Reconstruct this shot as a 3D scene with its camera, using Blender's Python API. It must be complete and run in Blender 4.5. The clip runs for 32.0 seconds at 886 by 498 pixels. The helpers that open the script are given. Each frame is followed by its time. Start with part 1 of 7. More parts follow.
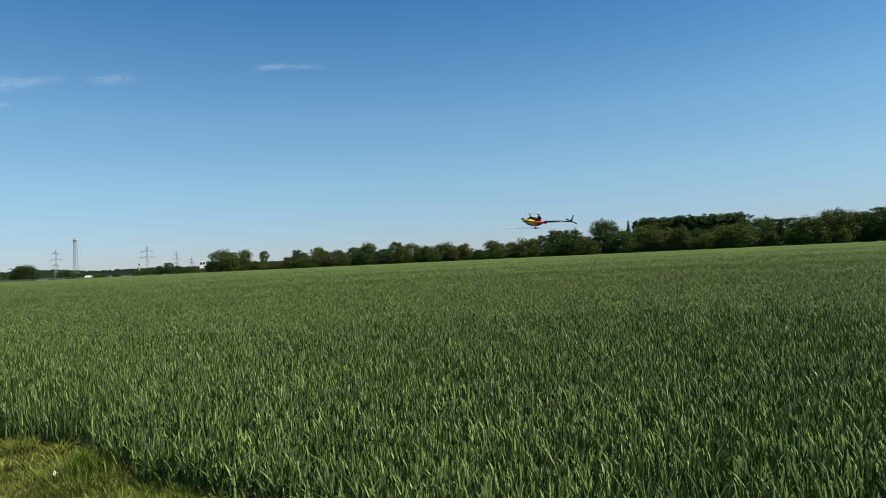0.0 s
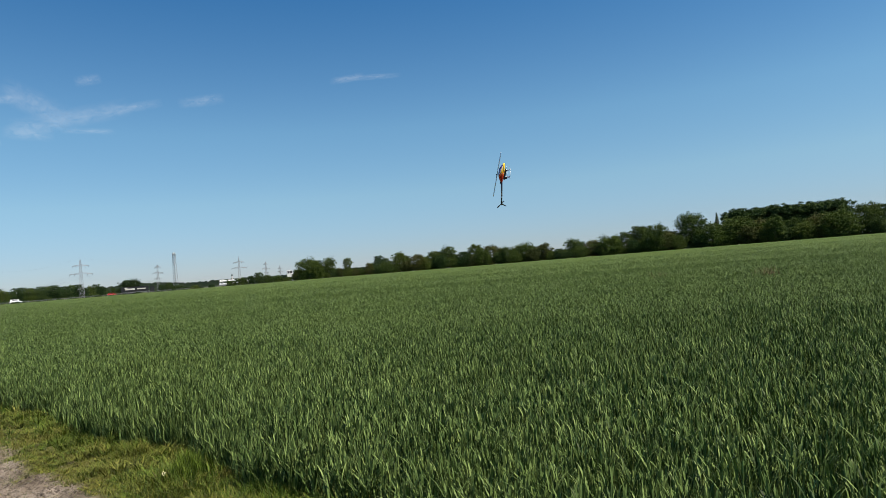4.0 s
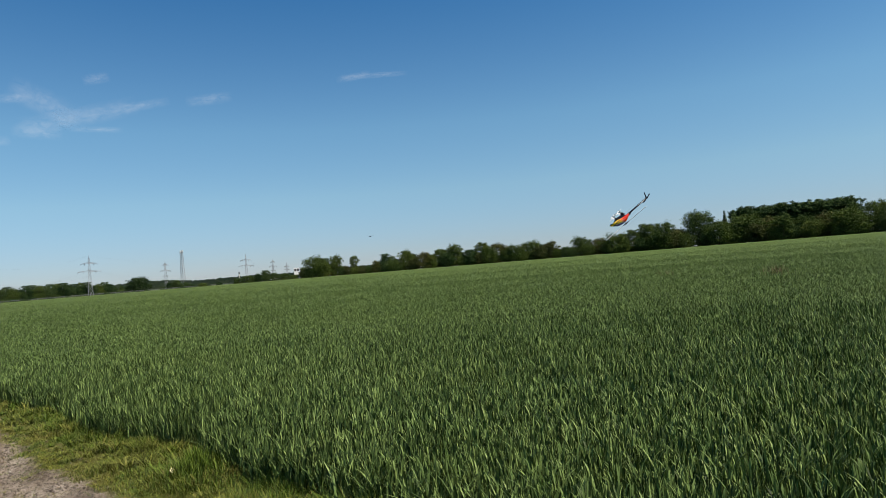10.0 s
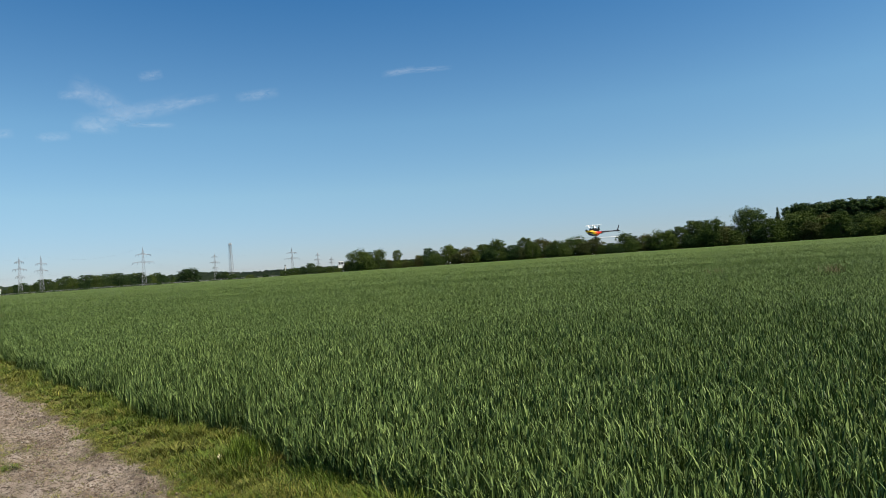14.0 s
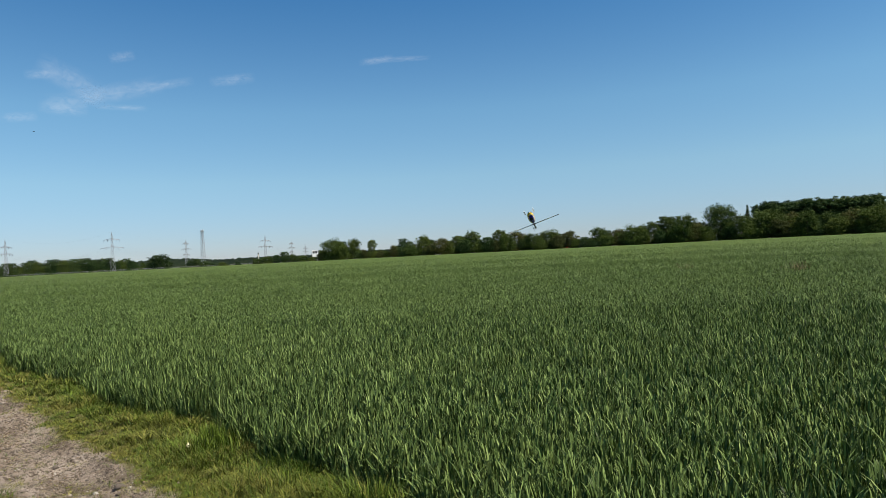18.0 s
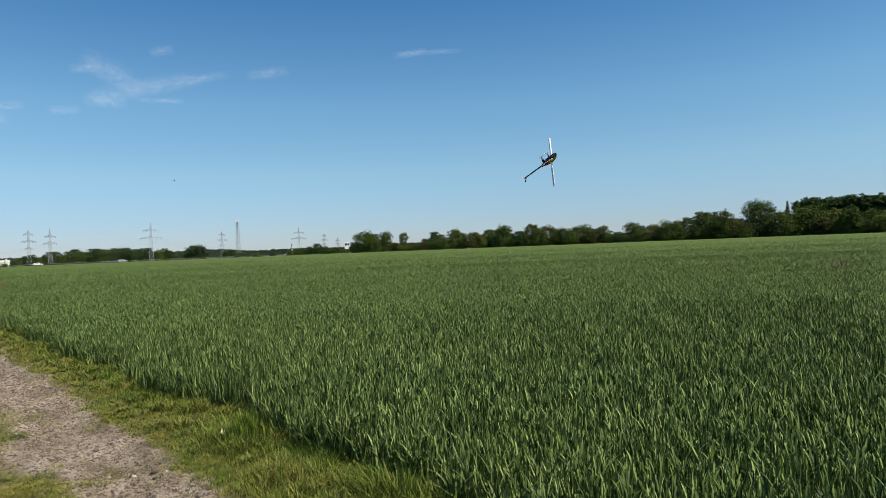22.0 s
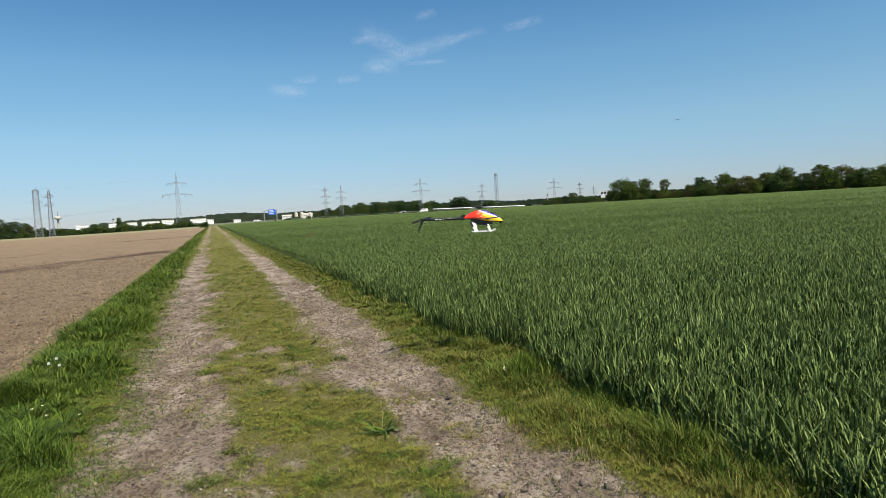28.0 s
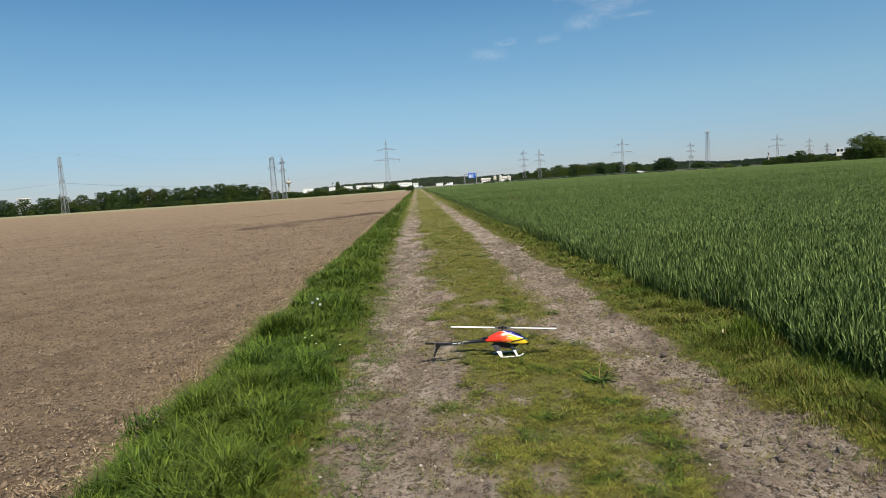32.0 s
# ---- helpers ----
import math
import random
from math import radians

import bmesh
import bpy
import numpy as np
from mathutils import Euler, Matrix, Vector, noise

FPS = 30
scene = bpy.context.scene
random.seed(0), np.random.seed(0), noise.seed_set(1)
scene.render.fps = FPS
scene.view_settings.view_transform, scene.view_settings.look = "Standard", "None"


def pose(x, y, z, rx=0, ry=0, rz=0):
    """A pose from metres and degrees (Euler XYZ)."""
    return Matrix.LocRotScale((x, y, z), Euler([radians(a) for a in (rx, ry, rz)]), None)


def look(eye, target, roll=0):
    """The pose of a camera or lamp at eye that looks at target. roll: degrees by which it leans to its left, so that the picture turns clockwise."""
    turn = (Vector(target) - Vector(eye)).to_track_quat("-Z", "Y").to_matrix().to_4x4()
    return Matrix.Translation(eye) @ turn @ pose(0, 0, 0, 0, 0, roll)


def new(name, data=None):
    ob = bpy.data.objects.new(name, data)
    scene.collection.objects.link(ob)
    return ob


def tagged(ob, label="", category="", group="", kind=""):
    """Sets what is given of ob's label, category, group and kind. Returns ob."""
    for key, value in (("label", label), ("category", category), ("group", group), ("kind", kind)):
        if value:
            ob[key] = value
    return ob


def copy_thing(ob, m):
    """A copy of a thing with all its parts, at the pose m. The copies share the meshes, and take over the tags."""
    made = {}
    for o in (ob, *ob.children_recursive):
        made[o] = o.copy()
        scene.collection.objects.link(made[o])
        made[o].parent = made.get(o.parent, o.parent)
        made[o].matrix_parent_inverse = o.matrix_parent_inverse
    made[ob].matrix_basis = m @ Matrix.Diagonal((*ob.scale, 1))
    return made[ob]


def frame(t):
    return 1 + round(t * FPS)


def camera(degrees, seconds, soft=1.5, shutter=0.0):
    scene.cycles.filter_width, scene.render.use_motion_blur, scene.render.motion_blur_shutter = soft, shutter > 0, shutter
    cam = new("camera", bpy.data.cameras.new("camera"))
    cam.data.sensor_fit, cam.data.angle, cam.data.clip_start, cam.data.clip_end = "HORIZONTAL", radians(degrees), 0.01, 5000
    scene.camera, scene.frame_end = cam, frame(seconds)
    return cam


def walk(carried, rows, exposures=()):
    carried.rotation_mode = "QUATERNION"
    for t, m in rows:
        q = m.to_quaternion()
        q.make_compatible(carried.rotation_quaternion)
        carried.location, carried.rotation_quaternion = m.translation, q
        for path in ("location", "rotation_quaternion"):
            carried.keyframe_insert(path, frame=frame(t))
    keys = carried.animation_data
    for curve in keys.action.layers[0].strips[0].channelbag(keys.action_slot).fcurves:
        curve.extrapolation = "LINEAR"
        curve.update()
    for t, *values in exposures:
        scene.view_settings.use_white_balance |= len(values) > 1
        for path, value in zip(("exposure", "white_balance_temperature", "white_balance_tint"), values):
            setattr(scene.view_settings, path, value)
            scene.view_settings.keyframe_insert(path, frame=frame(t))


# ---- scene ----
cam = camera(69.55, 32.0, soft=0.45)
PATH = [
    (0.0, pose(0.000, 0.000, 1.5, 91.05, 2.67, -54.73)),
    (0.5, pose(0.000, 0.000, 1.5, 96.49, 3.08, -61.20)),
    (1.0, pose(0.000, 0.000, 1.5, 103.42, 4.46, -58.41)),
    (1.5, pose(0.000, 0.000, 1.5, 106.93, 3.71, -49.25)),
    (2.0, pose(0.000, 0.000, 1.5, 103.60, 3.14, -36.37)),
    (2.5, pose(0.000, 0.000, 1.5, 96.85, 2.36, -31.70)),
    (3.0, pose(0.000, 0.000, 1.5, 92.31, 3.04, -37.73)),
    (3.5, pose(0.000, 0.000, 1.5, 91.51, 4.20, -46.54)),
    (5.5, pose(0.000, 0.000, 1.5, 91.83, 4.97, -48.34)),
    (6.0, pose(0.000, 0.000, 1.5, 91.89, 4.97, -48.43)),
    (6.5, pose(0.000, 0.000, 1.5, 92.55, 4.60, -43.51)),
    (7.0, pose(0.000, 0.000, 1.5, 92.17, 4.54, -42.40)),
    (7.5, pose(0.000, 0.000, 1.5, 91.86, 4.24, -42.67)),
    (8.0, pose(0.000, 0.000, 1.5, 93.06, 3.77, -42.64)),
    (8.5, pose(0.000, 0.000, 1.5, 93.95, 3.61, -42.05)),
    (9.0, pose(0.000, 0.000, 1.5, 93.10, 4.00, -41.20)),
    (9.5, pose(0.000, 0.000, 1.5, 91.60, 4.06, -40.69)),
    (10.0, pose(0.000, 0.000, 1.5, 91.55, 4.61, -46.98)),
    (10.5, pose(0.000, 0.000, 1.5, 95.46, 5.44, -50.80)),
    (11.0, pose(0.000, 0.000, 1.5, 96.68, 5.65, -49.77)),
    (11.5, pose(0.000, 0.000, 1.5, 92.60, 4.55, -46.94)),
    (12.0, pose(0.000, 0.000, 1.5, 90.36, 4.64, -47.26)),
    (12.5, pose(0.000, 0.000, 1.5, 91.02, 4.55, -47.21)),
    (13.0, pose(0.000, 0.000, 1.5, 93.31, 4.24, -43.69)),
    (13.5, pose(0.000, 0.000, 1.5, 92.60, 3.86, -41.47)),
    (14.0, pose(0.000, 0.000, 1.5, 91.37, 3.91, -43.15)),
    (14.5, pose(0.000, 0.000, 1.5, 92.82, 4.77, -49.00)),
    (15.0, pose(0.000, 0.000, 1.5, 93.92, 4.97, -50.40)),
    (15.5, pose(0.000, 0.000, 1.5, 91.59, 4.35, -47.07)),
    (17.5, pose(0.000, 0.000, 1.5, 90.59, 2.91, -45.42)),
    (18.0, pose(0.000, 0.000, 1.5, 90.43, 2.90, -45.41)),
    (18.5, pose(0.000, 0.000, 1.5, 90.59, 2.74, -45.19)),
    (19.0, pose(0.000, 0.000, 1.5, 90.86, 2.37, -41.39)),
    (19.5, pose(0.000, 0.000, 1.5, 90.73, 2.48, -40.83)),
    (20.0, pose(0.000, 0.000, 1.5, 90.67, 2.56, -41.17)),
    (20.5, pose(0.000, 0.000, 1.5, 90.74, 2.48, -41.63)),
    (21.0, pose(0.000, 0.000, 1.5, 90.54, 2.42, -41.89)),
    (21.5, pose(0.000, 0.000, 1.5, 89.96, 2.27, -42.35)),
    (22.0, pose(0.000, 0.000, 1.5, 89.97, 2.24, -42.60)),
    (22.5, pose(0.000, 0.000, 1.5, 89.96, 2.24, -42.73)),
    (23.0, pose(0.000, 0.000, 1.5, 89.96, 2.25, -42.88)),
    (23.5, pose(0.000, 0.000, 1.5, 89.95, 2.25, -43.02)),
    (24.0, pose(0.000, 0.000, 1.5, 89.97, 2.23, -43.19)),
    (24.5, pose(0.000, 0.000, 1.5, 90.02, 2.26, -43.34)),
    (26.5, pose(-0.051, -0.006, 1.5, 88.80, 2.86, -37.50)),
    (27.0, pose(-0.091, 0.032, 1.5, 88.33, 3.15, -31.29)),
    (27.5, pose(-0.134, 0.037, 1.5, 87.40, 3.00, -25.16)),
    (28.0, pose(-0.178, 0.016, 1.5, 86.51, 3.20, -19.97)),
    (28.5, pose(-0.222, -0.025, 1.5, 86.29, 3.77, -14.44)),
    (29.0, pose(-0.265, -0.077, 1.5, 86.02, 4.55, -9.99)),
    (29.5, pose(-0.306, -0.136, 1.5, 85.39, 4.51, -8.05)),
    (30.0, pose(-0.342, -0.194, 1.5, 84.73, 4.21, -7.26)),
    (30.5, pose(-0.373, -0.243, 1.5, 84.50, 3.71, -6.26)),
    (31.0, pose(-0.399, -0.278, 1.5, 84.59, 3.49, -5.67)),
    (31.5, pose(-0.416, -0.291, 1.5, 84.35, 3.63, -3.63)),
    (32.0, pose(-0.425, -0.276, 1.5, 84.25, 3.60, -2.40)),
]
# the clip's camera darkens while it looks up into the sky
walk(cam, PATH, [(0, 0.84), (0.5, 0.79), (1, 0.72), (2, 0.70), (3, 0.70), (3.5, 0.76), (6, 0.80), (7.5, 0.77), (9, 0.68), (10.5, 0.77), (12, 0.84), (13, 0.80), (15, 0.80), (18, 0.84), (27, 0.84), (28, 0.80), (29, 0.67), (30, 0.65), (32, 0.64)])

# world, sun, exposure
SUN_TO = Vector((0.24, -0.72, 1.22)).normalized()
world = bpy.data.worlds.new("sky")
scene.world = world
world.use_nodes = True
wn = world.node_tree.nodes
sky = wn.new("ShaderNodeTexSky")
sky.sky_type, sky.sun_disc = "NISHITA", False
sky.sun_elevation = math.asin(SUN_TO.z)
sky.sun_rotation = math.atan2(SUN_TO.x, SUN_TO.y)
sky.air_density, sky.dust_density, sky.ozone_density = 1.0, 0.05, 3.0
# haze low over the horizon takes the yellow out of the sky
air, up, haze = wn.new("ShaderNodeTexCoord"), wn.new("ShaderNodeSeparateXYZ"), wn.new("ShaderNodeValToRGB")
world.node_tree.links.new(air.outputs["Generated"], up.inputs[0])
world.node_tree.links.new(up.outputs[2], haze.inputs[0])
for el, (p, c) in zip([haze.color_ramp.elements[0], haze.color_ramp.elements.new(0.05), haze.color_ramp.elements.new(0.12), haze.color_ramp.elements.new(0.22), haze.color_ramp.elements.new(0.4), haze.color_ramp.elements[5]], ((0.0, (0.57, 0.66, 0.95)), (0.05, (0.67, 0.79, 1.0)), (0.12, (0.83, 1.00, 1.05)), (0.22, (0.80, 1.10, 1.14)), (0.4, (0.39, 0.87, 1.12)), (0.6, (0.16, 0.66, 1.07)))):
    el.position, el.color = p, (*c, 1)
tint = wn.new("ShaderNodeMix")
tint.data_type, tint.blend_type = "RGBA", "MULTIPLY"
tint.inputs[0].default_value = 1.0
world.node_tree.links.new(haze.outputs[0], tint.inputs[7])
world.node_tree.links.new(sky.outputs[0], tint.inputs[6])
world.node_tree.links.new(tint.outputs[2], wn["Background"].inputs[0])
wn["Background"].inputs[1].default_value = 0.059
sun = new("sun", bpy.data.lights.new("sun", "SUN"))
sun.data.energy, sun.data.angle, sun.data.color = 4.8, radians(0.5), (1.0, 0.91, 0.76)
sun.matrix_world = look(SUN_TO * 60, (0, 0, 0))


# materials
def mat(name, base, rough=0.7, metal=0.0, **more):
    m = bpy.data.materials.new(name)
    m.use_nodes = True
    b = m.node_tree.nodes["Principled BSDF"]
    b.inputs["Base Color"].default_value = (*base, 1)
    b.inputs["Roughness"].default_value = rough
    b.inputs["Metallic"].default_value = metal
    for k, v in more.items():
        b.inputs[k.replace("_", " ")].default_value = v
    return m


def node(m, kind, **ins):
    n = m.node_tree.nodes.new(kind)
    for k, v in ins.items():
        n.inputs[k.replace("_", " ")].default_value = v
    return n


def link(m, a, b):
    m.node_tree.links.new(a, b)


def coords(m, scale=(1, 1, 1), which="Object"):
    c, p = node(m, "ShaderNodeTexCoord"), node(m, "ShaderNodeMapping")
    p.inputs["Scale"].default_value = scale
    link(m, c.outputs[which], p.inputs["Vector"])
    return p.outputs[0]


def noise_of(m, scale, detail=4, rough=0.6, stretch=(1, 1, 1)):
    n = node(m, "ShaderNodeTexNoise", Scale=scale, Detail=detail, Roughness=rough)
    link(m, coords(m, stretch), n.inputs["Vector"])
    return n.outputs["Fac"]


def ramp(m, fac, *stops):
    r = node(m, "ShaderNodeValToRGB")
    e = r.color_ramp.elements
    while len(e) < len(stops):
        e.new(0.5)
    for el, (p, c) in zip(e, stops):
        el.position, el.color = p, (*c, 1) if len(c) == 3 else c
    link(m, fac, r.inputs[0])
    return r.outputs[0]


def mixed(m, fac, a, b, blend="MIX"):
    n = node(m, "ShaderNodeMix")
    n.data_type, n.blend_type = "RGBA", blend
    for s, v in ((0, fac), (6, a), (7, b)):
        if isinstance(v, (int, float)):
            n.inputs[s].default_value = v
        elif isinstance(v, tuple):
            n.inputs[s].default_value = (*v, 1)
        else:
            link(m, v, n.inputs[s])
    return n.outputs[2]


def bump(m, height, strength=0.5, dist=0.02):
    n = node(m, "ShaderNodeBump", Strength=strength, Distance=dist)
    link(m, height, n.inputs["Height"])
    link(m, n.outputs[0], m.node_tree.nodes["Principled BSDF"].inputs["Normal"])


def colour(m, out):
    link(m, out, m.node_tree.nodes["Principled BSDF"].inputs["Base Color"])
    return m


def maths(m, op, a, b):
    n = node(m, "ShaderNodeMath")
    n.operation = op
    for s, v in ((0, a), (1, b)):
        if isinstance(v, (int, float)):
            n.inputs[s].default_value = v
        else:
            link(m, v, n.inputs[s])
    return n.outputs[0]


def leafy(name, dark, mid, light, rough=0.5, patch=0.0, patch_scale=0.1, tint=(0.1, 0.1, 0.02), spec=0.5, glow_through=0.25, per_tree=False):
    """Leaves that vary one by one and in patches, and let some light through."""
    m = mat(name, mid, rough)
    isl = node(m, "ShaderNodeNewGeometry").outputs["Random Per Island"]
    c = ramp(m, isl, (0.0, dark), (0.55, mid), (1.0, light))
    if per_tree:
        one = node(m, "ShaderNodeObjectInfo").outputs["Random"]
        c = mixed(m, 1.0, c, ramp(m, one, (0.0, (0.72, 0.80, 0.85)), (0.5, (1.0, 1.0, 1.0)), (1.0, (1.42, 1.25, 1.15))), "MULTIPLY")
    if patch:
        p = ramp(m, noise_of(m, patch_scale, 3), (0.42, (0, 0, 0)), (0.66, (patch,) * 3))
        c = mixed(m, p, c, tint)
    b = m.node_tree.nodes["Principled BSDF"]
    b.inputs["Specular IOR Level"].default_value = spec
    colour(m, c)
    if glow_through:
        t = node(m, "ShaderNodeBsdfTranslucent")
        link(m, mixed(m, 1.0, c, (1.0, 1.25, 0.5), "MULTIPLY"), t.inputs[0])
        s = node(m, "ShaderNodeMixShader", Fac=glow_through)
        link(m, b.outputs[0], s.inputs[1])
        link(m, t.outputs[0], s.inputs[2])
        link(m, s.outputs[0], m.node_tree.nodes["Material Output"].inputs[0])
    return m


WHEAT = leafy("wheat_leaf", (0.011, 0.022, 0.006), (0.074, 0.119, 0.033), (0.200, 0.272, 0.086), 0.5, 0.3, 0.35, (0.098, 0.138, 0.035), 0.08, 0.03)
GRASS = leafy("lush_grass", (0.006, 0.017, 0.002), (0.047, 0.088, 0.010), (0.140, 0.198, 0.028), 0.5, 0.50, 0.9, (0.100, 0.124, 0.018), 0.10, 0.06)
VERGE = leafy("verge_grass", (0.011, 0.018, 0.003), (0.092, 0.110, 0.017), (0.240, 0.242, 0.058), 0.5, 0.5, 1.6, (0.165, 0.140, 0.036), 0.10, 0.06)
SHORT = leafy("short_grass", (0.030, 0.034, 0.005), (0.141, 0.146, 0.020), (0.279, 0.261, 0.061), 0.6, 0.6, 1.1, (0.168, 0.142, 0.034), 0.10, 0.06)
DRY = leafy("dry_stalk", (0.255, 0.178, 0.093), (0.391, 0.297, 0.170), (0.527, 0.433, 0.281), 0.7, glow_through=0.0)
STALK = leafy("brown_stalk", (0.145, 0.085, 0.043), (0.221, 0.153, 0.076), (0.306, 0.230, 0.128), 0.7, glow_through=0.0)
LEAF = leafy("tree_leaf", (0.020, 0.035, 0.008), (0.046, 0.074, 0.017), (0.090, 0.121, 0.029), 0.7, 0.6, 0.045, (0.064, 0.083, 0.018), 0.06, 0.10, True)
LEAF_DARK = leafy("dark_tree_leaf", (0.014, 0.029, 0.010), (0.031, 0.057, 0.018), (0.064, 0.100, 0.031), 0.7, 0.5, 0.05, (0.040, 0.060, 0.018), 0.06, 0.08, True)
LEAF_SHADE = leafy("deep_shade_leaf", (0.011, 0.022, 0.007), (0.019, 0.036, 0.010), (0.034, 0.058, 0.015), 0.7, glow_through=0.05, spec=0.1)
LEAF_WARM = leafy("brownish_tree_leaf", (0.032, 0.040, 0.011), (0.051, 0.061, 0.017), (0.080, 0.085, 0.025), 0.7, 0.5, 0.05, (0.071, 0.063, 0.019), 0.1, 0.1, True)
BARK = mat("bark", (0.07, 0.05, 0.035), 0.9)
bump(BARK, noise_of(BARK, 6), 0.6, 0.03)

SOIL = mat("ploughed_soil", (0.2, 0.145, 0.1), 0.95)
s_big = noise_of(SOIL, 0.05, 5, 0.6, (0.5, 1.0, 1))
s_col = ramp(SOIL, noise_of(SOIL, 1.3, 6, 0.7), (0.34, (0.168, 0.121, 0.079)), (0.5, (0.226, 0.167, 0.109)), (0.68, (0.270, 0.203, 0.137)))
# fine tillage lines that run in towards the track
s_row = node(SOIL, "ShaderNodeTexNoise", Scale=1.6, Detail=5.0, Roughness=0.7)
s_map = node(SOIL, "ShaderNodeMapping", Rotation=(0, 0, radians(-32)), Scale=(1.0, 7.0, 1.0))
s_map.vector_type = "TEXTURE"
link(SOIL, node(SOIL, "ShaderNodeTexCoord").outputs["Object"], s_map.inputs["Vector"])
link(SOIL, s_map.outputs[0], s_row.inputs["Vector"])
s_col = mixed(SOIL, ramp(SOIL, s_row.outputs["Fac"], (0.34, (0.55,) * 3), (0.46, (0, 0, 0))), s_col, (0.117, 0.080, 0.051))
s_col = mixed(SOIL, ramp(SOIL, s_big, (0.32, (0.22,) * 3), (0.42, (0, 0, 0))), s_col, (0.085, 0.058, 0.037))
s_fine = noise_of(SOIL, 26, 5, 0.75)
damp = node(SOIL, "ShaderNodeVertexColor")
damp.layer_name = "damp"
s_damp = maths(SOIL, "ADD", damp.outputs[0], maths(SOIL, "MULTIPLY", maths(SOIL, "SUBTRACT", noise_of(SOIL, 1.1, 5, 0.7), 0.5), 0.9))
s_col = mixed(SOIL, ramp(SOIL, s_damp, (0.35, (0, 0, 0)), (0.75, (0.85,) * 3)), s_col, (0.056, 0.035, 0.022))
# low parts of the bump are coloured dark, as crumb shadows
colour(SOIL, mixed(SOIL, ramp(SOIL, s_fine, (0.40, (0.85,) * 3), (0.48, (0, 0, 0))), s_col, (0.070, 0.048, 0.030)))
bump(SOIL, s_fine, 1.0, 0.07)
SOIL.node_tree.nodes["Principled BSDF"].inputs["Specular IOR Level"].default_value = 0.15

MARGIN = mat("field_margin", (0.2, 0.2, 0.06), 0.95)
colour(MARGIN, ramp(MARGIN, noise_of(MARGIN, 0.5, 5, 0.7), (0.35, (0.148, 0.148, 0.070)), (0.65, (0.221, 0.205, 0.107))))

TRACK = mat("track_earth", (0.25, 0.22, 0.18), 0.95)
t_mid = noise_of(TRACK, 2.6, 5, 0.65, (1, 0.5, 1))
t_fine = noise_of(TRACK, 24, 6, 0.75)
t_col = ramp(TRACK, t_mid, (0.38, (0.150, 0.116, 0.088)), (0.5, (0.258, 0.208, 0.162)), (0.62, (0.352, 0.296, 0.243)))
# fine shading painted in: hollows of the bump noise go dark
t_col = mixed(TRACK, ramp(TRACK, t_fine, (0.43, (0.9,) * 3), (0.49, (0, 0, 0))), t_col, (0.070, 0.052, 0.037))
t_col = mixed(TRACK, ramp(TRACK, noise_of(TRACK, 85, 3, 0.6), (0.66, (0, 0, 0)), (0.74, (0.7,) * 3)), t_col, (0.310, 0.288, 0.251))
turf = node(TRACK, "ShaderNodeVertexColor")
turf.layer_name = "turf"
t_gr = maths(TRACK, "ADD", turf.outputs[0], maths(TRACK, "MULTIPLY", maths(TRACK, "SUBTRACT", noise_of(TRACK, 4.5, 6, 0.7, (1, 0.45, 1)), 0.5), 1.6))
colour(TRACK, mixed(TRACK, ramp(TRACK, t_gr, (0.30, (0, 0, 0)), (0.80, (0.85,) * 3)), t_col,
                    ramp(TRACK, noise_of(TRACK, 60, 4, 0.7), (0.35, (0.057, 0.061, 0.010)), (0.65, (0.172, 0.164, 0.030)))))
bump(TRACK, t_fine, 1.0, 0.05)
TRACK.node_tree.nodes["Principled BSDF"].inputs["Specular IOR Level"].default_value = 0.15

GROUND = mat("meadow_ground", (0.09, 0.12, 0.03), 0.95)
colour(GROUND, ramp(GROUND, noise_of(GROUND, 0.02, 5, 0.6), (0.35, (0.049, 0.070, 0.018)), (0.6, (0.090, 0.102, 0.033))))

CANOPY = mat("wheat_canopy", (0.03, 0.08, 0.025), 0.75)
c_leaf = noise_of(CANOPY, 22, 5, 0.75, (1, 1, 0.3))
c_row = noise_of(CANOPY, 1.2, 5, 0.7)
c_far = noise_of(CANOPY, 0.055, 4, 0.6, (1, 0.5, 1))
# the darkest stops put the shade between leaves into the colour
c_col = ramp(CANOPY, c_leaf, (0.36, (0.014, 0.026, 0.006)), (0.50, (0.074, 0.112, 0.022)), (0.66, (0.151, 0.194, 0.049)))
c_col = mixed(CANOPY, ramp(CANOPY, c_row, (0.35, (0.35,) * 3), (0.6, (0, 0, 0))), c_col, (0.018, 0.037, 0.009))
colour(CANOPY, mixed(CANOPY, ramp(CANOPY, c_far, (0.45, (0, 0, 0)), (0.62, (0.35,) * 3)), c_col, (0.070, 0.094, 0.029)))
bump(CANOPY, c_leaf, 1.0, 0.15)
CANOPY.node_tree.nodes["Principled BSDF"].inputs["Specular IOR Level"].default_value = 0.08

# road colour raised to carry the brightness of sun at a grazing angle
ASPHALT = mat("sunlit_carriageway", (0.3, 0.28, 0.26), 0.9)
colour(ASPHALT, ramp(ASPHALT, noise_of(ASPHALT, 3, 4), (0.3, (0.25, 0.235, 0.21)), (0.7, (0.34, 0.32, 0.29))))
CONCRETE = mat("weathered_concrete", (0.42, 0.40, 0.36), 0.9)
colour(CONCRETE, ramp(CONCRETE, noise_of(CONCRETE, 0.4, 5), (0.3, (0.33, 0.31, 0.28)), (0.7, (0.48, 0.46, 0.42))))
GALV = mat("galvanised_steel", (0.24, 0.25, 0.26), 0.6, 0.2)
colour(GALV, ramp(GALV, noise_of(GALV, 0.6, 4), (0.3, (0.19, 0.20, 0.22)), (0.7, (0.27, 0.28, 0.30))))
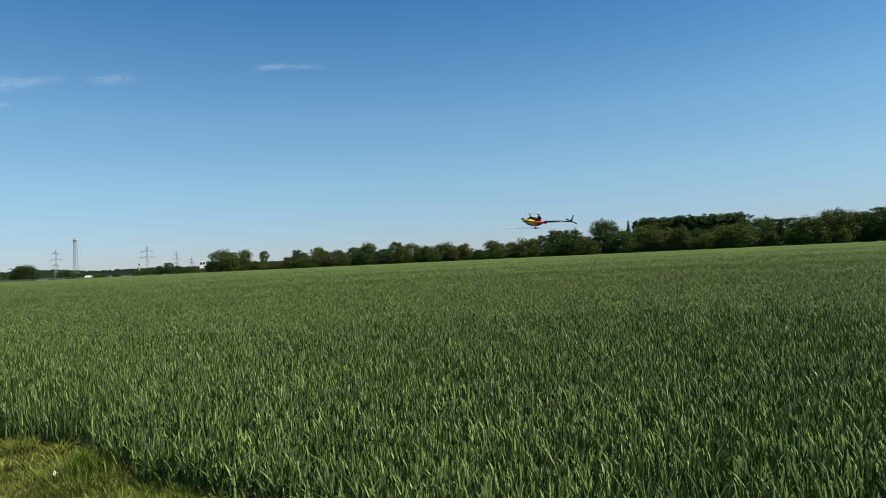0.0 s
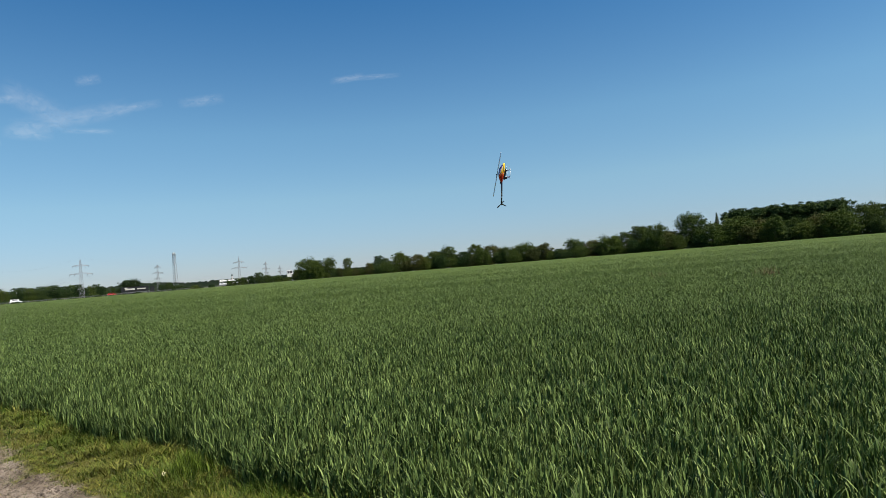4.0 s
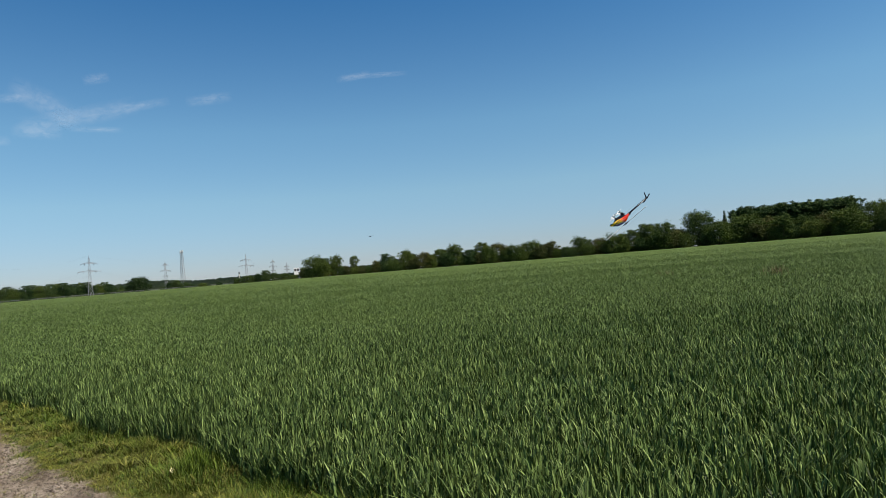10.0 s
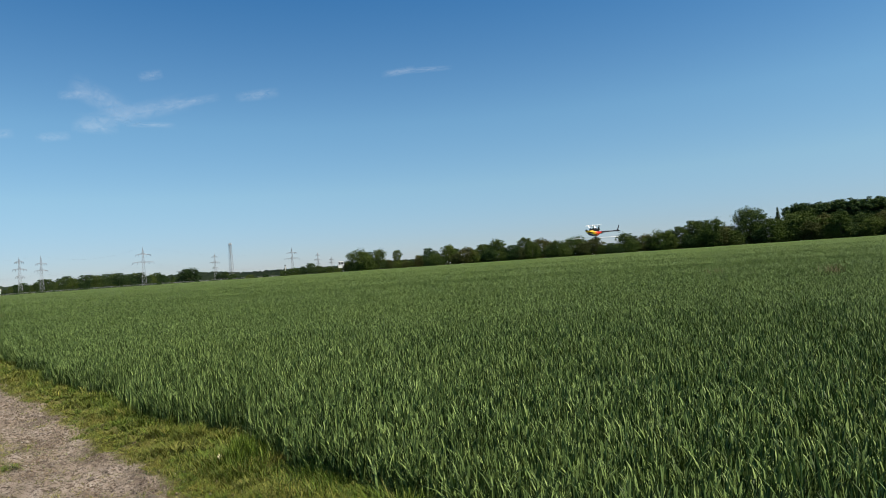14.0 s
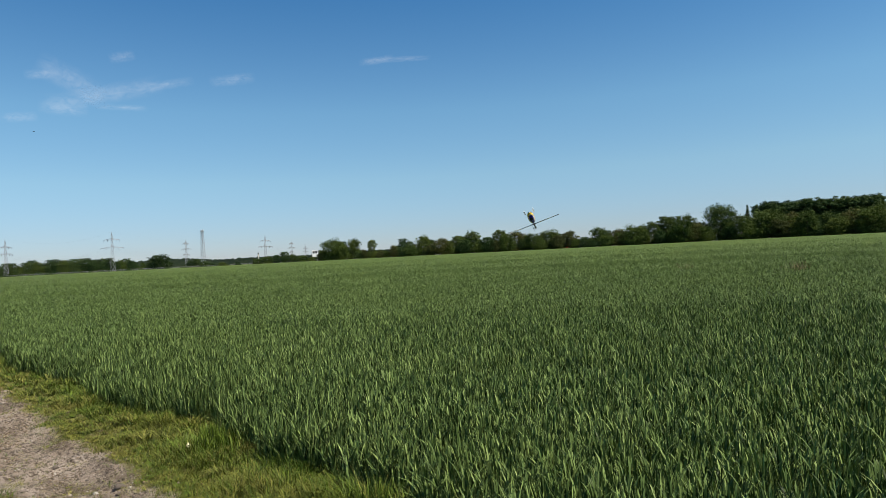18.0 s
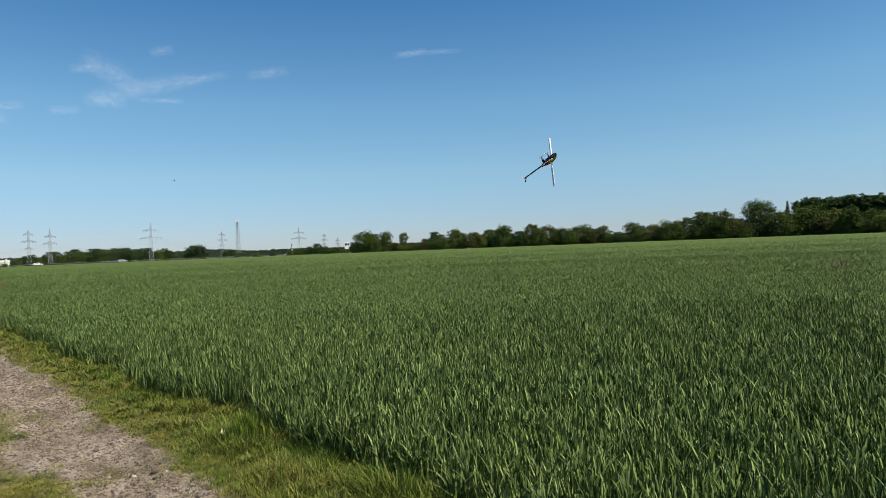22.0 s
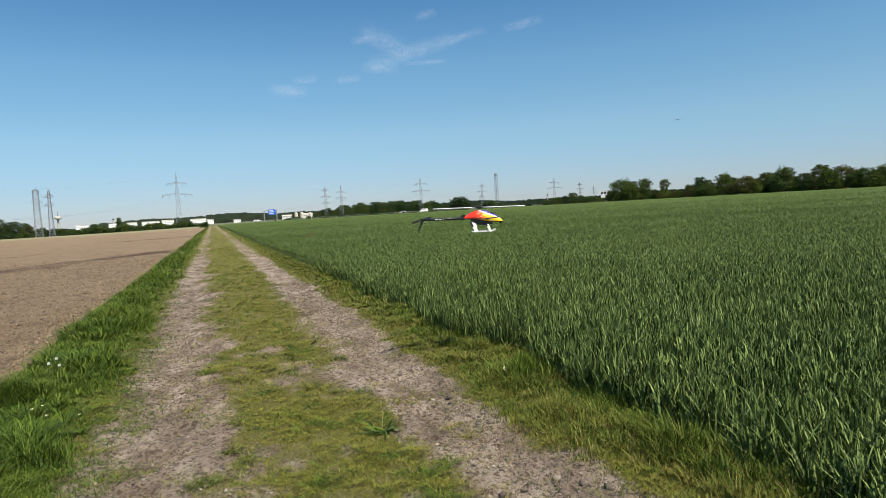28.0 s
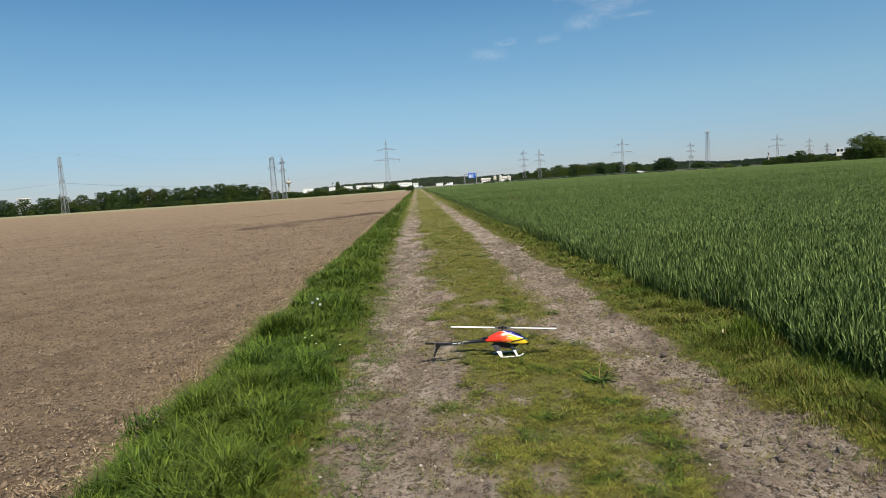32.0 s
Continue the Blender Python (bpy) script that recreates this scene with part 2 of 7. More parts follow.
CABLE = mat("aluminium_cable", (0.20, 0.21, 0.22), 0.6, 0.5)
WHITE = mat("white_paint", (0.78, 0.78, 0.77), 0.4)
colour(WHITE, ramp(WHITE, noise_of(WHITE, 2.0, 4), (0.3, (0.70, 0.70, 0.69)), (0.6, (0.80, 0.80, 0.79))))
BLUE = mat("sign_blue", (0.015, 0.11, 0.50), 0.4)
BLACK = mat("black_plastic", (0.012, 0.012, 0.013), 0.4)
CARBON = mat("carbon_fibre", (0.014, 0.014, 0.016), 0.28)
colour(CARBON, ramp(CARBON, noise_of(CARBON, 260, 2), (0.4, (0.010, 0.010, 0.012)), (0.6, (0.028, 0.028, 0.031))))
STEEL = mat("machined_steel", (0.45, 0.45, 0.46), 0.3, 1.0)
GLASSY = mat("dark_glass", (0.02, 0.025, 0.03), 0.08)
TYRE = mat("rubber", (0.02, 0.02, 0.02), 0.85)
STONE = mat("field_stone", (0.28, 0.25, 0.21), 0.9)
o_rnd = node(STONE, "ShaderNodeObjectInfo").outputs["Random"]
colour(STONE, mixed(STONE, ramp(STONE, noise_of(STONE, 40, 4), (0.3, (0,) * 3), (0.7, (0.5,) * 3)), ramp(STONE, o_rnd, (0, (0.060, 0.046, 0.036)), (0.88, (0.130, 0.104, 0.080)), (1, (0.30, 0.26, 0.21))), (0.15, 0.125, 0.10)))
bump(STONE, noise_of(STONE, 60, 4), 0.5, 0.01)
CLOD = mat("earth_clod", (0.2, 0.15, 0.1), 0.95)
colour(CLOD, ramp(CLOD, node(CLOD, "ShaderNodeNewGeometry").outputs["Random Per Island"], (0, (0.078, 0.056, 0.036)), (0.7, (0.156, 0.115, 0.075)), (1, (0.217, 0.164, 0.111))))
GRIT = mat("track_grit", (0.2, 0.17, 0.13), 0.95)
colour(GRIT, ramp(GRIT, node(GRIT, "ShaderNodeNewGeometry").outputs["Random Per Island"], (0, (0.060, 0.045, 0.033)), (0.5, (0.150, 0.121, 0.092)), (0.95, (0.245, 0.207, 0.164)), (1, (0.36, 0.33, 0.29))))
# distance haze is mixed into these paler, low-contrast leaf colours
HAZE_HILL = leafy("far_wood", (0.052, 0.076, 0.046), (0.064, 0.090, 0.052), (0.080, 0.104, 0.058), 0.8, glow_through=0.0)


# ---- tools for building ----
def part(name, bm, material, parent=None, label="", smooth=False):
    me = bpy.data.meshes.new(name)
    bm.to_mesh(me)
    bm.free()
    me.materials.append(material)
    if smooth:
        me.shade_smooth()
    ob = new(name, me)
    ob.parent = parent
    if label:
        tagged(ob, label=label)
    return ob


def thing(name, label, category, at=None, group="", kind=""):
    ob = new(name)
    ob.matrix_world = at if at is not None else Matrix()
    return tagged(ob, label, category, group, kind)


def mesh_of(name, verts, faces, material, smooth=False):
    """A mesh from arrays: verts n x 3, faces a list of index arrays with equal lengths in each."""
    me = bpy.data.meshes.new(name)
    verts = np.asarray(verts, dtype=np.float32)
    groups = [np.asarray(g, dtype=np.int32) for g in faces if len(g)]
    loops = np.concatenate([g.ravel() for g in groups])
    sizes = np.concatenate([np.full(len(g), g.shape[1], dtype=np.int32) for g in groups])
    me.vertices.add(len(verts))
    me.vertices.foreach_set("co", verts.ravel())
    me.loops.add(len(loops))
    me.loops.foreach_set("vertex_index", loops)
    me.polygons.add(len(sizes))
    me.polygons.foreach_set("loop_start", np.concatenate([[0], np.cumsum(sizes)[:-1]]).astype(np.int32))
    me.update(calc_edges=True)
    if smooth:
        me.shade_smooth()
    me.materials.append(material)
    return me


def box(bm, cx, cy, cz, sx, sy, sz, m=None, bevel=0.0):
    got = bmesh.ops.create_cube(bm, size=1)["verts"]
    bmesh.ops.scale(bm, vec=(sx, sy, sz), verts=got)
    bmesh.ops.translate(bm, vec=(cx, cy, cz), verts=got)
    if bevel:
        edges = list({e for v in got for e in v.link_edges})
        got = list({v for v in bmesh.ops.bevel(bm, geom=edges, offset=bevel, segments=2, affect="EDGES", clamp_overlap=True)["verts"]} | {v for v in got if v.is_valid})
    if m is not None:
        bmesh.ops.transform(bm, matrix=m, verts=[v for v in got if v.is_valid])
    return got


def rod(bm, a, b, r1, r2=None, n=8, caps=True):
    a, b = Vector(a), Vector(b)
    r2 = r1 if r2 is None else r2
    turn = (b - a).to_track_quat("Z", "Y").to_matrix()
    rings = []
    for p, r in ((a, r1), (b, r2)):
        rings.append([bm.verts.new(p + turn @ Vector((math.cos(k * math.tau / n) * r, math.sin(k * math.tau / n) * r, 0))) for k in range(n)])
    for k in range(n):
        bm.faces.new((rings[0][k], rings[0][(k + 1) % n], rings[1][(k + 1) % n], rings[1][k]))
    if caps:
        bm.faces.new(rings[0][::-1])
        bm.faces.new(rings[1])
    return [v for r in rings for v in r]


def loft(bm, sections, closed=True):
    """Skin over rings of points, with both ends filled."""
    rings = [[bm.verts.new(p) for p in s] for s in sections]
    for a, b in zip(rings, rings[1:]):
        n = len(a)
        for k in range(n if closed else n - 1):
            bm.faces.new((a[k], a[(k + 1) % n], b[(k + 1) % n], b[k]))
    if closed:
        bm.faces.new(rings[0][::-1])
        bm.faces.new(rings[-1])
    bmesh.ops.recalc_face_normals(bm, faces=bm.faces)
    return rings


def smooth01(a, b, x):
    u = np.clip((np.asarray(x, dtype=float) - a) / (b - a), 0, 1)
    return u * u * (3 - 2 * u)


def wavy(x, y, scale, seed):
    """A cheap smooth noise between -1 and 1 for arrays."""
    rs = np.random.RandomState(seed)
    out = 0.0
    for k in range(6):
        a, p, f = rs.uniform(0, math.tau), rs.uniform(0, math.tau), rs.uniform(0.6, 2.1) / scale
        out = out + np.sin((x * math.cos(a) + y * math.sin(a)) * f * math.tau + p)
    return out / 3.2


def grain(x, y, scale, seed):
    """Random values on a square lattice, smoothed between, -1 to 1: no repeat."""
    x, y = np.asarray(x, dtype=float) / scale, np.asarray(y, dtype=float) / scale
    i, j = np.floor(x).astype(np.int64), np.floor(y).astype(np.int64)
    u, v = x - i, y - j
    u, v = u * u * (3 - 2 * u), v * v * (3 - 2 * v)

    def at(a, b):
        n = (a * 73856093) ^ (b * 19349663) ^ (seed * 83492791)
        n = (n ^ (n >> 13)) * 1274126177
        return ((n ^ (n >> 16)) & 65535) / 32767.5 - 1
    return (at(i, j) * (1 - u) + at(i + 1, j) * u) * (1 - v) + (at(i, j + 1) * (1 - u) + at(i + 1, j + 1) * u) * v


def gz(x, y):
    """Height of the land: falls gently to the west of the track and rises to the east."""
    r = np.hypot(x, y) + 1e-6
    return 0.75 * np.tanh(8 * x / r) * smooth01(50, 320, r)


def at_az(a, d):
    """Place at a degrees to the right of the track's line and d metres off."""
    return d * math.sin(radians(a)), d * math.cos(radians(a))


def blades(name, material, x, y, z, h, w, lean, segs=2, droop=0.35, rs=None, full=0.45, blunt=False, yaw=None):
    """Grass or corn leaves as tapered bent strips."""
    n = len(x)
    yaw = rs.uniform(0, math.tau, n) if yaw is None else yaw
    side = np.stack([-np.sin(yaw), np.cos(yaw), np.zeros(n)], 1)
    out = np.stack([np.cos(yaw), np.sin(yaw), np.zeros(n)], 1)
    base = np.stack([x, y, z], 1)
    verts = []
    for k in range(segs + 1):
        u = k / segs
        reach = h * lean * u + h * droop * lean * u ** 3
        p = base + out * reach[:, None] + np.stack([np.zeros(n), np.zeros(n), h * u * (1 - 0.35 * droop * u * u)], 1)
        if k < segs or blunt:
            ww = w * (0.55 if k == 0 else 1.0 - full * u)
            verts += [p - side * ww[:, None] / 2, p + side * ww[:, None] / 2]
        else:
            verts.append(p)
    m = len(verts)
    co = np.stack(verts, 1).reshape(-1, 3)
    first = (np.arange(n) * m)[:, None]
    quads = [first + np.array([[2 * k, 2 * k + 1, 2 * k + 3, 2 * k + 2]]) for k in range(segs if blunt else segs - 1)]
    if blunt:
        return new(name, mesh_of(name, co, quads, material))
    tri = first + np.array([[2 * segs - 2, 2 * segs - 1, 2 * segs]])
    return new(name, mesh_of(name, co, quads + [tri], material))


# ---- the land ----
def land():
    """One sheet out to the horizon, finer near the middle."""
    radii = [0.0, 4, 8, 14, 22, 32, 45, 60, 80, 105, 135, 170, 205, 240, 280, 320, 380, 450, 560, 700, 900, 1200, 1700, 2400, 3300, 4600]
    n = 120
    co, quads, tris = [(0, 0, -0.14)], [], []
    for r in radii[1:]:
        for k in range(n):
            x, y = r * math.cos(k * math.tau / n), r * math.sin(k * math.tau / n)
            co.append((x, y, float(gz(x, y)) - 0.14))
    for k in range(n):
        tris.append((0, 1 + k, 1 + (k + 1) % n))
    for j in range(len(radii) - 2):
        for k in range(n):
            a, b = 1 + j * n, 1 + (j + 1) * n
            quads.append((a + k, b + k, b + (k + 1) % n, a + (k + 1) % n))
    tagged(new("ground", mesh_of("ground", co, [quads, tris], GROUND, True)), "flat green-brown farmland reaching the horizon", "ground", kind="structure")


land()


def steps(lo, hi, first, grow):
    """Positions from lo to hi with steps that widen away from the near end."""
    out, d = [lo], first
    while out[-1] < hi:
        out.append(min(hi, out[-1] + d))
        d *= grow
    return out


def sheet(name, xs, ys, zfun, material, keep=None):
    X, Y = np.meshgrid(np.array(xs), np.array(ys))
    Z = zfun(X, Y)
    nx = len(xs)
    idx = np.arange(X.size).reshape(X.shape)
    q = np.stack([idx[:-1, :-1], idx[:-1, 1:], idx[1:, 1:], idx[1:, :-1]], -1).reshape(-1, 4)
    if keep is not None:
        cx, cy = (X[:-1, :-1] + X[1:, 1:]).ravel() / 2, (Y[:-1, :-1] + Y[1:, 1:]).ravel() / 2
        q = q[keep(cx, cy)]
    me = mesh_of(name, np.stack([X, Y, Z], -1).reshape(-1, 3), [q], material, True)
    return new(name, me), X, Y


# edges of the track's strips, from the soil field to the corn
X_SOIL, X_LEFT, X_MID0, X_MID1, X_RIGHT, X_CORN = -2.36, -1.02, -0.28, 0.93, 1.79, 2.42


def turf_of(x, y):
    """How grassy the track is, 0 to 1."""
    e = 0.12 * grain(x * 0.3, y, 0.9, 5) + 0.10 * grain(x, y, 0.3, 6)
    left = (1 - smooth01(X_LEFT - 0.30, X_LEFT + 0.16, x + e)) * smooth01(X_SOIL - 0.25, X_SOIL, x + e)
    mid = smooth01(X_MID0 - 0.30, X_MID0 + 0.26, x + 1.9 * e - 0.10 * (1 - smooth01(5, 7, y)) - 0.22 * np.exp(-((y - 4.5) / 0.9) ** 2)) * (1 - smooth01(X_MID1 - 0.22, X_MID1 + 0.22, x - 1.1 * e - 0.10 * smooth01(6.5, 11, y)))
    right = smooth01(X_RIGHT - 0.12, X_RIGHT + 0.12, x + e)
    bare = smooth01(0.0, 0.6, 0.8 * grain(x * 1.5, y * 0.5, 0.6, 7) + 0.5 * grain(x * 1.2, y * 0.6, 0.24, 17)) * (1 - 0.8 * np.exp(-((x - 0.3) / 0.4) ** 2 - ((y - 3.6) / 0.6) ** 2))
    far = smooth01(9, 16, y)
    worn = 0
    for bx, by, br in ((0.05, 4.26, 0.12), (0.17, 3.93, 0.08), (0.32, 7.6, 0.20), (0.49, 6.5, 0.22), (0.15, 2.78, 0.15), (0.71, 3.14, 0.12), (0.52, 4.0, 0.09), (0.30, 6.0, 0.14)):
        worn = worn + 0.75 * np.exp(-((x - bx) / br) ** 2 - ((y - by) / (1.5 * br)) ** 2)
    mid = mid * (1 - np.clip(worn, 0, 0.9))
    over = 0.62 * smooth01(16, 42, y) * (0.75 + 0.5 * grain(x * 0.6, y * 0.25, 0.8, 18))
    return np.clip(over + left + mid * (0.95 - (0.38 + 0.18 * (1 - smooth01(4.5, 7.5, y))) * bare * (1 - 0.75 * far)) + right, 0, 1)


def track_z(x, y):
    rut = np.exp(-((x + 0.68) / 0.30) ** 2) + np.exp(-((x - 1.38) / 0.30) ** 2)
    mound = 0.05 * np.exp(-((x + 1.7) / 0.4) ** 2)
    slope = -0.19 * (1 - smooth01(X_SOIL - 0.35, X_SOIL + 0.4, x))
    rough = (0.014 * grain(x, y, 0.37, 8) + 0.011 * grain(x, y, 0.13, 9) + 0.019 * grain(x, y, 0.06, 10)) * (1 - smooth01(15, 30, np.abs(y)))
    return gz(x, y) - 0.045 * rut + mound + slope + rough


track_xs = list(np.arange(-2.75, 3.41, 0.035))
track_ys = sorted(set([-v for v in steps(0, 40, 0.5, 1.25)] + steps(0.0, 1.5, 0.1, 1.0) + steps(1.5, 9.0, 0.035, 1.0) + steps(9.05, 345, 0.06, 1.05)))
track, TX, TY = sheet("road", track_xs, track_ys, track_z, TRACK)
tagged(track, "rutted earth farm track with grassy middle strip", "farm track", kind="structure")
turf_layer = track.data.color_attributes.new("turf", "FLOAT_COLOR", "POINT")
tv = turf_of(TX, TY).ravel()
turf_layer.data.foreach_set("color", np.stack([tv, tv, tv, np.ones_like(tv)], 1).astype(np.float32).ravel())


def soil_z(x, y):
    near = 1 - smooth01(12, 26, np.hypot(x, y))
    return gz(x, y) - 0.085 + near * (0.020 * grain(x, y, 0.42, 11) + 0.016 * grain(x, y, 0.16, 12) + 0.020 * grain(x, y, 0.10, 14) + 0.012 * grain(x, y, 0.05, 15)) + 0.02 * wavy(x, y, 6, 13)


soil_xs = [-v for v in steps(2.3, 6.5, 0.042, 1.0) + steps(6.56, 11, 0.07, 1.0) + steps(11.1, 330, 0.1, 1.045)][::-1]
soil_ys = sorted(set([-v for v in steps(0, 120, 0.5, 1.2)] + steps(0, 2, 0.2, 1.0) + steps(2.04, 9, 0.045, 1.0) + steps(9.08, 14, 0.08, 1.0) + steps(14.1, 300, 0.13, 1.05)))
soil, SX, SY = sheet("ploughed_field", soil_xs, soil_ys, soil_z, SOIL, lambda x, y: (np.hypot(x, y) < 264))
tagged(soil, "bare brown tilled field with crumbled soil", "field", kind="structure")


def damp_of(x, y):
    """Where the tilled soil is freshly turned and darker: streaks that run in towards the track."""
    out = 0.0
    for seed, strength, wide, ys, xs in ((61, 1.0, 1.5, (27, 32.8, 34.7, 37, 39, 41.5, 46), (-9.0, -8.2, -7.6, -6.3, -5.2, -3.7, -2.6)),
                                         (62, 0.8, 1.1, (33, 38, 38.6, 40), (-17, -14.4, -11.2, -9)),
                                         (63, 0.75, 1.7, (48, 51, 53, 55), (-15.5, -13.4, -12.0, -10)),
                                         (64, 0.6, 1.8, (47, 50.7, 54, 56, 60), (-11, -8.5, -6.1, -3.3, -2.6)),
                                         (65, 0.7, 4.5, (76, 82, 86, 93, 100), (-16, -10.5, -7.0, -3.6, -2.8)),
                                         (66, 0.5, 2.4, (62, 66, 70, 76), (-13, -8, -5, -3))):
        mid = np.interp(y, ys, xs)
        out = out + strength * np.exp(-((x - mid + 0.5 * grain(x, y, 1.1, seed) + 0.4 * grain(x, y, 3.0, seed + 20)) / wide) ** 2) * smooth01(ys[0], ys[1], y) * (1 - smooth01(ys[-2], ys[-1] + 1, y)) * (0.8 + 0.45 * grain(x, y, 2.5, seed + 10))
    # rougher, crumbly ground between the first streak and the verge
    out = out + 0.42 * smooth01(0.0, 0.7, grain(x, y, 0.8, 67) + 0.5 * grain(x, y, 0.3, 68)) * smooth01(17, 24, y) * (1 - smooth01(38, 44, y)) * smooth01(-9.5, -6, x)
    return np.clip(out, 0, 1)


damp_layer = soil.data.color_attributes.new("damp", "FLOAT_COLOR", "POINT")
dv = damp_of(SX, SY).ravel()
damp_layer.data.foreach_set("color", np.stack([dv, dv, dv, np.ones_like(dv)], 1).astype(np.float32).ravel())


def margin():
    """A low bank of rough grass at the far edge of the tilled field."""
    co, q = [], []
    n = 150
    for k in range(n + 1):
        a = -52 + 51 * k / n
        for r, up in ((261, -0.12), (263, 0.14 + 0.10 * float(grain(a, 0.0, 0.9, 64))), (276, 0.30), (287, 0.44), (294, 0.0)):
            x, y = at_az(a, r)
            co.append((x, y, float(gz(x, y)) + up))
    for k in range(n):
        for r in range(4):
            q.append((5 * k + r, 5 * k + r + 1, 5 * k + r + 6, 5 * k + r + 5))
    tagged(new("grass_bank", mesh_of("grass_bank", co, [q], MARGIN, True)), "low pale grassy bank at the field edge", "bank", kind="structure")


margin()


def crop_z(x, y):
    near = 1 - smooth01(30, 90, np.hypot(x, y))
    h = 0.36 - 0.32 * (1 - smooth01(7, 28, np.hypot(x, y))) + 0.03 * wavy(x, y, 3.0, 21) + near * 0.02 * wavy(x, y, 0.4, 22)
    return gz(x, y) - 0.10 + (h + 0.10) * smooth01(X_CORN + 0.06, X_CORN + 0.45, x + 0.05 * wavy(x, y, 1.1, 23))


crop_xs = [X_CORN - 0.06, X_CORN + 0.05, X_CORN + 0.15, X_CORN + 0.22, X_CORN + 0.3, X_CORN + 0.38, X_CORN + 0.46, X_CORN + 0.54] + steps(X_CORN + 0.65, 335, 0.16, 1.045)
crop_ys = sorted(set([-v for v in steps(0, 150, 0.4, 1.12)] + steps(0, 16, 0.2, 1.0) + steps(16.2, 335, 0.25, 1.05)))
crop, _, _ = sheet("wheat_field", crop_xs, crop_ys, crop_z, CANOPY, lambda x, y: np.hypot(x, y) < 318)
tagged(crop, "dense green field of young wheat", "wheat field", kind="structure")


def corn_edge(y):
    """Where the corn begins beside the verge: an uneven line with a small bay."""
    y = np.asarray(y, dtype=float)
    return X_CORN + 0.11 * grain(y * 0, y, 1.3, 23) + 0.06 * grain(y * 0, y, 0.35, 26) + 0.26 * np.exp(-((y - 5.7) / 0.55) ** 2)


def wheat():
    """Corn plants, each with a few upright leaves: dense nearby, sparser and broader with distance."""
    rs = np.random.RandomState(3)
    near, mid, far = [], [], []
    for r0, r1, dens, leaves, wide, *back in ((2.2, 6, 260, 5, 1.25, 102, 180), (6, 14, 110, 4, 2.0, 102, 180), (2.2, 5, 900, 5, 1.0), (5, 8, 860, 5, 1.05), (8, 12, 700, 5, 1.14), (12, 18, 480, 5, 1.3), (18, 28, 320, 4, 1.55), (28, 45, 140, 4, 2.1), (45, 75, 44, 2, 3.3), (75, 130, 10, 2, 5.2), (130, 220, 1.8, 2, 9)):
        a0, a1 = back or (-6, 102)
        n = int(math.pi * (r1 * r1 - r0 * r0) * ((a1 - a0) / 360) * dens)
        a = np.radians(rs.uniform(a0, a1, n))
        r = np.sqrt(rs.uniform(r0 * r0, r1 * r1, n))
        x, y = r * np.sin(a), r * np.cos(a)
        edge = corn_edge(y) + rs.uniform(0, 0.08, n)
        gap = 0.5 * smooth01(0.45, 0.8, grain(x, y, 0.55, 27))
        k = (x > edge) & (rs.rand(n) < 0.72 + 0.55 * grain(x, y, 0.15 * wide, 24) - gap * (x > X_CORN + 0.6))
        x, y = x[k], y[k]
        n = len(x)
        rim = np.clip(1 - (x - corn_edge(y)) / 0.40, 0, 1)
        tall = 0.47 * (1 + 0.07 * grain(x, y, 2.2, 21) + 0.09 * grain(x, y, 0.5, 25)) * rs.uniform(0.88, 1.1, n) * (1 - 0.16 * rim)
        for j in range(leaves):
            long = rs.uniform(0.06, 0.145, n) * (1 + 0.3 * rim) * (1 if wide < 1.1 else 0.85 if wide < 1.3 else 0.55)
            # the upper leaves reach the top, the lower ones clothe the stem, more so at the field's edge
            tip = tall * (rs.uniform(0.90, 1.06, n) if j < 2 else rs.uniform(0.66 - 0.42 * rim, 1.0, n))
            low = np.maximum(tip - long, 0.01)
            lean = np.where(rs.rand(n) < 0.72, rs.uniform(0.03, 0.26, n), rs.uniform(0.22, 0.65, n)) * (1 + 0.4 * rim) * (1 if wide < 1.3 else 1.9)
            (near if wide < 1.02 else mid if wide < 1.3 else far).append(np.stack([x + rs.normal(0, 0.010 * wide, n), y + rs.normal(0, 0.010 * wide, n), low, tip - low, rs.uniform(0.0056, 0.0102, n) * (1 if wide < 1.1 else 0.95 if wide < 1.3 else 0.90) * wide ** 0.9, lean]))
        if wide < 1.5:
            # stems within the crop; at its rim more leaves from the ground up
            k = rim == 0
            (near if wide < 1.02 else mid if wide < 1.3 else far).append(np.stack([x[k], y[k], np.zeros(k.sum()), tall[k] * 0.6, np.full(k.sum(), 0.006), rs.uniform(0, 0.06, k.sum())]))
            for j in range(7):
                k = rim > rs.uniform(0, 0.7, n)
                m = k.sum()
                low = rs.uniform(0, 0.14, m)
                (near if wide < 1.02 else mid if wide < 1.3 else far).append(np.stack([x[k] + rs.normal(0, 0.025, m), y[k] + rs.normal(0, 0.025, m), low, rs.uniform(0.10, 0.24, m), rs.uniform(0.008, 0.014, m) * wide ** 0.9, rs.uniform(0.05, 0.5, m)]))
    for cols, segs in ((near, 3), (mid, 2), (far, 1)):
        x, y, low, h, w, lean = np.concatenate(cols, 1)
        ob = blades("wheat_leaves", WHEAT, x, y, gz(x, y) + low - 0.01, h, w, lean, segs, 0.48, rs, 0.18 if segs > 1 else 0.35, segs == 1)
        ob.parent = crop
        tagged(ob, "blue-green upright wheat leaves", kind="stuff")


wheat()


def strip_points(rs, x0, x1, ylist):
    """Random places on a strip along the track; ylist holds stretches of (from, to, places a square metre, width factor)."""
    out = []
    for y0, y1, dens, wide in ylist:
        n = int((x1 - x0) * (y1 - y0) * dens)
        out.append(np.stack([rs.uniform(x0, x1, n), rs.uniform(y0, y1, n), np.full(n, wide)]))
    return np.concatenate(out, 1)


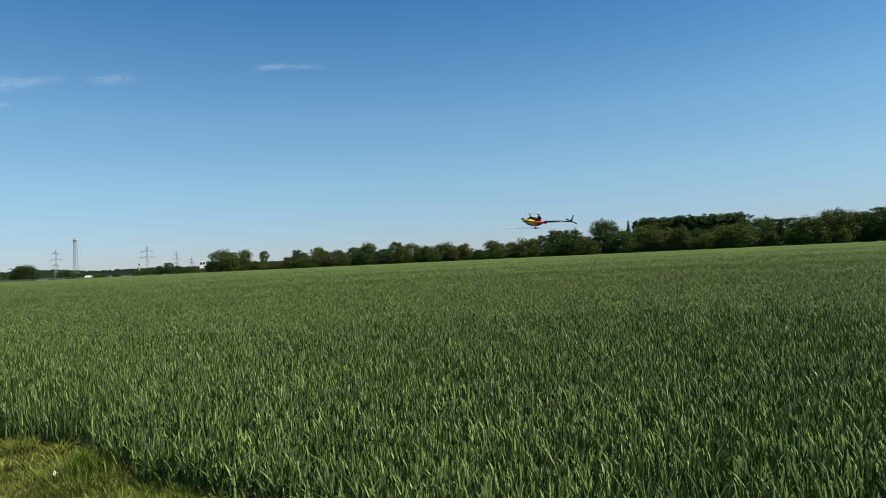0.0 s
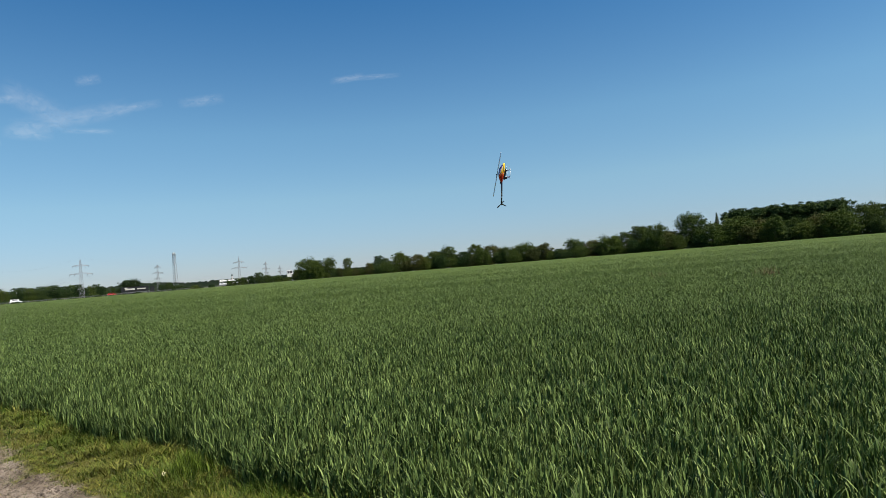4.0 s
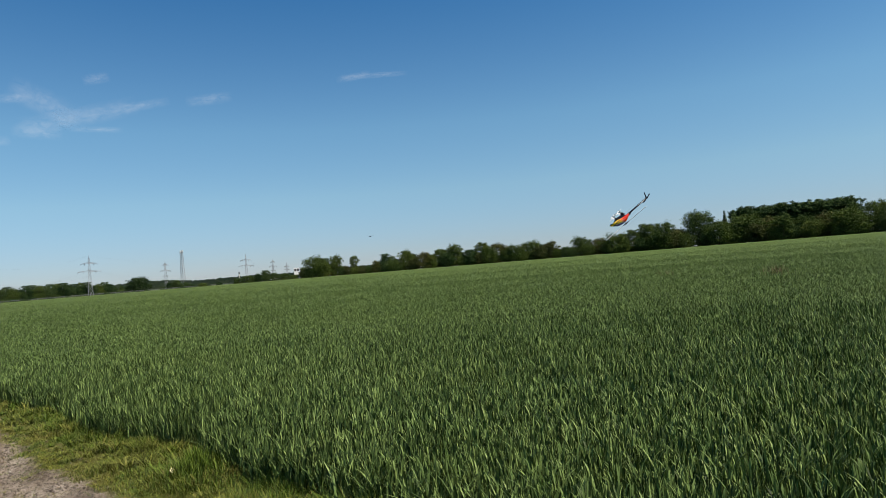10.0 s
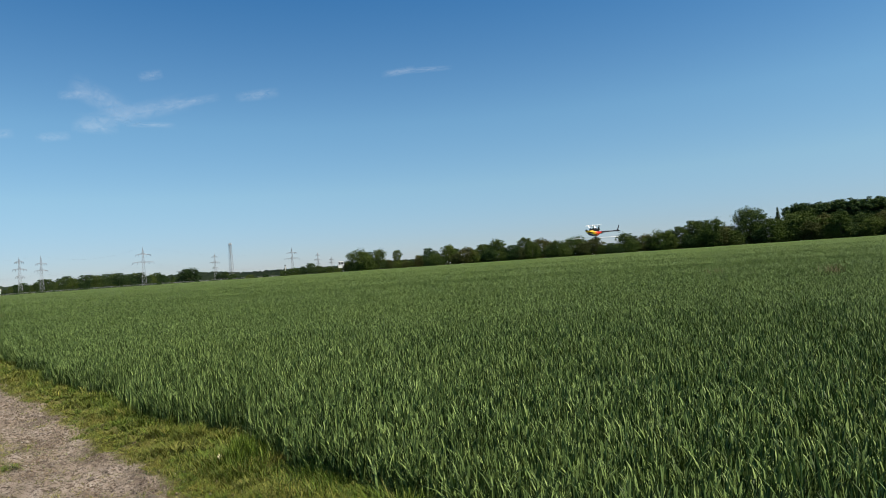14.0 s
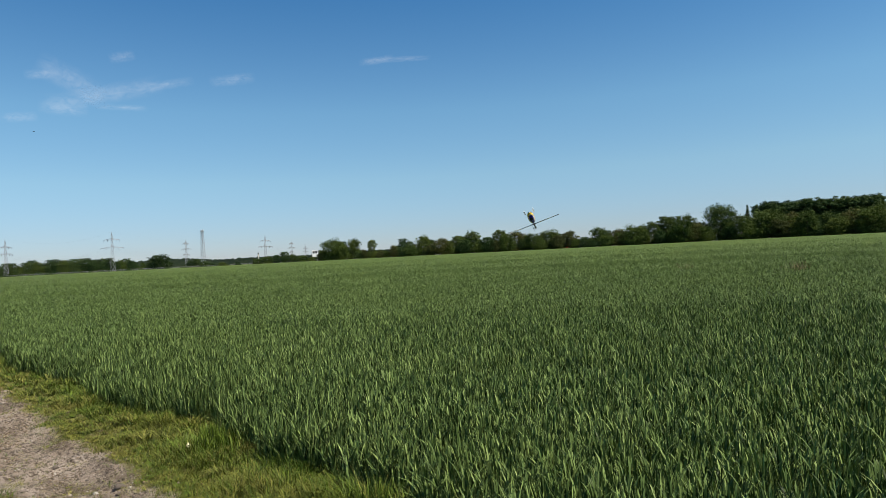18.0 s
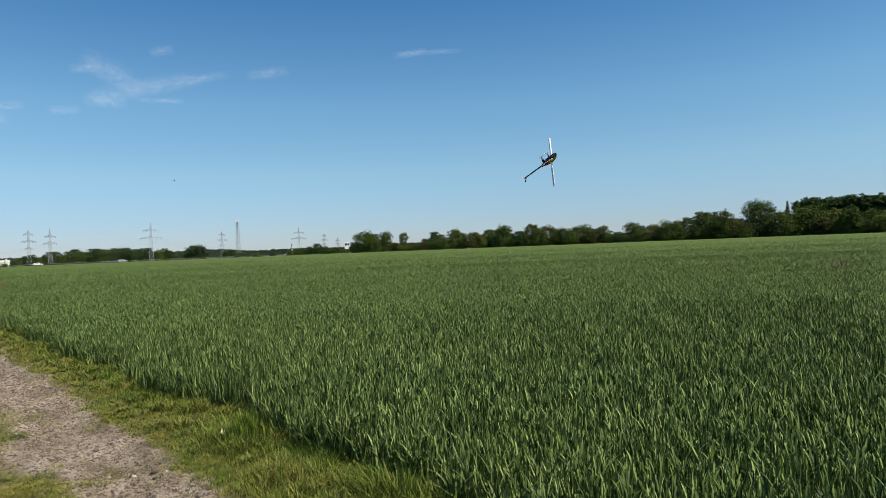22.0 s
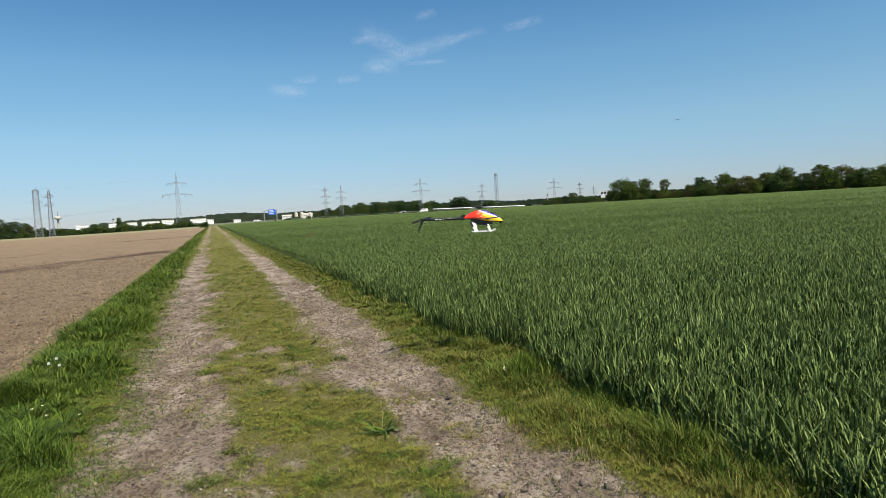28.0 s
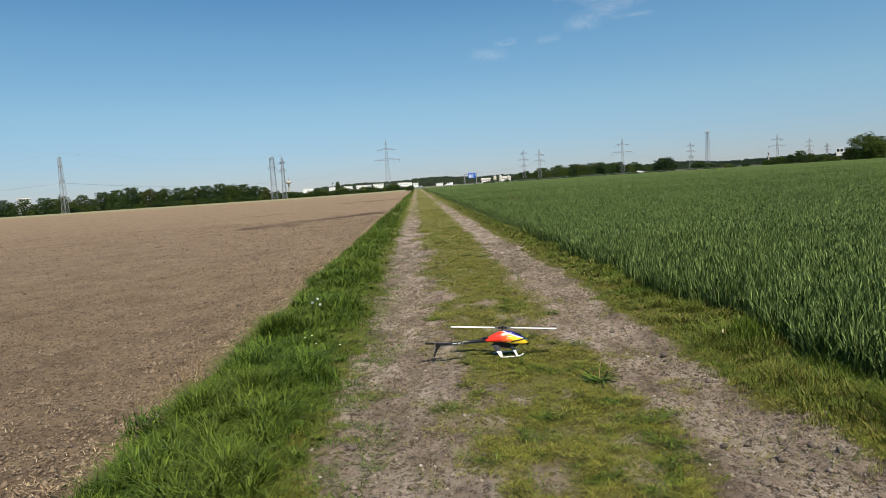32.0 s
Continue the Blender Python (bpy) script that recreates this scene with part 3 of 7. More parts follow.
def tussocks(rs, x0, x1, y0, y1, many, each, spread, reach, wide, keep, material, name, label):
    """Tufts whose blades grow from one crown and arch outwards."""
    n = int((x1 - x0) * (y1 - y0) * many)
    cx, cy = rs.uniform(x0, x1, n), rs.uniform(y0, y1, n)
    p = keep(cx, cy)
    k = rs.rand(n) < p
    cx, cy, p = cx[k], cy[k], p[k]
    size = np.repeat(rs.uniform(0.55, 1.25, len(cx)) * np.clip(p, 0.4, 1), each)
    cx, cy = np.repeat(cx, each), np.repeat(cy, each)
    n = len(cx)
    yaw = rs.uniform(0, math.tau, n)
    r = spread * size * np.sqrt(rs.rand(n))
    x, y = cx + r * np.cos(yaw), cy + r * np.sin(yaw)
    h = rs.uniform(reach[0], reach[1], n) * size
    ob = blades(name, material, x, y, track_z(x, y) - 0.008, h, rs.uniform(wide[0], wide[1], n), (0.12 + 0.55 * r / (spread * size)) * rs.uniform(0.5, 1.5, n), 3, 0.9, rs, yaw=yaw + rs.normal(0, 0.5, n))
    tagged(ob, label, "grass", kind="stuff")


def verges():
    rs = np.random.RandomState(8)
    # tall lush grass beside the soil field, in tufts
    x, y, wide = strip_points(rs, X_SOIL - 0.30, X_LEFT + 0.15, [(-12, -4, 450, 2.2), (-4, 1.2, 2600, 1.3), (1.2, 4.5, 12000, 0.75), (4.5, 7, 9000, 0.8), (7, 12, 4800, 0.95), (12, 20, 1700, 1.25), (20, 34, 600, 1.9), (34, 60, 200, 3.0), (60, 120, 50, 5), (120, 300, 9, 10)])
    clump = 0.9 * grain(x, y, 0.42, 31) + 0.5 * grain(x, y, 0.13, 39)
    inside = smooth01(X_SOIL - 0.12, X_SOIL + 0.25, x + 0.16 * (1 - smooth01(3, 6.5, y)) + 0.10 * wavy(x * 0, y, 1.6, 32) + 0.22 * grain(x, y, 0.45, 41)) * (1 - smooth01(X_LEFT - 0.5, X_LEFT + 0.05, x + 0.10 * wavy(x * 0, y, 1.3, 33)))
    k = rs.rand(len(x)) < inside * (0.75 + 0.6 * clump)
    x, y, wide, clump, inside = x[k], y[k], wide[k], clump[k], inside[k]
    tuft = smooth01(-0.5, 0.7, grain(x, y, 0.34, 49) + 0.5 * grain(x, y, 0.8, 50))
    h = (0.03 + 0.20 * inside * (0.20 + 0.95 * tuft)) * (1 + 0.5 * clump) * rs.uniform(0.45, 1.2, len(x))
    ob = blades("tall_grass", GRASS, x, y, track_z(x, y) - 0.01, h, rs.uniform(0.005, 0.0095, len(x)) * wide, rs.uniform(0.05, 0.6, len(x)), 3, 0.8, rs)
    tagged(ob, "long lush green grass in tufts beside the track", "grass", kind="stuff")
    def lush_side(a, b):
        return smooth01(X_SOIL - 0.10, X_SOIL + 0.15, a + 0.14 * grain(a, b, 0.45, 41)) * (1 - smooth01(X_LEFT - 0.55, X_LEFT - 0.05, a + 0.15 * grain(a, b, 0.5, 51)))

    for y0, y1, many, each, fat in ((-4.0, 1.8, 30, 40, 1.6), (1.8, 5.0, 60, 80, 1.0), (5.0, 9.0, 50, 60, 1.25), (9.0, 16.0, 34, 40, 1.9), (16.0, 30.0, 16, 26, 3.2)):
        tussocks(rs, X_SOIL - 0.2, X_LEFT, y0, y1, many, each, 0.050, (0.07, 0.215), (0.0045 * fat, 0.0085 * fat), lush_side, GRASS, "grass_tussocks", "arching tussocks of long green grass on the verge")
    # low creeping green between that verge and the wheel rut
    x, y, wide = strip_points(rs, X_LEFT - 0.55, X_LEFT + 0.45, [(1.8, 6, 7000, 1), (6, 10, 4000, 1.3), (10, 18, 1500, 2.0), (18, 40, 300, 3.5)])
    fade = 1 - smooth01(X_LEFT - 0.35, X_LEFT + 0.35, x + 0.25 * grain(x, y, 0.4, 42))
    k = rs.rand(len(x)) < np.clip(fade * (0.75 + 0.9 * grain(x, y, 0.11, 43)), 0, 1)
    x, y, wide = x[k], y[k], wide[k]
    ob = blades("creeping_grass", GRASS, x, y, track_z(x, y) - 0.004, rs.uniform(0.012, 0.05, len(x)), rs.uniform(0.003, 0.007, len(x)) * wide, rs.uniform(0.4, 1.8, len(x)), 2, 0.7, rs)
    tagged(ob, "low creeping green grass at the rut's edge", "grass", kind="stuff")
    # dry stalks on the field side of that verge
    x, y, wide = strip_points(rs, X_SOIL - 0.3, X_SOIL + 0.45, [(0.5, 9, 26, 1), (9, 20, 14, 1.4), (20, 50, 3, 2.5)])
    ob = blades("dry_stalks", STALK, x, y, track_z(x, y), rs.uniform(0.15, 0.42, len(x)), rs.uniform(0.0018, 0.0034, len(x)) * wide, rs.uniform(0.0, 0.35, len(x)), 3, 0.4, rs)
    tagged(ob, "thin dry yellow grass stalks at the field edge", "grass", kind="stuff")
    x, y = np.concatenate([rs.normal(-2.60, 0.12, 150), rs.normal(-2.45, 0.10, 110)]), np.concatenate([rs.normal(12.6, 1.3, 150), rs.normal(4.9, 0.5, 110)])
    ob = blades("dead_stalks", STALK, x, y, track_z(x, y), rs.uniform(0.15, 0.45, len(x)), rs.uniform(0.002, 0.004, len(x)) * (1 + 0.07 * y), rs.uniform(0.05, 0.5, len(x)), 3, 0.5, rs)
    tagged(ob, "red-brown dead stalks leaning at the field edge", "grass", kind="stuff")
    # short grass of the middle strip and of the ruts' edges
    x, y, wide = strip_points(rs, X_LEFT - 0.25, X_RIGHT + 0.2, [(-8, -4, 500, 3.0), (-4, 1.8, 3600, 1.9), (1.8, 5, 19000, 1), (5, 8, 11000, 1.15), (8, 13, 5600, 1.5), (13, 22, 2300, 2.2), (22, 40, 620, 3.5), (40, 80, 120, 6), (80, 200, 14, 12)])
    g = turf_of(x, y)
    clump = 0.7 * grain(x, y, 0.22, 35) + 0.5 * grain(x, y, 0.07, 38)
    k = rs.rand(len(x)) < np.clip(g * 1.4 - 0.22 + 0.6 * clump, 0.035 * (wide < 2) * (1 + clump), 1)
    x, y, wide, clump = x[k], y[k], wide[k], clump[k]
    h = rs.uniform(0.009, 0.028, len(x)) * (1 + 0.9 * clump)
    green = rs.rand(len(x)) < 0.06 + 0.8 * smooth01(0.40, 0.80, grain(x, y, 0.15, 44) + 0.4 * grain(x, y, 0.05, 45))
    h = h * np.where(green, 2.0, 1.0)
    for sel, m, label in ((~green, SHORT, "short worn yellow-green grass between the ruts"), (green, GRASS, "fresh green clumps in the worn grass between the ruts")):
        ob = blades("short_grass", m, x[sel], y[sel], track_z(x[sel], y[sel]) - 0.004, h[sel], rs.uniform(0.0026, 0.0048, sel.sum()) * wide[sel], rs.uniform(0.3, 1.6, sel.sum()), 2, 0.7, rs)
        tagged(ob, label, "grass", kind="stuff")
    for y0, y1, many, each, fat in ((-4.0, 1.8, 50, 20, 1.6), (1.8, 5.0, 110, 34, 1.0), (5.0, 9.0, 80, 26, 1.4), (9.0, 16.0, 40, 20, 2.2)):
        for material, share, label in ((SHORT, 0.75, "small worn yellow-green grass tufts on the track"), (VERGE, 0.25, "small green grass tufts on the track")):
            tussocks(rs, X_LEFT, X_RIGHT, y0, y1, many * share, each, 0.035, (0.012, 0.045), (0.0028 * fat, 0.0050 * fat), lambda a, b: np.clip(0.9 * turf_of(a, b) + 0.03, 0, 1), material, "grass_tufts", label)
    # rougher grass between the track and the corn, taller towards the corn
    x, y, wide = strip_points(rs, X_RIGHT - 0.22, X_CORN + 0.40, [(-12, -4, 450, 2.2), (-4, 1.5, 2600, 1.4), (1.5, 5, 11000, 0.8), (5, 9, 7500, 0.95), (9, 15, 2900, 1.3), (15, 25, 1100, 2.0), (25, 45, 330, 3.2), (45, 90, 70, 5.5), (90, 240, 10, 12)])
    edge = corn_edge(y)
    inside = smooth01(X_RIGHT - 0.16, X_RIGHT + 0.18, x + 0.10 * wavy(x * 0, y, 1.2, 36) + 0.10 * grain(x, y, 0.22, 47)) * (1 - smooth01(edge + 0.04, edge + 0.22, x))
    clump = 0.7 * grain(x, y, 0.33, 37) + 0.4 * grain(x, y, 0.10, 48)
    k = rs.rand(len(x)) < inside * (0.85 + 0.35 * clump)
    x, y, wide, clump, inside, edge = x[k], y[k], wide[k], clump[k], inside[k], edge[k]
    lush = np.exp(-((x - 2.30) / 0.20) ** 2 - ((y - 4.95) / 0.30) ** 2) + 0.45 * np.exp(-((x - 2.42) / 0.14) ** 2 - ((y - 7.9) / 0.3) ** 2) + 0.30 * np.exp(-((x - 2.2) / 0.4) ** 2 - ((y - 3.4) / 1.1) ** 2)
    bank = smooth01(edge - 0.45, edge, x)
    h = (0.022 + 0.050 * inside * (0.6 + 0.4 * clump) + 0.055 * bank + 0.18 * lush) * (1 + 0.6 * clump) * rs.uniform(0.5, 1.25, len(x))
    green = rs.rand(len(x)) < 0.26 + 0.8 * lush + 0.42 * bank + 0.35 * grain(x, y, 0.3, 40)
    for sel, m, label in ((green, GRASS, "green grass tufts at the edge of the corn"), (~green, VERGE, "yellow-green matted grass at the edge of the corn")):
        ob = blades("verge_grass", m, x[sel], y[sel], track_z(x[sel], y[sel]) - 0.01, h[sel], rs.uniform(0.0038, 0.0068, sel.sum()) * wide[sel] * (1 + 0.3 * lush[sel]), rs.uniform(0.1, 0.8, sel.sum()) * np.clip(1 - 0.8 * lush[sel], 0.15, 1), 3, 0.6, rs)
        tagged(ob, label, "grass", kind="stuff")

    def corn_side(a, b):
        return smooth01(X_RIGHT - 0.05, X_RIGHT + 0.25, a + 0.10 * grain(a, b, 0.22, 47)) * (1 - smooth01(corn_edge(b), corn_edge(b) + 0.15, a)) * (0.45 + 0.55 * smooth01(X_RIGHT, X_RIGHT + 0.5, a))

    for y0, y1, many, each, fat in ((-4.0, 1.6, 40, 30, 1.6), (1.6, 5.0, 75, 56, 1.0), (5.0, 9.0, 60, 44, 1.3), (9.0, 16.0, 40, 30, 2.0), (16.0, 30.0, 16, 22, 3.4)):
        for material, share, label in ((VERGE, 0.72, "yellow-green grass tussocks beside the corn"), (GRASS, 0.28, "green grass tussocks beside the corn")):
            tussocks(rs, X_RIGHT - 0.1, X_CORN + 0.3, y0, y1, many * share, each, 0.05, (0.06, 0.16), (0.0038 * fat, 0.0068 * fat), corn_side, material, "grass_tussocks", label)


verges()


def lump(rs, n_sub=1):
    bm = bmesh.new()
    bmesh.ops.create_icosphere(bm, subdivisions=n_sub, radius=1)
    for v in bm.verts:
        v.co *= rs.uniform(0.55, 1.3)
    co = np.array([v.co[:] for v in bm.verts])
    fa = np.array([[v.index for v in f.verts] for f in bm.faces])
    bm.free()
    return co, fa


def scatter_lumps(name, material, x, y, z, size, rs, label, flat=0.6):
    co = np.array([(1, 0, 0), (-1, 0, 0), (0, 1, 0), (0, -1, 0), (0.2, 0.1, 1), (0, 0, -1)]) * rs.uniform(0.8, 1.2, (6, 1))
    fa = np.array([(0, 2, 4), (2, 1, 4), (1, 3, 4), (3, 0, 4), (2, 0, 5), (1, 2, 5), (3, 1, 5), (0, 3, 5)])
    n, m = len(x), len(co)
    yaw = rs.uniform(0, math.tau, n)
    c, s = np.cos(yaw), np.sin(yaw)
    sx, sy, sz = size * rs.uniform(0.7, 1.3, n), size * rs.uniform(0.7, 1.3, n), size * flat * rs.uniform(0.6, 1.2, n)
    px, py, pz = co[:, 0][None] * sx[:, None], co[:, 1][None] * sy[:, None], co[:, 2][None] * sz[:, None]
    verts = np.stack([px * c[:, None] - py * s[:, None] + x[:, None], px * s[:, None] + py * c[:, None] + y[:, None], pz + z[:, None]], -1).reshape(-1, 3)
    faces = (np.arange(n) * m)[:, None, None] + fa[None]
    return tagged(new(name, mesh_of(name, verts, [faces.reshape(-1, 3)], material)), label, "soil", kind="stuff")


def crumbs():
    rs = np.random.RandomState(12)
    n = 46000
    x, y = X_SOIL - 0.2 - 24 * rs.rand(n) ** 2.2, np.where(rs.rand(n) < 0.12, rs.uniform(-4, 2.2, n), 2.0 + 36 * rs.rand(n) ** 2.3)
    scatter_lumps("soil_clods", CLOD, x, y, soil_z(x, y) + 0.003, rs.uniform(0.006, 0.015, n) * (1 + 0.04 * np.abs(y)) * (1 + (rs.rand(n) < 0.05)), rs, "small brown crumbs of soil on the tilled field", 0.85)
    n = 60000
    rut = np.where(rs.rand(n) < 0.45, rs.normal(-0.62, 0.32, n), rs.normal(1.38, 0.26, n))
    y = 1.8 + 14 * rs.rand(n) ** 1.5
    scatter_lumps("gravel", GRIT, rut, y, track_z(rut, y), rs.uniform(0.0018, 0.0058, n) * (1 + 0.06 * y) * (1 + 1.8 * (rs.rand(n) < 0.04)), rs, "fine gravel and crumbs in the wheel ruts", 0.8)
    n = 9000
    rut = np.where(rs.rand(n) < 0.5, rs.normal(-0.62, 0.34, n), rs.normal(1.36, 0.28, n))
    y = 1.8 + 10 * rs.rand(n) ** 1.4
    k = grain(rut, y, 0.35, 73) > -0.1
    rut, y = rut[k], y[k]
    scatter_lumps("earth_crumbs", CLOD, rut, y, track_z(rut, y) + 0.002, rs.uniform(0.005, 0.012, len(y)) * (1 + 0.04 * y), rs, "dark crumbs of earth on the wheel ruts", 0.75)
    # straw left on the tilled field
    n = 11000
    x, y = X_SOIL - 0.1 - 7 * rs.rand(n) ** 2.6, 2.0 + 26 * rs.rand(n) ** 1.3
    x, y = x + 0.10 * grain(x, y, 0.2, 71), y + 0.10 * grain(x, y, 0.2, 72)
    ob = blades("straw", DRY, x, y, soil_z(x, y) + 0.012, rs.uniform(0.006, 0.015, n), rs.uniform(0.003, 0.007, n), rs.uniform(2.0, 8.0, n), 2, 0.1, rs)
    tagged(ob, "scattered pale straw on the tilled soil", "straw", kind="stuff")


crumbs()


def stones():
    rs = np.random.RandomState(14)
    meshes = []
    for k in range(5):
        co, fa = lump(rs, 1)
        meshes.append(mesh_of("stone", co * np.array([1, 0.8, 0.55]), [fa], STONE))
    spots = [(1.57, 4.86, 0.050), (1.52, 4.75, 0.030), (1.49, 2.95, 0.042), (1.61, 2.96, 0.036), (1.39, 2.85, 0.034), (1.15, 2.57, 0.036), (1.44, 3.39, 0.030), (1.69, 2.83, 0.038), (1.47, 2.70, 0.03), (1.54, 3.11, 0.032), (1.57, 4.10, 0.032), (1.38, 5.76, 0.03), (1.60, 3.25, 0.028), (1.72, 3.15, 0.025), (1.45, 3.45, 0.022), (1.78, 3.4, 0.024), (1.3, 3.05, 0.026), (1.15, 3.0, 0.03), (-0.9, 3.35, 0.035), (-1.0, 4.1, 0.03), (-0.55, 2.9, 0.03)]
    spots += [(float(rs.normal(1.5, 0.22)), 2.6 + 4.5 * float(rs.rand()) ** 1.3, float(rs.uniform(0.007, 0.018))) for k in range(110)]
    spots += [(float(rs.normal(-0.72, 0.22)), 2.6 + 5 * float(rs.rand()) ** 1.3, float(rs.uniform(0.008, 0.020))) for k in range(45)]
    for k, (x, y, s) in enumerate(spots):
        ob = new("stone", meshes[k % 5])
        ob.matrix_world = pose(x, y, float(track_z(np.array(x), np.array(y))) + s * 0.18, float(rs.uniform(-25, 25)), float(rs.uniform(-25, 25)), float(rs.uniform(0, 360))) @ Matrix.Scale(s, 4)
        tagged(ob, "small grey-brown stone lying in the wheel rut", "stone", "stones on the track")


stones()


# ---- trees ----
def tree_kind(name, seed, height, width, material, lumps=26, leaves=1500, leaf=0.5, lowest=0.08, columnar=False, flat_top=False, big=0.24):
    """One tree: tapered trunk with limbs, and a crown of many small leaf sprays in uneven clumps."""
    rs = np.random.RandomState(seed)
    root = thing(name, "", "tree", pose(0, 0, -60))
    bm = bmesh.new()
    r0 = 0.022 * height
    top = height * (0.9 if columnar else 0.72)
    pts = [(rs.normal(0, 0.012 * height) * k, rs.normal(0, 0.012 * height) * k, top * k / 4) for k in range(5)]
    for k in range(4):
        rod(bm, pts[k], pts[k + 1], r0 * (1 - 0.22 * k), r0 * (1 - 0.22 * (k + 1)) + 0.01, 7, False)
    centres = []
    for k in range(lumps):
        u = (k + 0.5) / lumps
        zz = lowest + (0.96 - lowest) * u
        if columnar:
            rad = width * 0.5 * math.sin(math.pi * min(1, 0.12 + 0.88 * u)) ** 0.7 * 0.55
        elif flat_top:
            rad = width * 0.5 * min(1, 0.75 + 0.5 * u) * (0.8 if u > 0.93 else 1)
        else:
            rad = width * 0.5 * (math.sin(math.pi * (0.14 + 0.80 * u)) ** 0.6)
        a = k * 2.4 + rs.uniform(-0.4, 0.4)
        q = rad * rs.uniform(0.40, 0.76)
        if columnar:
            q *= 0.25
        centres.append((q * math.cos(a), q * math.sin(a), zz * height * rs.uniform(0.97, 1.02), rs.uniform(0.85, 1.15) * width * (0.03 + 0.62 * (1 - u) ** 0.85 if columnar else big)))
        if k % 4 == 0 and 0.2 < u < 0.8:
            rod(bm, (0, 0, zz * height * 0.7), (q * 0.8 * math.cos(a), q * 0.8 * math.sin(a), zz * height), r0 * 0.35, r0 * 0.12, 5, False)
    part("trunk", bm, BARK, root)
    n = leaves
    sprays = []
    for cx, cy, cz, cr in centres:
        for k in range(7):
            o = rs.normal(size=3) + np.array([0, 0, 0.12])
            o *= cr * rs.uniform(0.35, 0.85) / np.linalg.norm(o)
            sprays.append((cx + o[0], cy + o[1], cz + 0.8 * o[2], cr * rs.uniform(0.28, 0.58)))
    sp = np.array(sprays)
    which = rs.randint(0, len(sp), n)
    d = rs.normal(size=(n, 3)) + np.array([0, 0, 0.15])
    d /= np.linalg.norm(d, axis=1)[:, None]
    rr = sp[which, 3] * rs.uniform(0.15, 1.0, n) ** 0.4 * rs.uniform(0.9, 1.15, n)
    p = sp[which, :3] + d * rr[:, None] * np.array([1, 1, 0.75])
    p[:, 2] = np.maximum(p[:, 2], 0.25)
    a = np.cross(d + rs.normal(0, 0.5, (n, 3)), rs.normal(size=(n, 3)))
    a /= np.linalg.norm(a, axis=1)[:, None]
    b = np.cross(d, a)
    b /= np.linalg.norm(b, axis=1)[:, None] + 1e-9
    s = leaf * rs.uniform(0.55, 1.25, n)[:, None]
    v = np.stack([p - a * s, p - b * s * 0.55, p + a * s, p + b * s * 0.55], 1).reshape(-1, 3)
    crown = new("crown", mesh_of("crown", v, [(np.arange(n) * 4)[:, None] + np.array([[0, 1, 2, 3]])], material))
    crown.parent = root
    return root


KINDS = {
    "round": tree_kind("broadleaf_tree", 41, 12, 10, LEAF, 34, 9000, 0.245),
    "tall": tree_kind("broadleaf_tree", 42, 14, 8.5, LEAF, 34, 9000, 0.245),
    "wide": tree_kind("broadleaf_tree", 43, 11, 12, LEAF, 38, 9600, 0.25),
    "dark": tree_kind("broadleaf_tree", 44, 12, 10, LEAF_DARK, 34, 9000, 0.245),
    "warm": tree_kind("broadleaf_tree", 45, 10, 9, LEAF_WARM, 30, 8000, 0.24),
    "dense": tree_kind("broadleaf_tree", 46, 13, 13, LEAF, 60, 13000, 0.27),
    "shade": tree_kind("broadleaf_tree", 51, 11, 12, LEAF_SHADE, 60, 5600, 0.37, 0.04),
    "poplar": tree_kind("poplar_tree", 47, 18, 3.6, LEAF_DARK, 34, 3200, 0.28, 0.06, True),
    "wood": tree_kind("wood_tree", 48, 18, 8, LEAF_DARK, 40, 6500, 0.34, 0.1, False, True),
    "bush": tree_kind("bush", 49, 4, 5.5, LEAF, 20, 1700, 0.30, 0.02),
    "shrub": tree_kind("bush", 50, 4, 6, LEAF_DARK, 20, 1700, 0.30, 0.02),
}
LABELS = {
    "round": "rounded green broadleaf tree in the far tree line", "tall": "tall uneven green broadleaf tree in the tree line",
    "wide": "broad spreading green tree in the tree line", "dark": "dark green broadleaf tree at the field edge",
    "warm": "brownish-green tree with fresh spring leaves", "dense": "large dome-shaped tree with a dense crown",
    "shade": "dark round tree standing alone beside the road",
    "poplar": "slender dark pointed poplar above the tree line", "wood": "tall dark tree of a flat-topped plantation",
    "bush": "low green bush at the field edge", "shrub": "low dark green shrub in the hedge",
}
TOPS = {"round": 12.3, "tall": 13.8, "wide": 11.9, "dark": 12.5, "warm": 10.5, "dense": 13.7, "shade": 11.5, "poplar": 17.1, "wood": 17.8, "bush": 4.2, "shrub": 4.4}
CATS = {"bush": "bush", "shrub": "bush"}
tree_rs = np.random.RandomState(50)
tree_used = set()


def plant(kind, a, d, height, width=None, group="", sink=0.3):
    """A tree at bearing a, d metres off, of that height; width scales it sideways."""
    src = KINDS[kind]
    x, y = at_az(a, d)
    s = height / TOPS[kind] * 1.02
    sw = s if width is None else s * width
    m = pose(x, y, float(gz(x, y)) - sink, 0, 0, float(tree_rs.uniform(0, 360))) @ Matrix.Diagonal((sw, sw, s, 1))
    if kind not in tree_used:
        tree_used.add(kind)
        ob = src
        ob.matrix_basis = m
    else:
        ob = copy_thing(src, m @ Matrix.Diagonal((1 / src.scale.x, 1 / src.scale.y, 1 / src.scale.z, 1)))
    return tagged(ob, LABELS[kind], CATS.get(kind, "tree"), group)


def tall_for(el, d, drop=0.0):
    """Height of a tree whose top stands el degrees above the level of the eye."""
    return 1.5 + d * math.tan(radians(el)) - drop


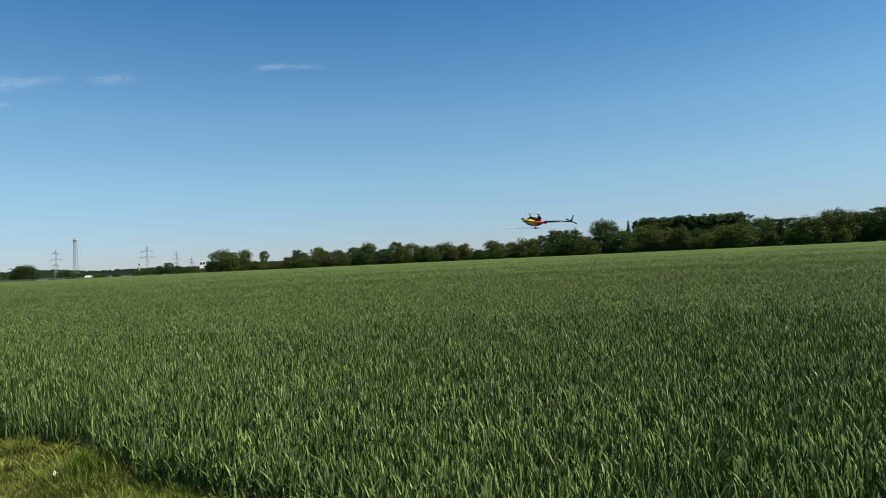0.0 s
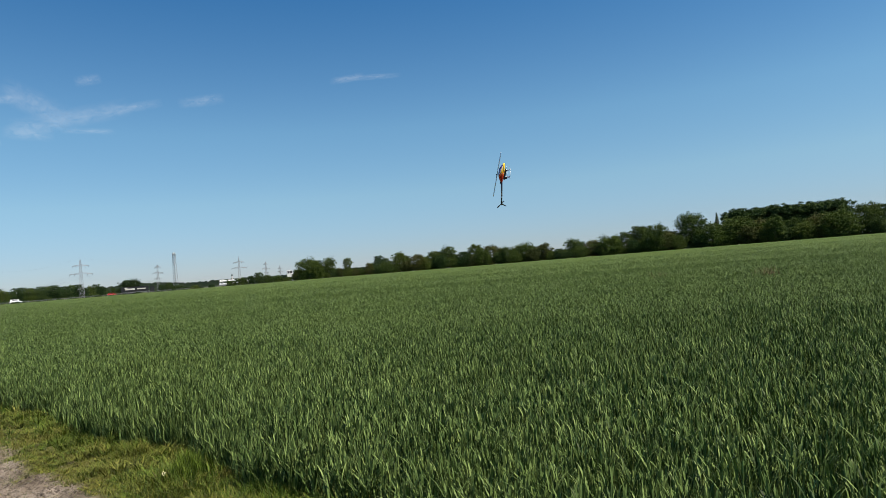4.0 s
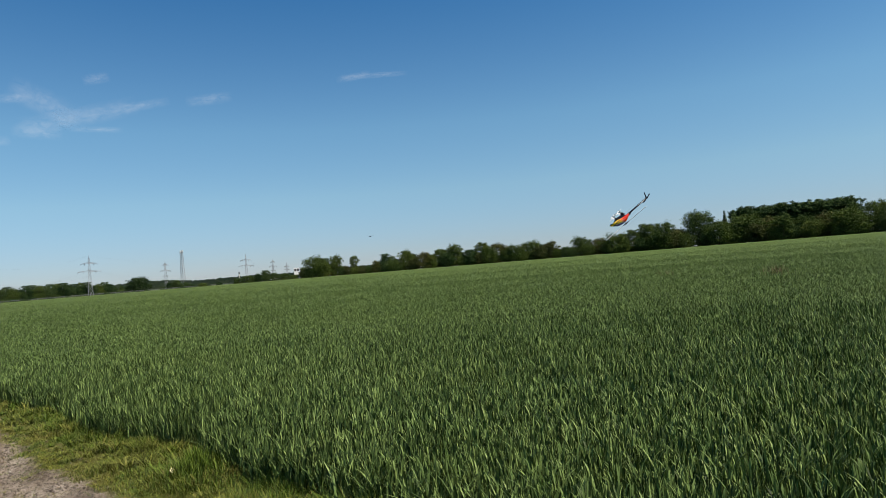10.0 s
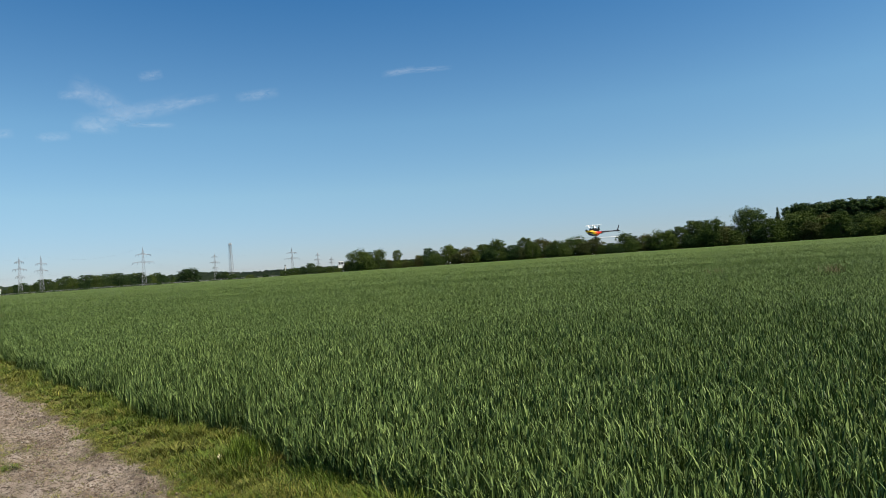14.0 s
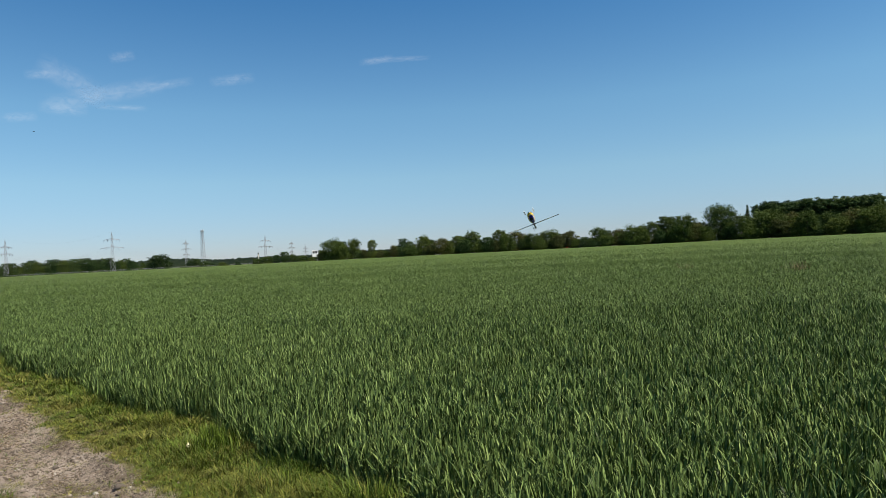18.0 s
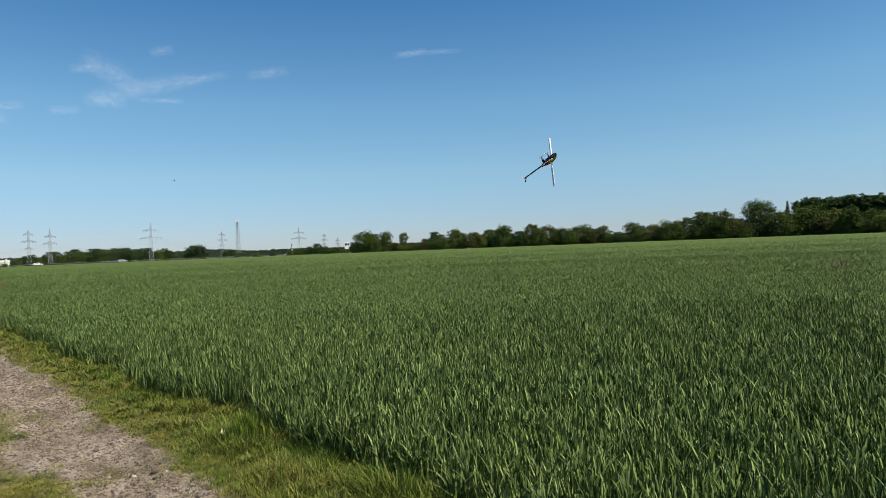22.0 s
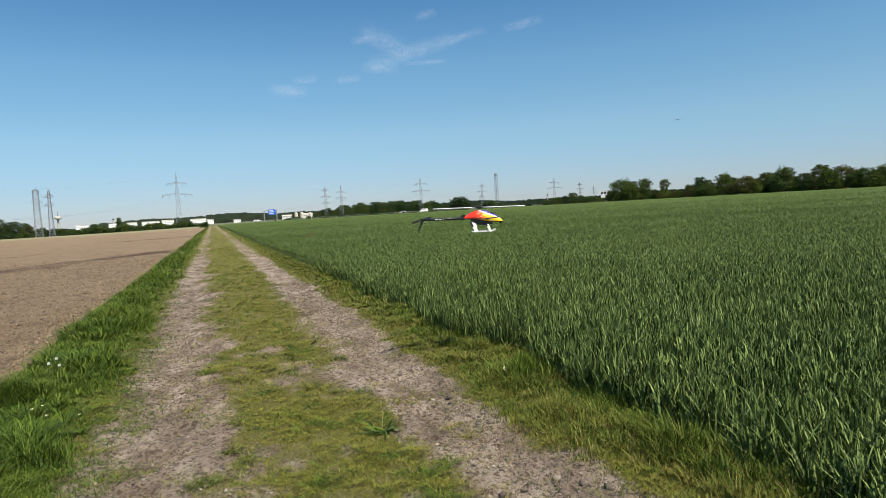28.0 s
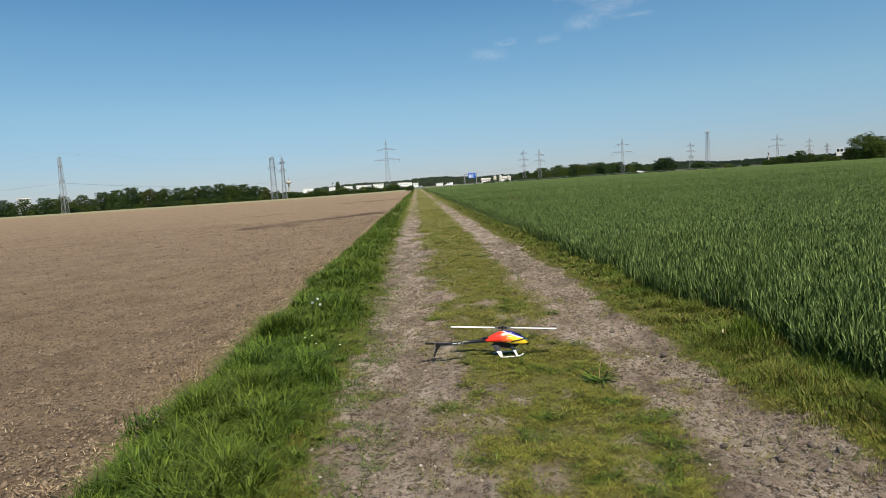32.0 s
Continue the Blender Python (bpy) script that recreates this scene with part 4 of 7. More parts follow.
# skyline of the eastern tree line: bearing, top above eye level, kind
SKY_EAST = [
    (35.75, 1.72, "wide"), (37.4, 1.65, "round"), (38.4, 0.70, "warm"), (39.1, 1.50, "tall"), (39.8, 0.62, "warm"), (41.0, 0.92, "warm"), (41.9, 1.48, "dark"), (43.7, 1.62, "round"), (45.3, 1.32, "warm"),
    (46.7, 1.48, "tall"), (48.2, 1.80, "round"), (49.4, 1.25, "dark"), (50.6, 1.80, "tall"), (52.1, 1.60, "warm"), (53.5, 1.35, "round"), (55.0, 1.56, "wide"),
    (56.6, 1.38, "warm"), (58.0, 0.82, "dark"), (59.3, 1.54, "round"), (60.8, 1.30, "warm"), (62.1, 1.55, "wide"), (63.7, 1.75, "tall"), (64.8, 2.14, "tall"), (66.2, 2.14, "round"),
    (67.2, 1.55, "warm"), (69.0, 2.76, "dense"), (70.5, 1.80, "round"), (72.7, 2.2, "wide"), (74.0, 1.75, "warm"), (75.2, 1.87, "tall"), (76.8, 1.6, "round"), (78.2, 1.7, "warm"),
    (79.6, 1.9, "wide"), (81.4, 2.2, "dense"), (83.2, 2.05, "dark"), (84.8, 2.05, "round"), (86.3, 2.45, "dense"), (88.0, 2.2, "round"), (89.6, 2.4, "dark"), (91.2, 2.5, "wide"), (93.0, 2.6, "round"), (95.0, 2.6, "dense"),
]
for k, (a, el, kind) in enumerate(SKY_EAST):
    d = 324 + 7 * math.sin(k * 2.1)
    after, el_after = SKY_EAST[min(k + 1, len(SKY_EAST) - 1)][:2]
    room = min(after - a if after > a else 1.4, a - SKY_EAST[k - 1][0] if k else 1.4)
    plant(kind, a, d, tall_for(el, d, 0.4), 1.0 if kind == "dense" else max(0.95, min(1.45, 1.12 * room)), "eastern tree line")
    # lower trees fill the gaps down to the field
    low = min(el, el_after)
    plant(("round", "dark", "wide", "warm")[k % 4], a + 0.6, 319, tall_for(min(low, 1.6) * (0.72 + 0.12 * math.sin(k * 1.7)), 319, 0.4), 1.45, "eastern tree line")
    plant(("dark", "tall", "round")[k % 3], a + 0.55 + 0.2 * math.sin(k), 333, tall_for(low * (0.90 + 0.08 * math.sin(k * 2.9)), 333, 0.4), 1.3, "eastern tree line")
plant("poplar", 71.05, 345, tall_for(2.64, 345, 0.4), 1.2)
for k in range(27):
    a = 72.1 + 0.30 * k
    plant("wood", a, 352 + 5 * (k % 3), tall_for(2.66 + 0.03 * math.sin(k * 0.9), 355, 0.4), 1.4, "plantation behind the tree line")

# bushes between the road sign and the eastern tree line
for a, el, kind, w in ((29.2, 0.35, "bush", 1.3), (30.0, 0.50, "bush", 1.2), (30.8, 0.62, "dark", 1.2), (31.5, 0.85, "dark", 1.3), (32.2, 0.60, "round", 1.2), (33.0, 0.44, "bush", 1.3), (33.8, 0.26, "bush", 1.3), (34.7, 0.78, "warm", 1.25), (35.3, 0.50, "round", 1.0), (27.6, 0.15, "shrub", 1.4), (26.3, 0.2, "bush", 1.5)):
    plant(kind, a, 335, tall_for(el, 335, 0.4), w, "bushes at the field edge")

# the dark tree by the road, and its neighbours
plant("shade", 21.45, 470, tall_for(1.06, 470, 0.5), 1.7)
plant("dark", 23.75, 470, tall_for(0.46, 470, 0.5), 1.4)
plant("dark", 24.3, 472, tall_for(0.62, 472, 0.5), 1.4)
plant("shrub", 24.85, 465, tall_for(0.38, 465, 0.5), 1.5)
plant("shrub", 25.5, 465, tall_for(0.20, 465, 0.5), 1.6)
plant("bush", 23.2, 470, tall_for(0.12, 470, 0.5), 1.6)

# wood behind the road
for k in range(32):
    a = 8.2 + 0.40 * k
    el = float(np.interp(a, (8.2, 9, 11.7, 14.1, 16, 17.6, 19.5, 20.6), (0.3, 0.55, 0.90, 1.02, 1.04, 0.95, 0.72, 0.3))) + 0.07 * math.sin(k * 1.9) + 0.15 * math.sin(k * 4.7)
    plant(("dark", "dark", "tall", "dark", "dark", "round", "dark")[k % 7], a, 545 + 24 * (k % 4), tall_for(max(0.15, el), 560, 0.5), (1.15, 1.4, 1.25)[k % 3], "wood behind the road")
for k in range(26):
    a = 6.4 + 0.55 * k
    plant(("shrub", "bush")[k % 2], a, 500, tall_for(0.10 + 0.08 * math.sin(k * 2.3), 500, 0.5), 1.7, "hedge along the road")

# hedge and trees beyond the tilled field
SKY_WEST = [
    (-38.0, 1.25, "dark"), (-36.6, 1.15, "dark"), (-35.2, 1.1, "dark"), (-33.8, 1.0, "round"), (-32.4, 0.95, "dark"), (-31.0, 0.93, "dark"), (-29.7, 0.95, "dark"), (-28.4, 1.0, "round"), (-27.1, 1.02, "tall"),
    (-25.7, 1.15, "dark"), (-24.7, 1.25, "dark"), (-23.7, 1.38, "dark"), (-22.4, 1.18, "warm"), (-21.2, 1.15, "round"), (-20.1, 1.15, "dark"), (-18.9, 1.18, "tall"), (-17.9, 1.2, "dark"),
    (-16.9, 1.30, "dark"), (-15.9, 1.15, "round"), (-15.0, 1.15, "dark"), (-14.0, 0.95, "dark"), (-13.1, 0.62, "warm"), (-12.2, 0.4, "round"),
]
for k, (a, el, kind) in enumerate(SKY_WEST):
    d = 312 + 6 * math.sin(k * 1.7)
    plant(kind, a, d, tall_for(el, d, -0.6), 1.25, "hedge beyond the tilled field")
    plant(("dark", "round", "tall")[k % 3], a + 0.65, 318, tall_for(el * (0.72 + 0.16 * math.sin(k * 2.3)), 318, -0.6), 1.25, "hedge beyond the tilled field")
    plant(("shrub", "shrub", "bush")[k % 3], a + 0.6, 298, tall_for(0.12, 298, -0.6), 1.45, "hedge beyond the tilled field")
for k in range(25):
    a = -11.6 + 0.46 * k
    el = 0.20 + 0.10 * math.sin(k * 1.3) - 0.10 * max(0, (a + 5) / 4)
    plant(("shrub", "bush")[k % 2], a, 300, tall_for(el, 300, -0.6), 1.2, "hedge beyond the tilled field")
plant("dark", -8.8, 310, tall_for(0.42, 310, -0.6), 1.1)
plant("tall", -7.0, 330, tall_for(0.85, 330, -0.6), 0.7)
plant("round", -2.35, 330, tall_for(0.35, 330, -0.5), 1.0)


def hills():
    """Wooded ridge on the horizon, with a ragged top of crowns."""
    rs = np.random.RandomState(60)
    for name, d, a0, a1, top in (("far_wooded_ridge", 1500, -9, 62, lambda a: 0.58 + 0.10 * np.sin(a * 0.33 + 1.2) + 0.06 * np.sin(a * 0.9)),
                                 ("far_wooded_ridge", 2300, -60, 100, lambda a: 0.16 + 0.10 * np.sin(a * 0.21))):
        n = int((a1 - a0) * 110)
        a = rs.uniform(a0, a1, n)
        el = top(a) * rs.uniform(0.0, 1.0, n) ** 0.55 + rs.normal(0, 0.02, n) - 0.05
        dd = d + rs.uniform(-20, 20, n)
        p = np.stack([dd * np.sin(np.radians(a)), dd * np.cos(np.radians(a)), 1.5 + dd * np.tan(np.radians(el))], 1)
        s = d * 0.0019 * rs.uniform(0.6, 1.5, n)
        u = np.stack([np.cos(np.radians(a)), -np.sin(np.radians(a)), 0 * a], 1)
        v = []
        for cx, cz in ((-1, -0.9), (1, -0.9), (0.85, 0.45), (0.2, 0.9), (-0.7, 0.5)):
            v.append(p + u * (s * cx)[:, None] + np.stack([-0.6 * s * cz * np.sin(np.radians(a)), -0.6 * s * cz * np.cos(np.radians(a)), s * cz * 0.8], 1) * np.array([0.5, 0.5, 1]))
        me = mesh_of(name, np.stack(v, 1).reshape(-1, 3), [(np.arange(n) * 5)[:, None] + np.arange(5)[None]], HAZE_HILL)
        tagged(new(name, me), "low hazy wooded ridge on the horizon", "hill", kind="stuff")


hills()


# ---- pylons, mast, lines ----
def lattice(bm, h, w0, w1, bays, bar):
    """A tapering four-legged lattice."""
    def corner(k, u):
        w = w0 + (w1 - w0) * u ** 0.8
        return Vector(((1, 1, -1, -1)[k] * w / 2, (1, -1, -1, 1)[k] * w / 2, h * u))
    us = [1 - (1 - j / bays) ** 1.35 for j in range(bays + 1)]
    for k in range(4):
        for a, b in zip(us, us[1:]):
            rod(bm, corner(k, a), corner(k, b), bar, bar, 4, False)
            rod(bm, corner(k, a), corner((k + 1) % 4, b), bar * 0.55, None, 4, False)
            rod(bm, corner((k + 1) % 4, a), corner(k, b), bar * 0.55, None, 4, False)
            rod(bm, corner(k, b), corner((k + 1) % 4, b), bar * 0.5, None, 4, False)


def pylon(a, d, top_el, arms, facing=0.0, foot=0.115, neck=0.03, label="grey lattice steel electricity pylon"):
    """arms: (share of the height, half length) each; the tips are returned for the lines."""
    x, y = at_az(a, d)
    z = float(gz(x, y)) - 0.1
    h = 1.5 + d * math.tan(radians(top_el)) - z
    root = thing("electricity_pylon", label, "pylon", pose(x, y, z, 0, 0, -a + facing), "electricity pylons")
    bar = 0.00024 * d
    bm = bmesh.new()
    lattice(bm, h * 0.93, h * foot, h * neck, 10, bar)
    rod(bm, (0, 0, h * 0.92), (0, 0, h), bar * 1.1, bar * 0.6, 4)
    part("tower", bm, GALV, root)
    tips = []
    for share, half in arms:
        zz, r = h * share, half * h
        bm = bmesh.new()
        for s in (-1, 1):
            for yy in (-0.02 * h, 0.02 * h):
                rod(bm, (0, yy, zz), (s * r, 0, zz - 0.004 * h), bar * 0.8, None, 4, False)
                rod(bm, (0, yy, zz + 0.035 * h), (s * r, 0, zz), bar * 0.7, None, 4, False)
            for q in (0.3, 0.6):
                rod(bm, (s * r * q, 0, zz), (s * r * (q - 0.15), 0, zz + 0.035 * h * (1.1 - q)), bar * 0.5, None, 4, False)
        part("cross_arm", bm, GALV, root)
        for s in (-1, -0.55, 0.55, 1):
            bm = bmesh.new()
            rod(bm, (s * r, 0, zz), (s * r, 0, zz - 0.045 * h), bar * 0.5, bar * 0.9, 5)
            part("insulator", bm, BLACK, root)
            tips.append(root.matrix_world @ Vector((s * r, 0, zz - 0.045 * h)))
    tips.append(root.matrix_world @ Vector((0, 0, h)))
    return tips


TWO = ((0.80, 0.175), (0.60, 0.25))
THREE = ((0.86, 0.10), (0.66, 0.16), (0.47, 0.10))
SLIM = ((0.78, 0.13), (0.60, 0.15))
P_far = pylon(-62, 330, 4.3, THREE, 40)
P_e = pylon(-28.35, 284, 4.25, ((0.80, 0.036), (0.56, 0.046)), 50, 0.082, 0.036)
P_b1 = pylon(-12.45, 282, 3.46, ((0.93, 0.055), (0.73, 0.085)), 10, 0.125, 0.085)
P_b2 = pylon(-11.6, 288, 3.42, ((0.84, 0.06), (0.67, 0.075)), 10, 0.10, 0.035)
P_a = pylon(-2.5, 450, 4.30, TWO)
P_d1 = pylon(9.62, 505, 2.72, THREE)
P_d2 = pylon(11.0, 508, 2.73, SLIM)
P_c = pylon(18.05, 455, 3.08, TWO)
P_g = pylon(23.52, 760, 2.27, THREE)
P_f = pylon(29.9, 820, 2.38, TWO)
P_h = pylon(32.1, 900, 1.83, THREE)
P_i = pylon(33.27, 1100, 1.42, SLIM)


def span(p, q, sag, r):
    """Lines between the like arms of two pylons, each hanging in a shallow bow."""
    for k, (a, b) in enumerate(zip(p, q)):
        pts = [a.lerp(b, u / 14) - Vector((0, 0, sag * 4 * (u / 14) * (1 - u / 14))) for u in range(15)]
        bm = bmesh.new()
        for u in range(14):
            rod(bm, pts[u], pts[u + 1], r, r, 4, False)
        ob = part("power_line", bm, CABLE)
        tagged(ob, "thin sagging overhead power line", "power line", "power lines")


span(P_far[4:], P_e[4:], 6, 0.010)
span(P_e[4:], P_a[4:], 7, 0.011)
span(P_a[4:], P_d2[4:], 8, 0.011)
span(P_d2[4:], P_c[4:], 5, 0.011)
span(P_c[4:], P_f[4:], 8, 0.011)
span(P_b1, P_b2, 0.5, 0.02)
span(P_f[4:], P_h[4:], 6, 0.011)


def mast():
    a, d = 24.83, 690
    x, y = at_az(a, d)
    z = float(gz(x, y)) - 0.1
    h = 1.5 + d * math.tan(radians(3.06)) - z
    root = thing("radio_mast", "tall slender lattice radio mast with a crowded top", "mast", pose(x, y, z, 0, 0, 20))
    bm = bmesh.new()
    lattice(bm, h * 0.97, 3.6, 1.9, 16, 0.15)
    part("tower", bm, GALV, root)
    for k in range(6):
        bm = bmesh.new()
        ang = k * math.tau / 6
        box(bm, 1.2 * math.cos(ang), 1.2 * math.sin(ang), h * 0.975, 0.35, 0.35, 2.0, None, 0.1)
        part("antenna", bm, WHITE if k % 2 else GALV, root)
    bm = bmesh.new()
    rod(bm, (0, 0, h * 0.945), (0, 0, h * 0.952), 1.9, 1.9, 12)
    part("platform", bm, GALV, root)


mast()


def tv_tower():
    a, d = -11.12, 1500
    x, y = at_az(a, d)
    root = thing("telecom_tower", "slim pale concrete telecommunication tower with a round pod", "tower", pose(x, y, -1))
    bm = bmesh.new()
    rod(bm, (0, 0, 0), (0, 0, 33), 2.6, 1.6, 12)
    part("shaft", bm, CONCRETE, root)
    bm = bmesh.new()
    loft(bm, [[(r * math.cos(k * math.tau / 16), r * math.sin(k * math.tau / 16), z) for k in range(16)] for r, z in ((1.8, 26), (6.5, 28), (7, 30), (6.2, 32), (2.5, 33.5))])
    part("pod", bm, CONCRETE, root)
    bm = bmesh.new()
    rod(bm, (0, 0, 33), (0, 0, 44), 0.7, 0.3, 8)
    part("antenna", bm, GALV, root)


tv_tower()


def chimney(a, d, top_el, r, label):
    x, y = at_az(a, d)
    h = 1.5 + d * math.tan(radians(top_el)) + 1
    root = thing("chimney", label, "chimney", pose(x, y, -1))
    bm = bmesh.new()
    rod(bm, (0, 0, 0), (0, 0, h), r, r * 0.7, 12)
    part("shaft", bm, CONCRETE, root)
    bm = bmesh.new()
    rod(bm, (0, 0, h - 2), (0, 0, h), r * 0.85, r * 0.85, 12)
    part("rim", bm, BLACK, root)


chimney(-7.35, 1300, 0.78, 1.6, "slim grey factory chimney on the horizon")
chimney(-0.75, 1700, 0.55, 3.2, "one of two dark twin spires on the horizon")
chimney(-0.52, 1700, 0.56, 3.2, "one of two dark twin spires on the horizon")
chimney(29.28, 900, 0.89, 1.0, "pale concrete silo tower above the trees")


def hall(a, d, w, h, depth, roof, label, windows=6, base=0.0):
    x, y = at_az(a, d)
    z = float(gz(x, y)) + base
    root = thing("industrial_hall", label, "building", pose(x, y, z - 0.3, 0, 0, -a), "halls on the horizon")
    bm = bmesh.new()
    box(bm, 0, 0, h / 2, w, depth, h)
    part("wall", bm, WHITE, root)
    bm = bmesh.new()
    loft(bm, [[(-w / 2 - 0.4, yy, h + 0.02), (w / 2 + 0.4, yy, h + 0.02), (w / 2 + 0.4, yy, h + (roof if yy == 0 else 0.25)), (-w / 2 - 0.4, yy, h + (roof if yy == 0 else 0.25))] for yy in (-depth / 2 - 0.3, 0, depth / 2 + 0.3)])
    part("roof", bm, CONCRETE, root)
    for k in range(windows):
        bm = bmesh.new()
        box(bm, -w / 2 + w * (k + 0.5) / windows, -depth / 2 - 0.04, h * 0.72, w / windows * 0.40, 0.1, h * 0.08)
        part("window", bm, GLASSY, root)


for a, d, w, top, roof, windows, label in (
        (-9.55, 950, 14.4, 0.43, 0.8, 5, "white works building behind the hedge"), (-7.43, 950, 9.3, 0.42, 0.6, 3, "low white works building behind the hedge"),
        (-6.03, 950, 12.0, 0.42, 1.0, 4, "white factory hall behind the hedge"), (-4.66, 920, 21.0, 0.43, 0.7, 8, "long low white factory hall behind the hedge"),
        (-3.37, 900, 14.2, 0.47, 1.2, 5, "white factory hall with a shallow roof behind the hedge"), (-1.02, 1000, 21.6, 0.44, 1.0, 8, "long white warehouse on the horizon"),
        (-0.06, 1000, 8.7, 0.34, 0.6, 3, "white warehouse block on the horizon")):
    x, y = at_az(a, d)
    hall(a, d, w, 1.5 + d * math.tan(radians(top)) - roof - float(gz(x, y)), 18, roof, label, windows, 0.0)
hall(2.08, 900, 9.1, 3.6, 10, 0.7, "low white shed beside the far road", 3, 0.3)
hall(-30.9, 620, 9, 11.5, 10, 1.0, "pale multi-storey works building behind the hedge", 3, 0.5)
hall(-33.1, 640, 5, 7.5, 8, 1.0, "small white building behind the hedge", 2, 0.5)
hall(6.2, 520, 7, 2.6, 6, 1.4, "small white-walled house by the silos", 3, 0.5)
hall(7.9, 525, 9, 2.8, 7, 1.6, "low farm building beside the silos", 3, 0.5)


def silo(a, d, h, r):
    x, y = at_az(a, d)
    root = thing("silo", "cream-coloured cylindrical farm silo", "silo", pose(x, y, float(gz(x, y))), "silos by the road")
    bm = bmesh.new()
    rod(bm, (0, 0, 0), (0, 0, h), r, r, 20)
    part("shell", bm, CREAM, root)
    bm = bmesh.new()
    rod(bm, (0, 0, h), (0, 0, h + 0.8), r * 1.03, r * 0.2, 20)
    part("roof", bm, CONCRETE, root)
    for k in range(3):
        bm = bmesh.new()
        rod(bm, (0, 0, h * (k + 1) / 4), (0, 0, h * (k + 1) / 4 + 0.25), r * 1.02, r * 1.02, 20)
        part("hoop", bm, CONCRETE, root)


CREAM = mat("cream_paint", (0.62, 0.58, 0.48), 0.6)
colour(CREAM, ramp(CREAM, noise_of(CREAM, 0.5, 4), (0.3, (0.52, 0.48, 0.39)), (0.7, (0.66, 0.62, 0.53))))
for a, h in ((7.0, 5.0), (7.5, 5.1), (8.2, 4.4)):
    silo(a, 515, h, 1.25)

# ---- the far road with its signs, rail and traffic ----
ROAD0, ROADV = Vector((-8, 430, 0)), Vector((243, -106, 0)).normalized()


def on_road(a):
    """How far along the road the bearing a meets it."""
    s, c = math.sin(radians(a)), math.cos(radians(a))
    return (ROAD0.y * s - ROAD0.x * c) / (ROADV.x * c - ROADV.y * s)


def road_point(u, off=0.0, up=0.0):
    p = ROAD0 + ROADV * u + Vector((ROADV.y, -ROADV.x, 0)) * off
    return Vector((p.x, p.y, float(gz(p.x, p.y)) + 0.25 + up))


def far_road():
    us = list(range(-900, 1001, 20))
    for name, lo, hi, up, m, label, cat in (("motorway", -7, 7, 0.0, ASPHALT, "motorway carriageway, coloured pale as in grazing sun, crossing the far fields", "road"), ("embankment", -12, 12, -0.25, GROUND, "low grassy bank under the motorway", "bank")):
        co, q = [], []
        for u in us:
            for off, dz in ((lo, -0.5 if name == "embankment" else 0), (lo * 0.6, 0), (hi * 0.6, 0), (hi, -0.5 if name == "embankment" else 0)):
                co.append(road_point(u, off, up + dz))
        for j in range(len(us) - 1):
            for k in range(3):
                q.append((4 * j + k, 4 * j + k + 1, 4 * j + 5 + k, 4 * j + 4 + k))
        tagged(new(name, mesh_of(name, [c[:] for c in co], [q], m, True)), label, cat, kind="structure")
    rail = thing("guard_rail", "long grey steel guard rail along the motorway", "guard rail")
    for j in range(len(us) - 1):
        if -200 < us[j] < 420:
            bm = bmesh.new()
            a, b = road_point(us[j], 7.6), road_point(us[j + 1], 7.6)
            for zz in (0.45, 0.75):
                rod(bm, a + Vector((0, 0, zz)), b + Vector((0, 0, zz)), 0.04, 0.04, 4, False)
            part("rail", bm, GALV, rail)
            for k in range(5):
                bm = bmesh.new()
                p = a.lerp(b, (k + 0.5) / 5)
                rod(bm, p - Vector((0, 0, 0.3)), p + Vector((0, 0, 0.9)), 0.07, 0.07, 4)
                part("post", bm, GALV, rail)


far_road()
for k in range(34):
    a = 5.2 + 0.80 * k + 0.3 * math.sin(k * 2.7)
    p = road_point(on_road(a), 15 + 2 * math.sin(k * 1.3))
    plant("shrub", a, math.hypot(p.x, p.y), 0.9 + 0.35 * math.sin(k * 1.9), (1.3, 2.2, 1.0, 3.0)[k % 4], "shrubs along the motorway", 0.1)


def road_sign():
    p = road_point(on_road(5.32), 8)
    root = thing("motorway_sign", "large blue motorway sign with white writing on steel posts", "road sign", pose(p.x, p.y, p.z - 0.6, 0, 0, -5))
    for xx, hh in ((-4.6, 7.0), (2.8, 7.4)):
        bm = bmesh.new()
        box(bm, xx, 0.2, hh / 2, 0.55, 0.5, hh, None, 0.04)
        part("post", bm, GALV, root)
    bm = bmesh.new()
    box(bm, -0.9, 0.2, 6.9, 7.4, 0.35, 0.5, None, 0.04)
    part("beam", bm, GALV, root)
    bm = bmesh.new()
    box(bm, 0, -0.1, 6.0, 4.5, 0.12, 3.3, None, 0.03)
    board = part("board", bm, BLUE, root)
    for zz, w, xo in ((6.9, 2.6, -0.4), (6.2, 3.4, -0.2), (5.5, 2.2, -0.7), (5.0, 2.8, -0.3)):
        bm = bmesh.new()
        box(bm, xo, -0.18, zz, w, 0.03, 0.28)
        part("writing", bm, WHITE, board, "white bar of unreadable writing")


road_sign()


def white_sign():
    x, y = at_az(34.08, 343)
    root = thing("matrix_sign", "white roadside signal board with two dark square displays", "road sign", pose(x, y, float(gz(x, y)), 0, 0, -34))
    for xx in (-1.1, 1.1):
        bm = bmesh.new()
        box(bm, xx, 0.2, 2.0, 0.2, 0.2, 4.2, None, 0.03)
        part("post", bm, GALV, root)
    bm = bmesh.new()
    box(bm, 0, 0, 4.3, 2.8, 0.3, 3.5, None, 0.011)
    board = part("board", bm, WHITE, root)
    for xx in (-0.68, 0.68):
        bm = bmesh.new()
        box(bm, xx, -0.17, 5.0, 0.98, 0.1, 1.3, None, 0.04)
        part("display", bm, BLACK, board)


white_sign()


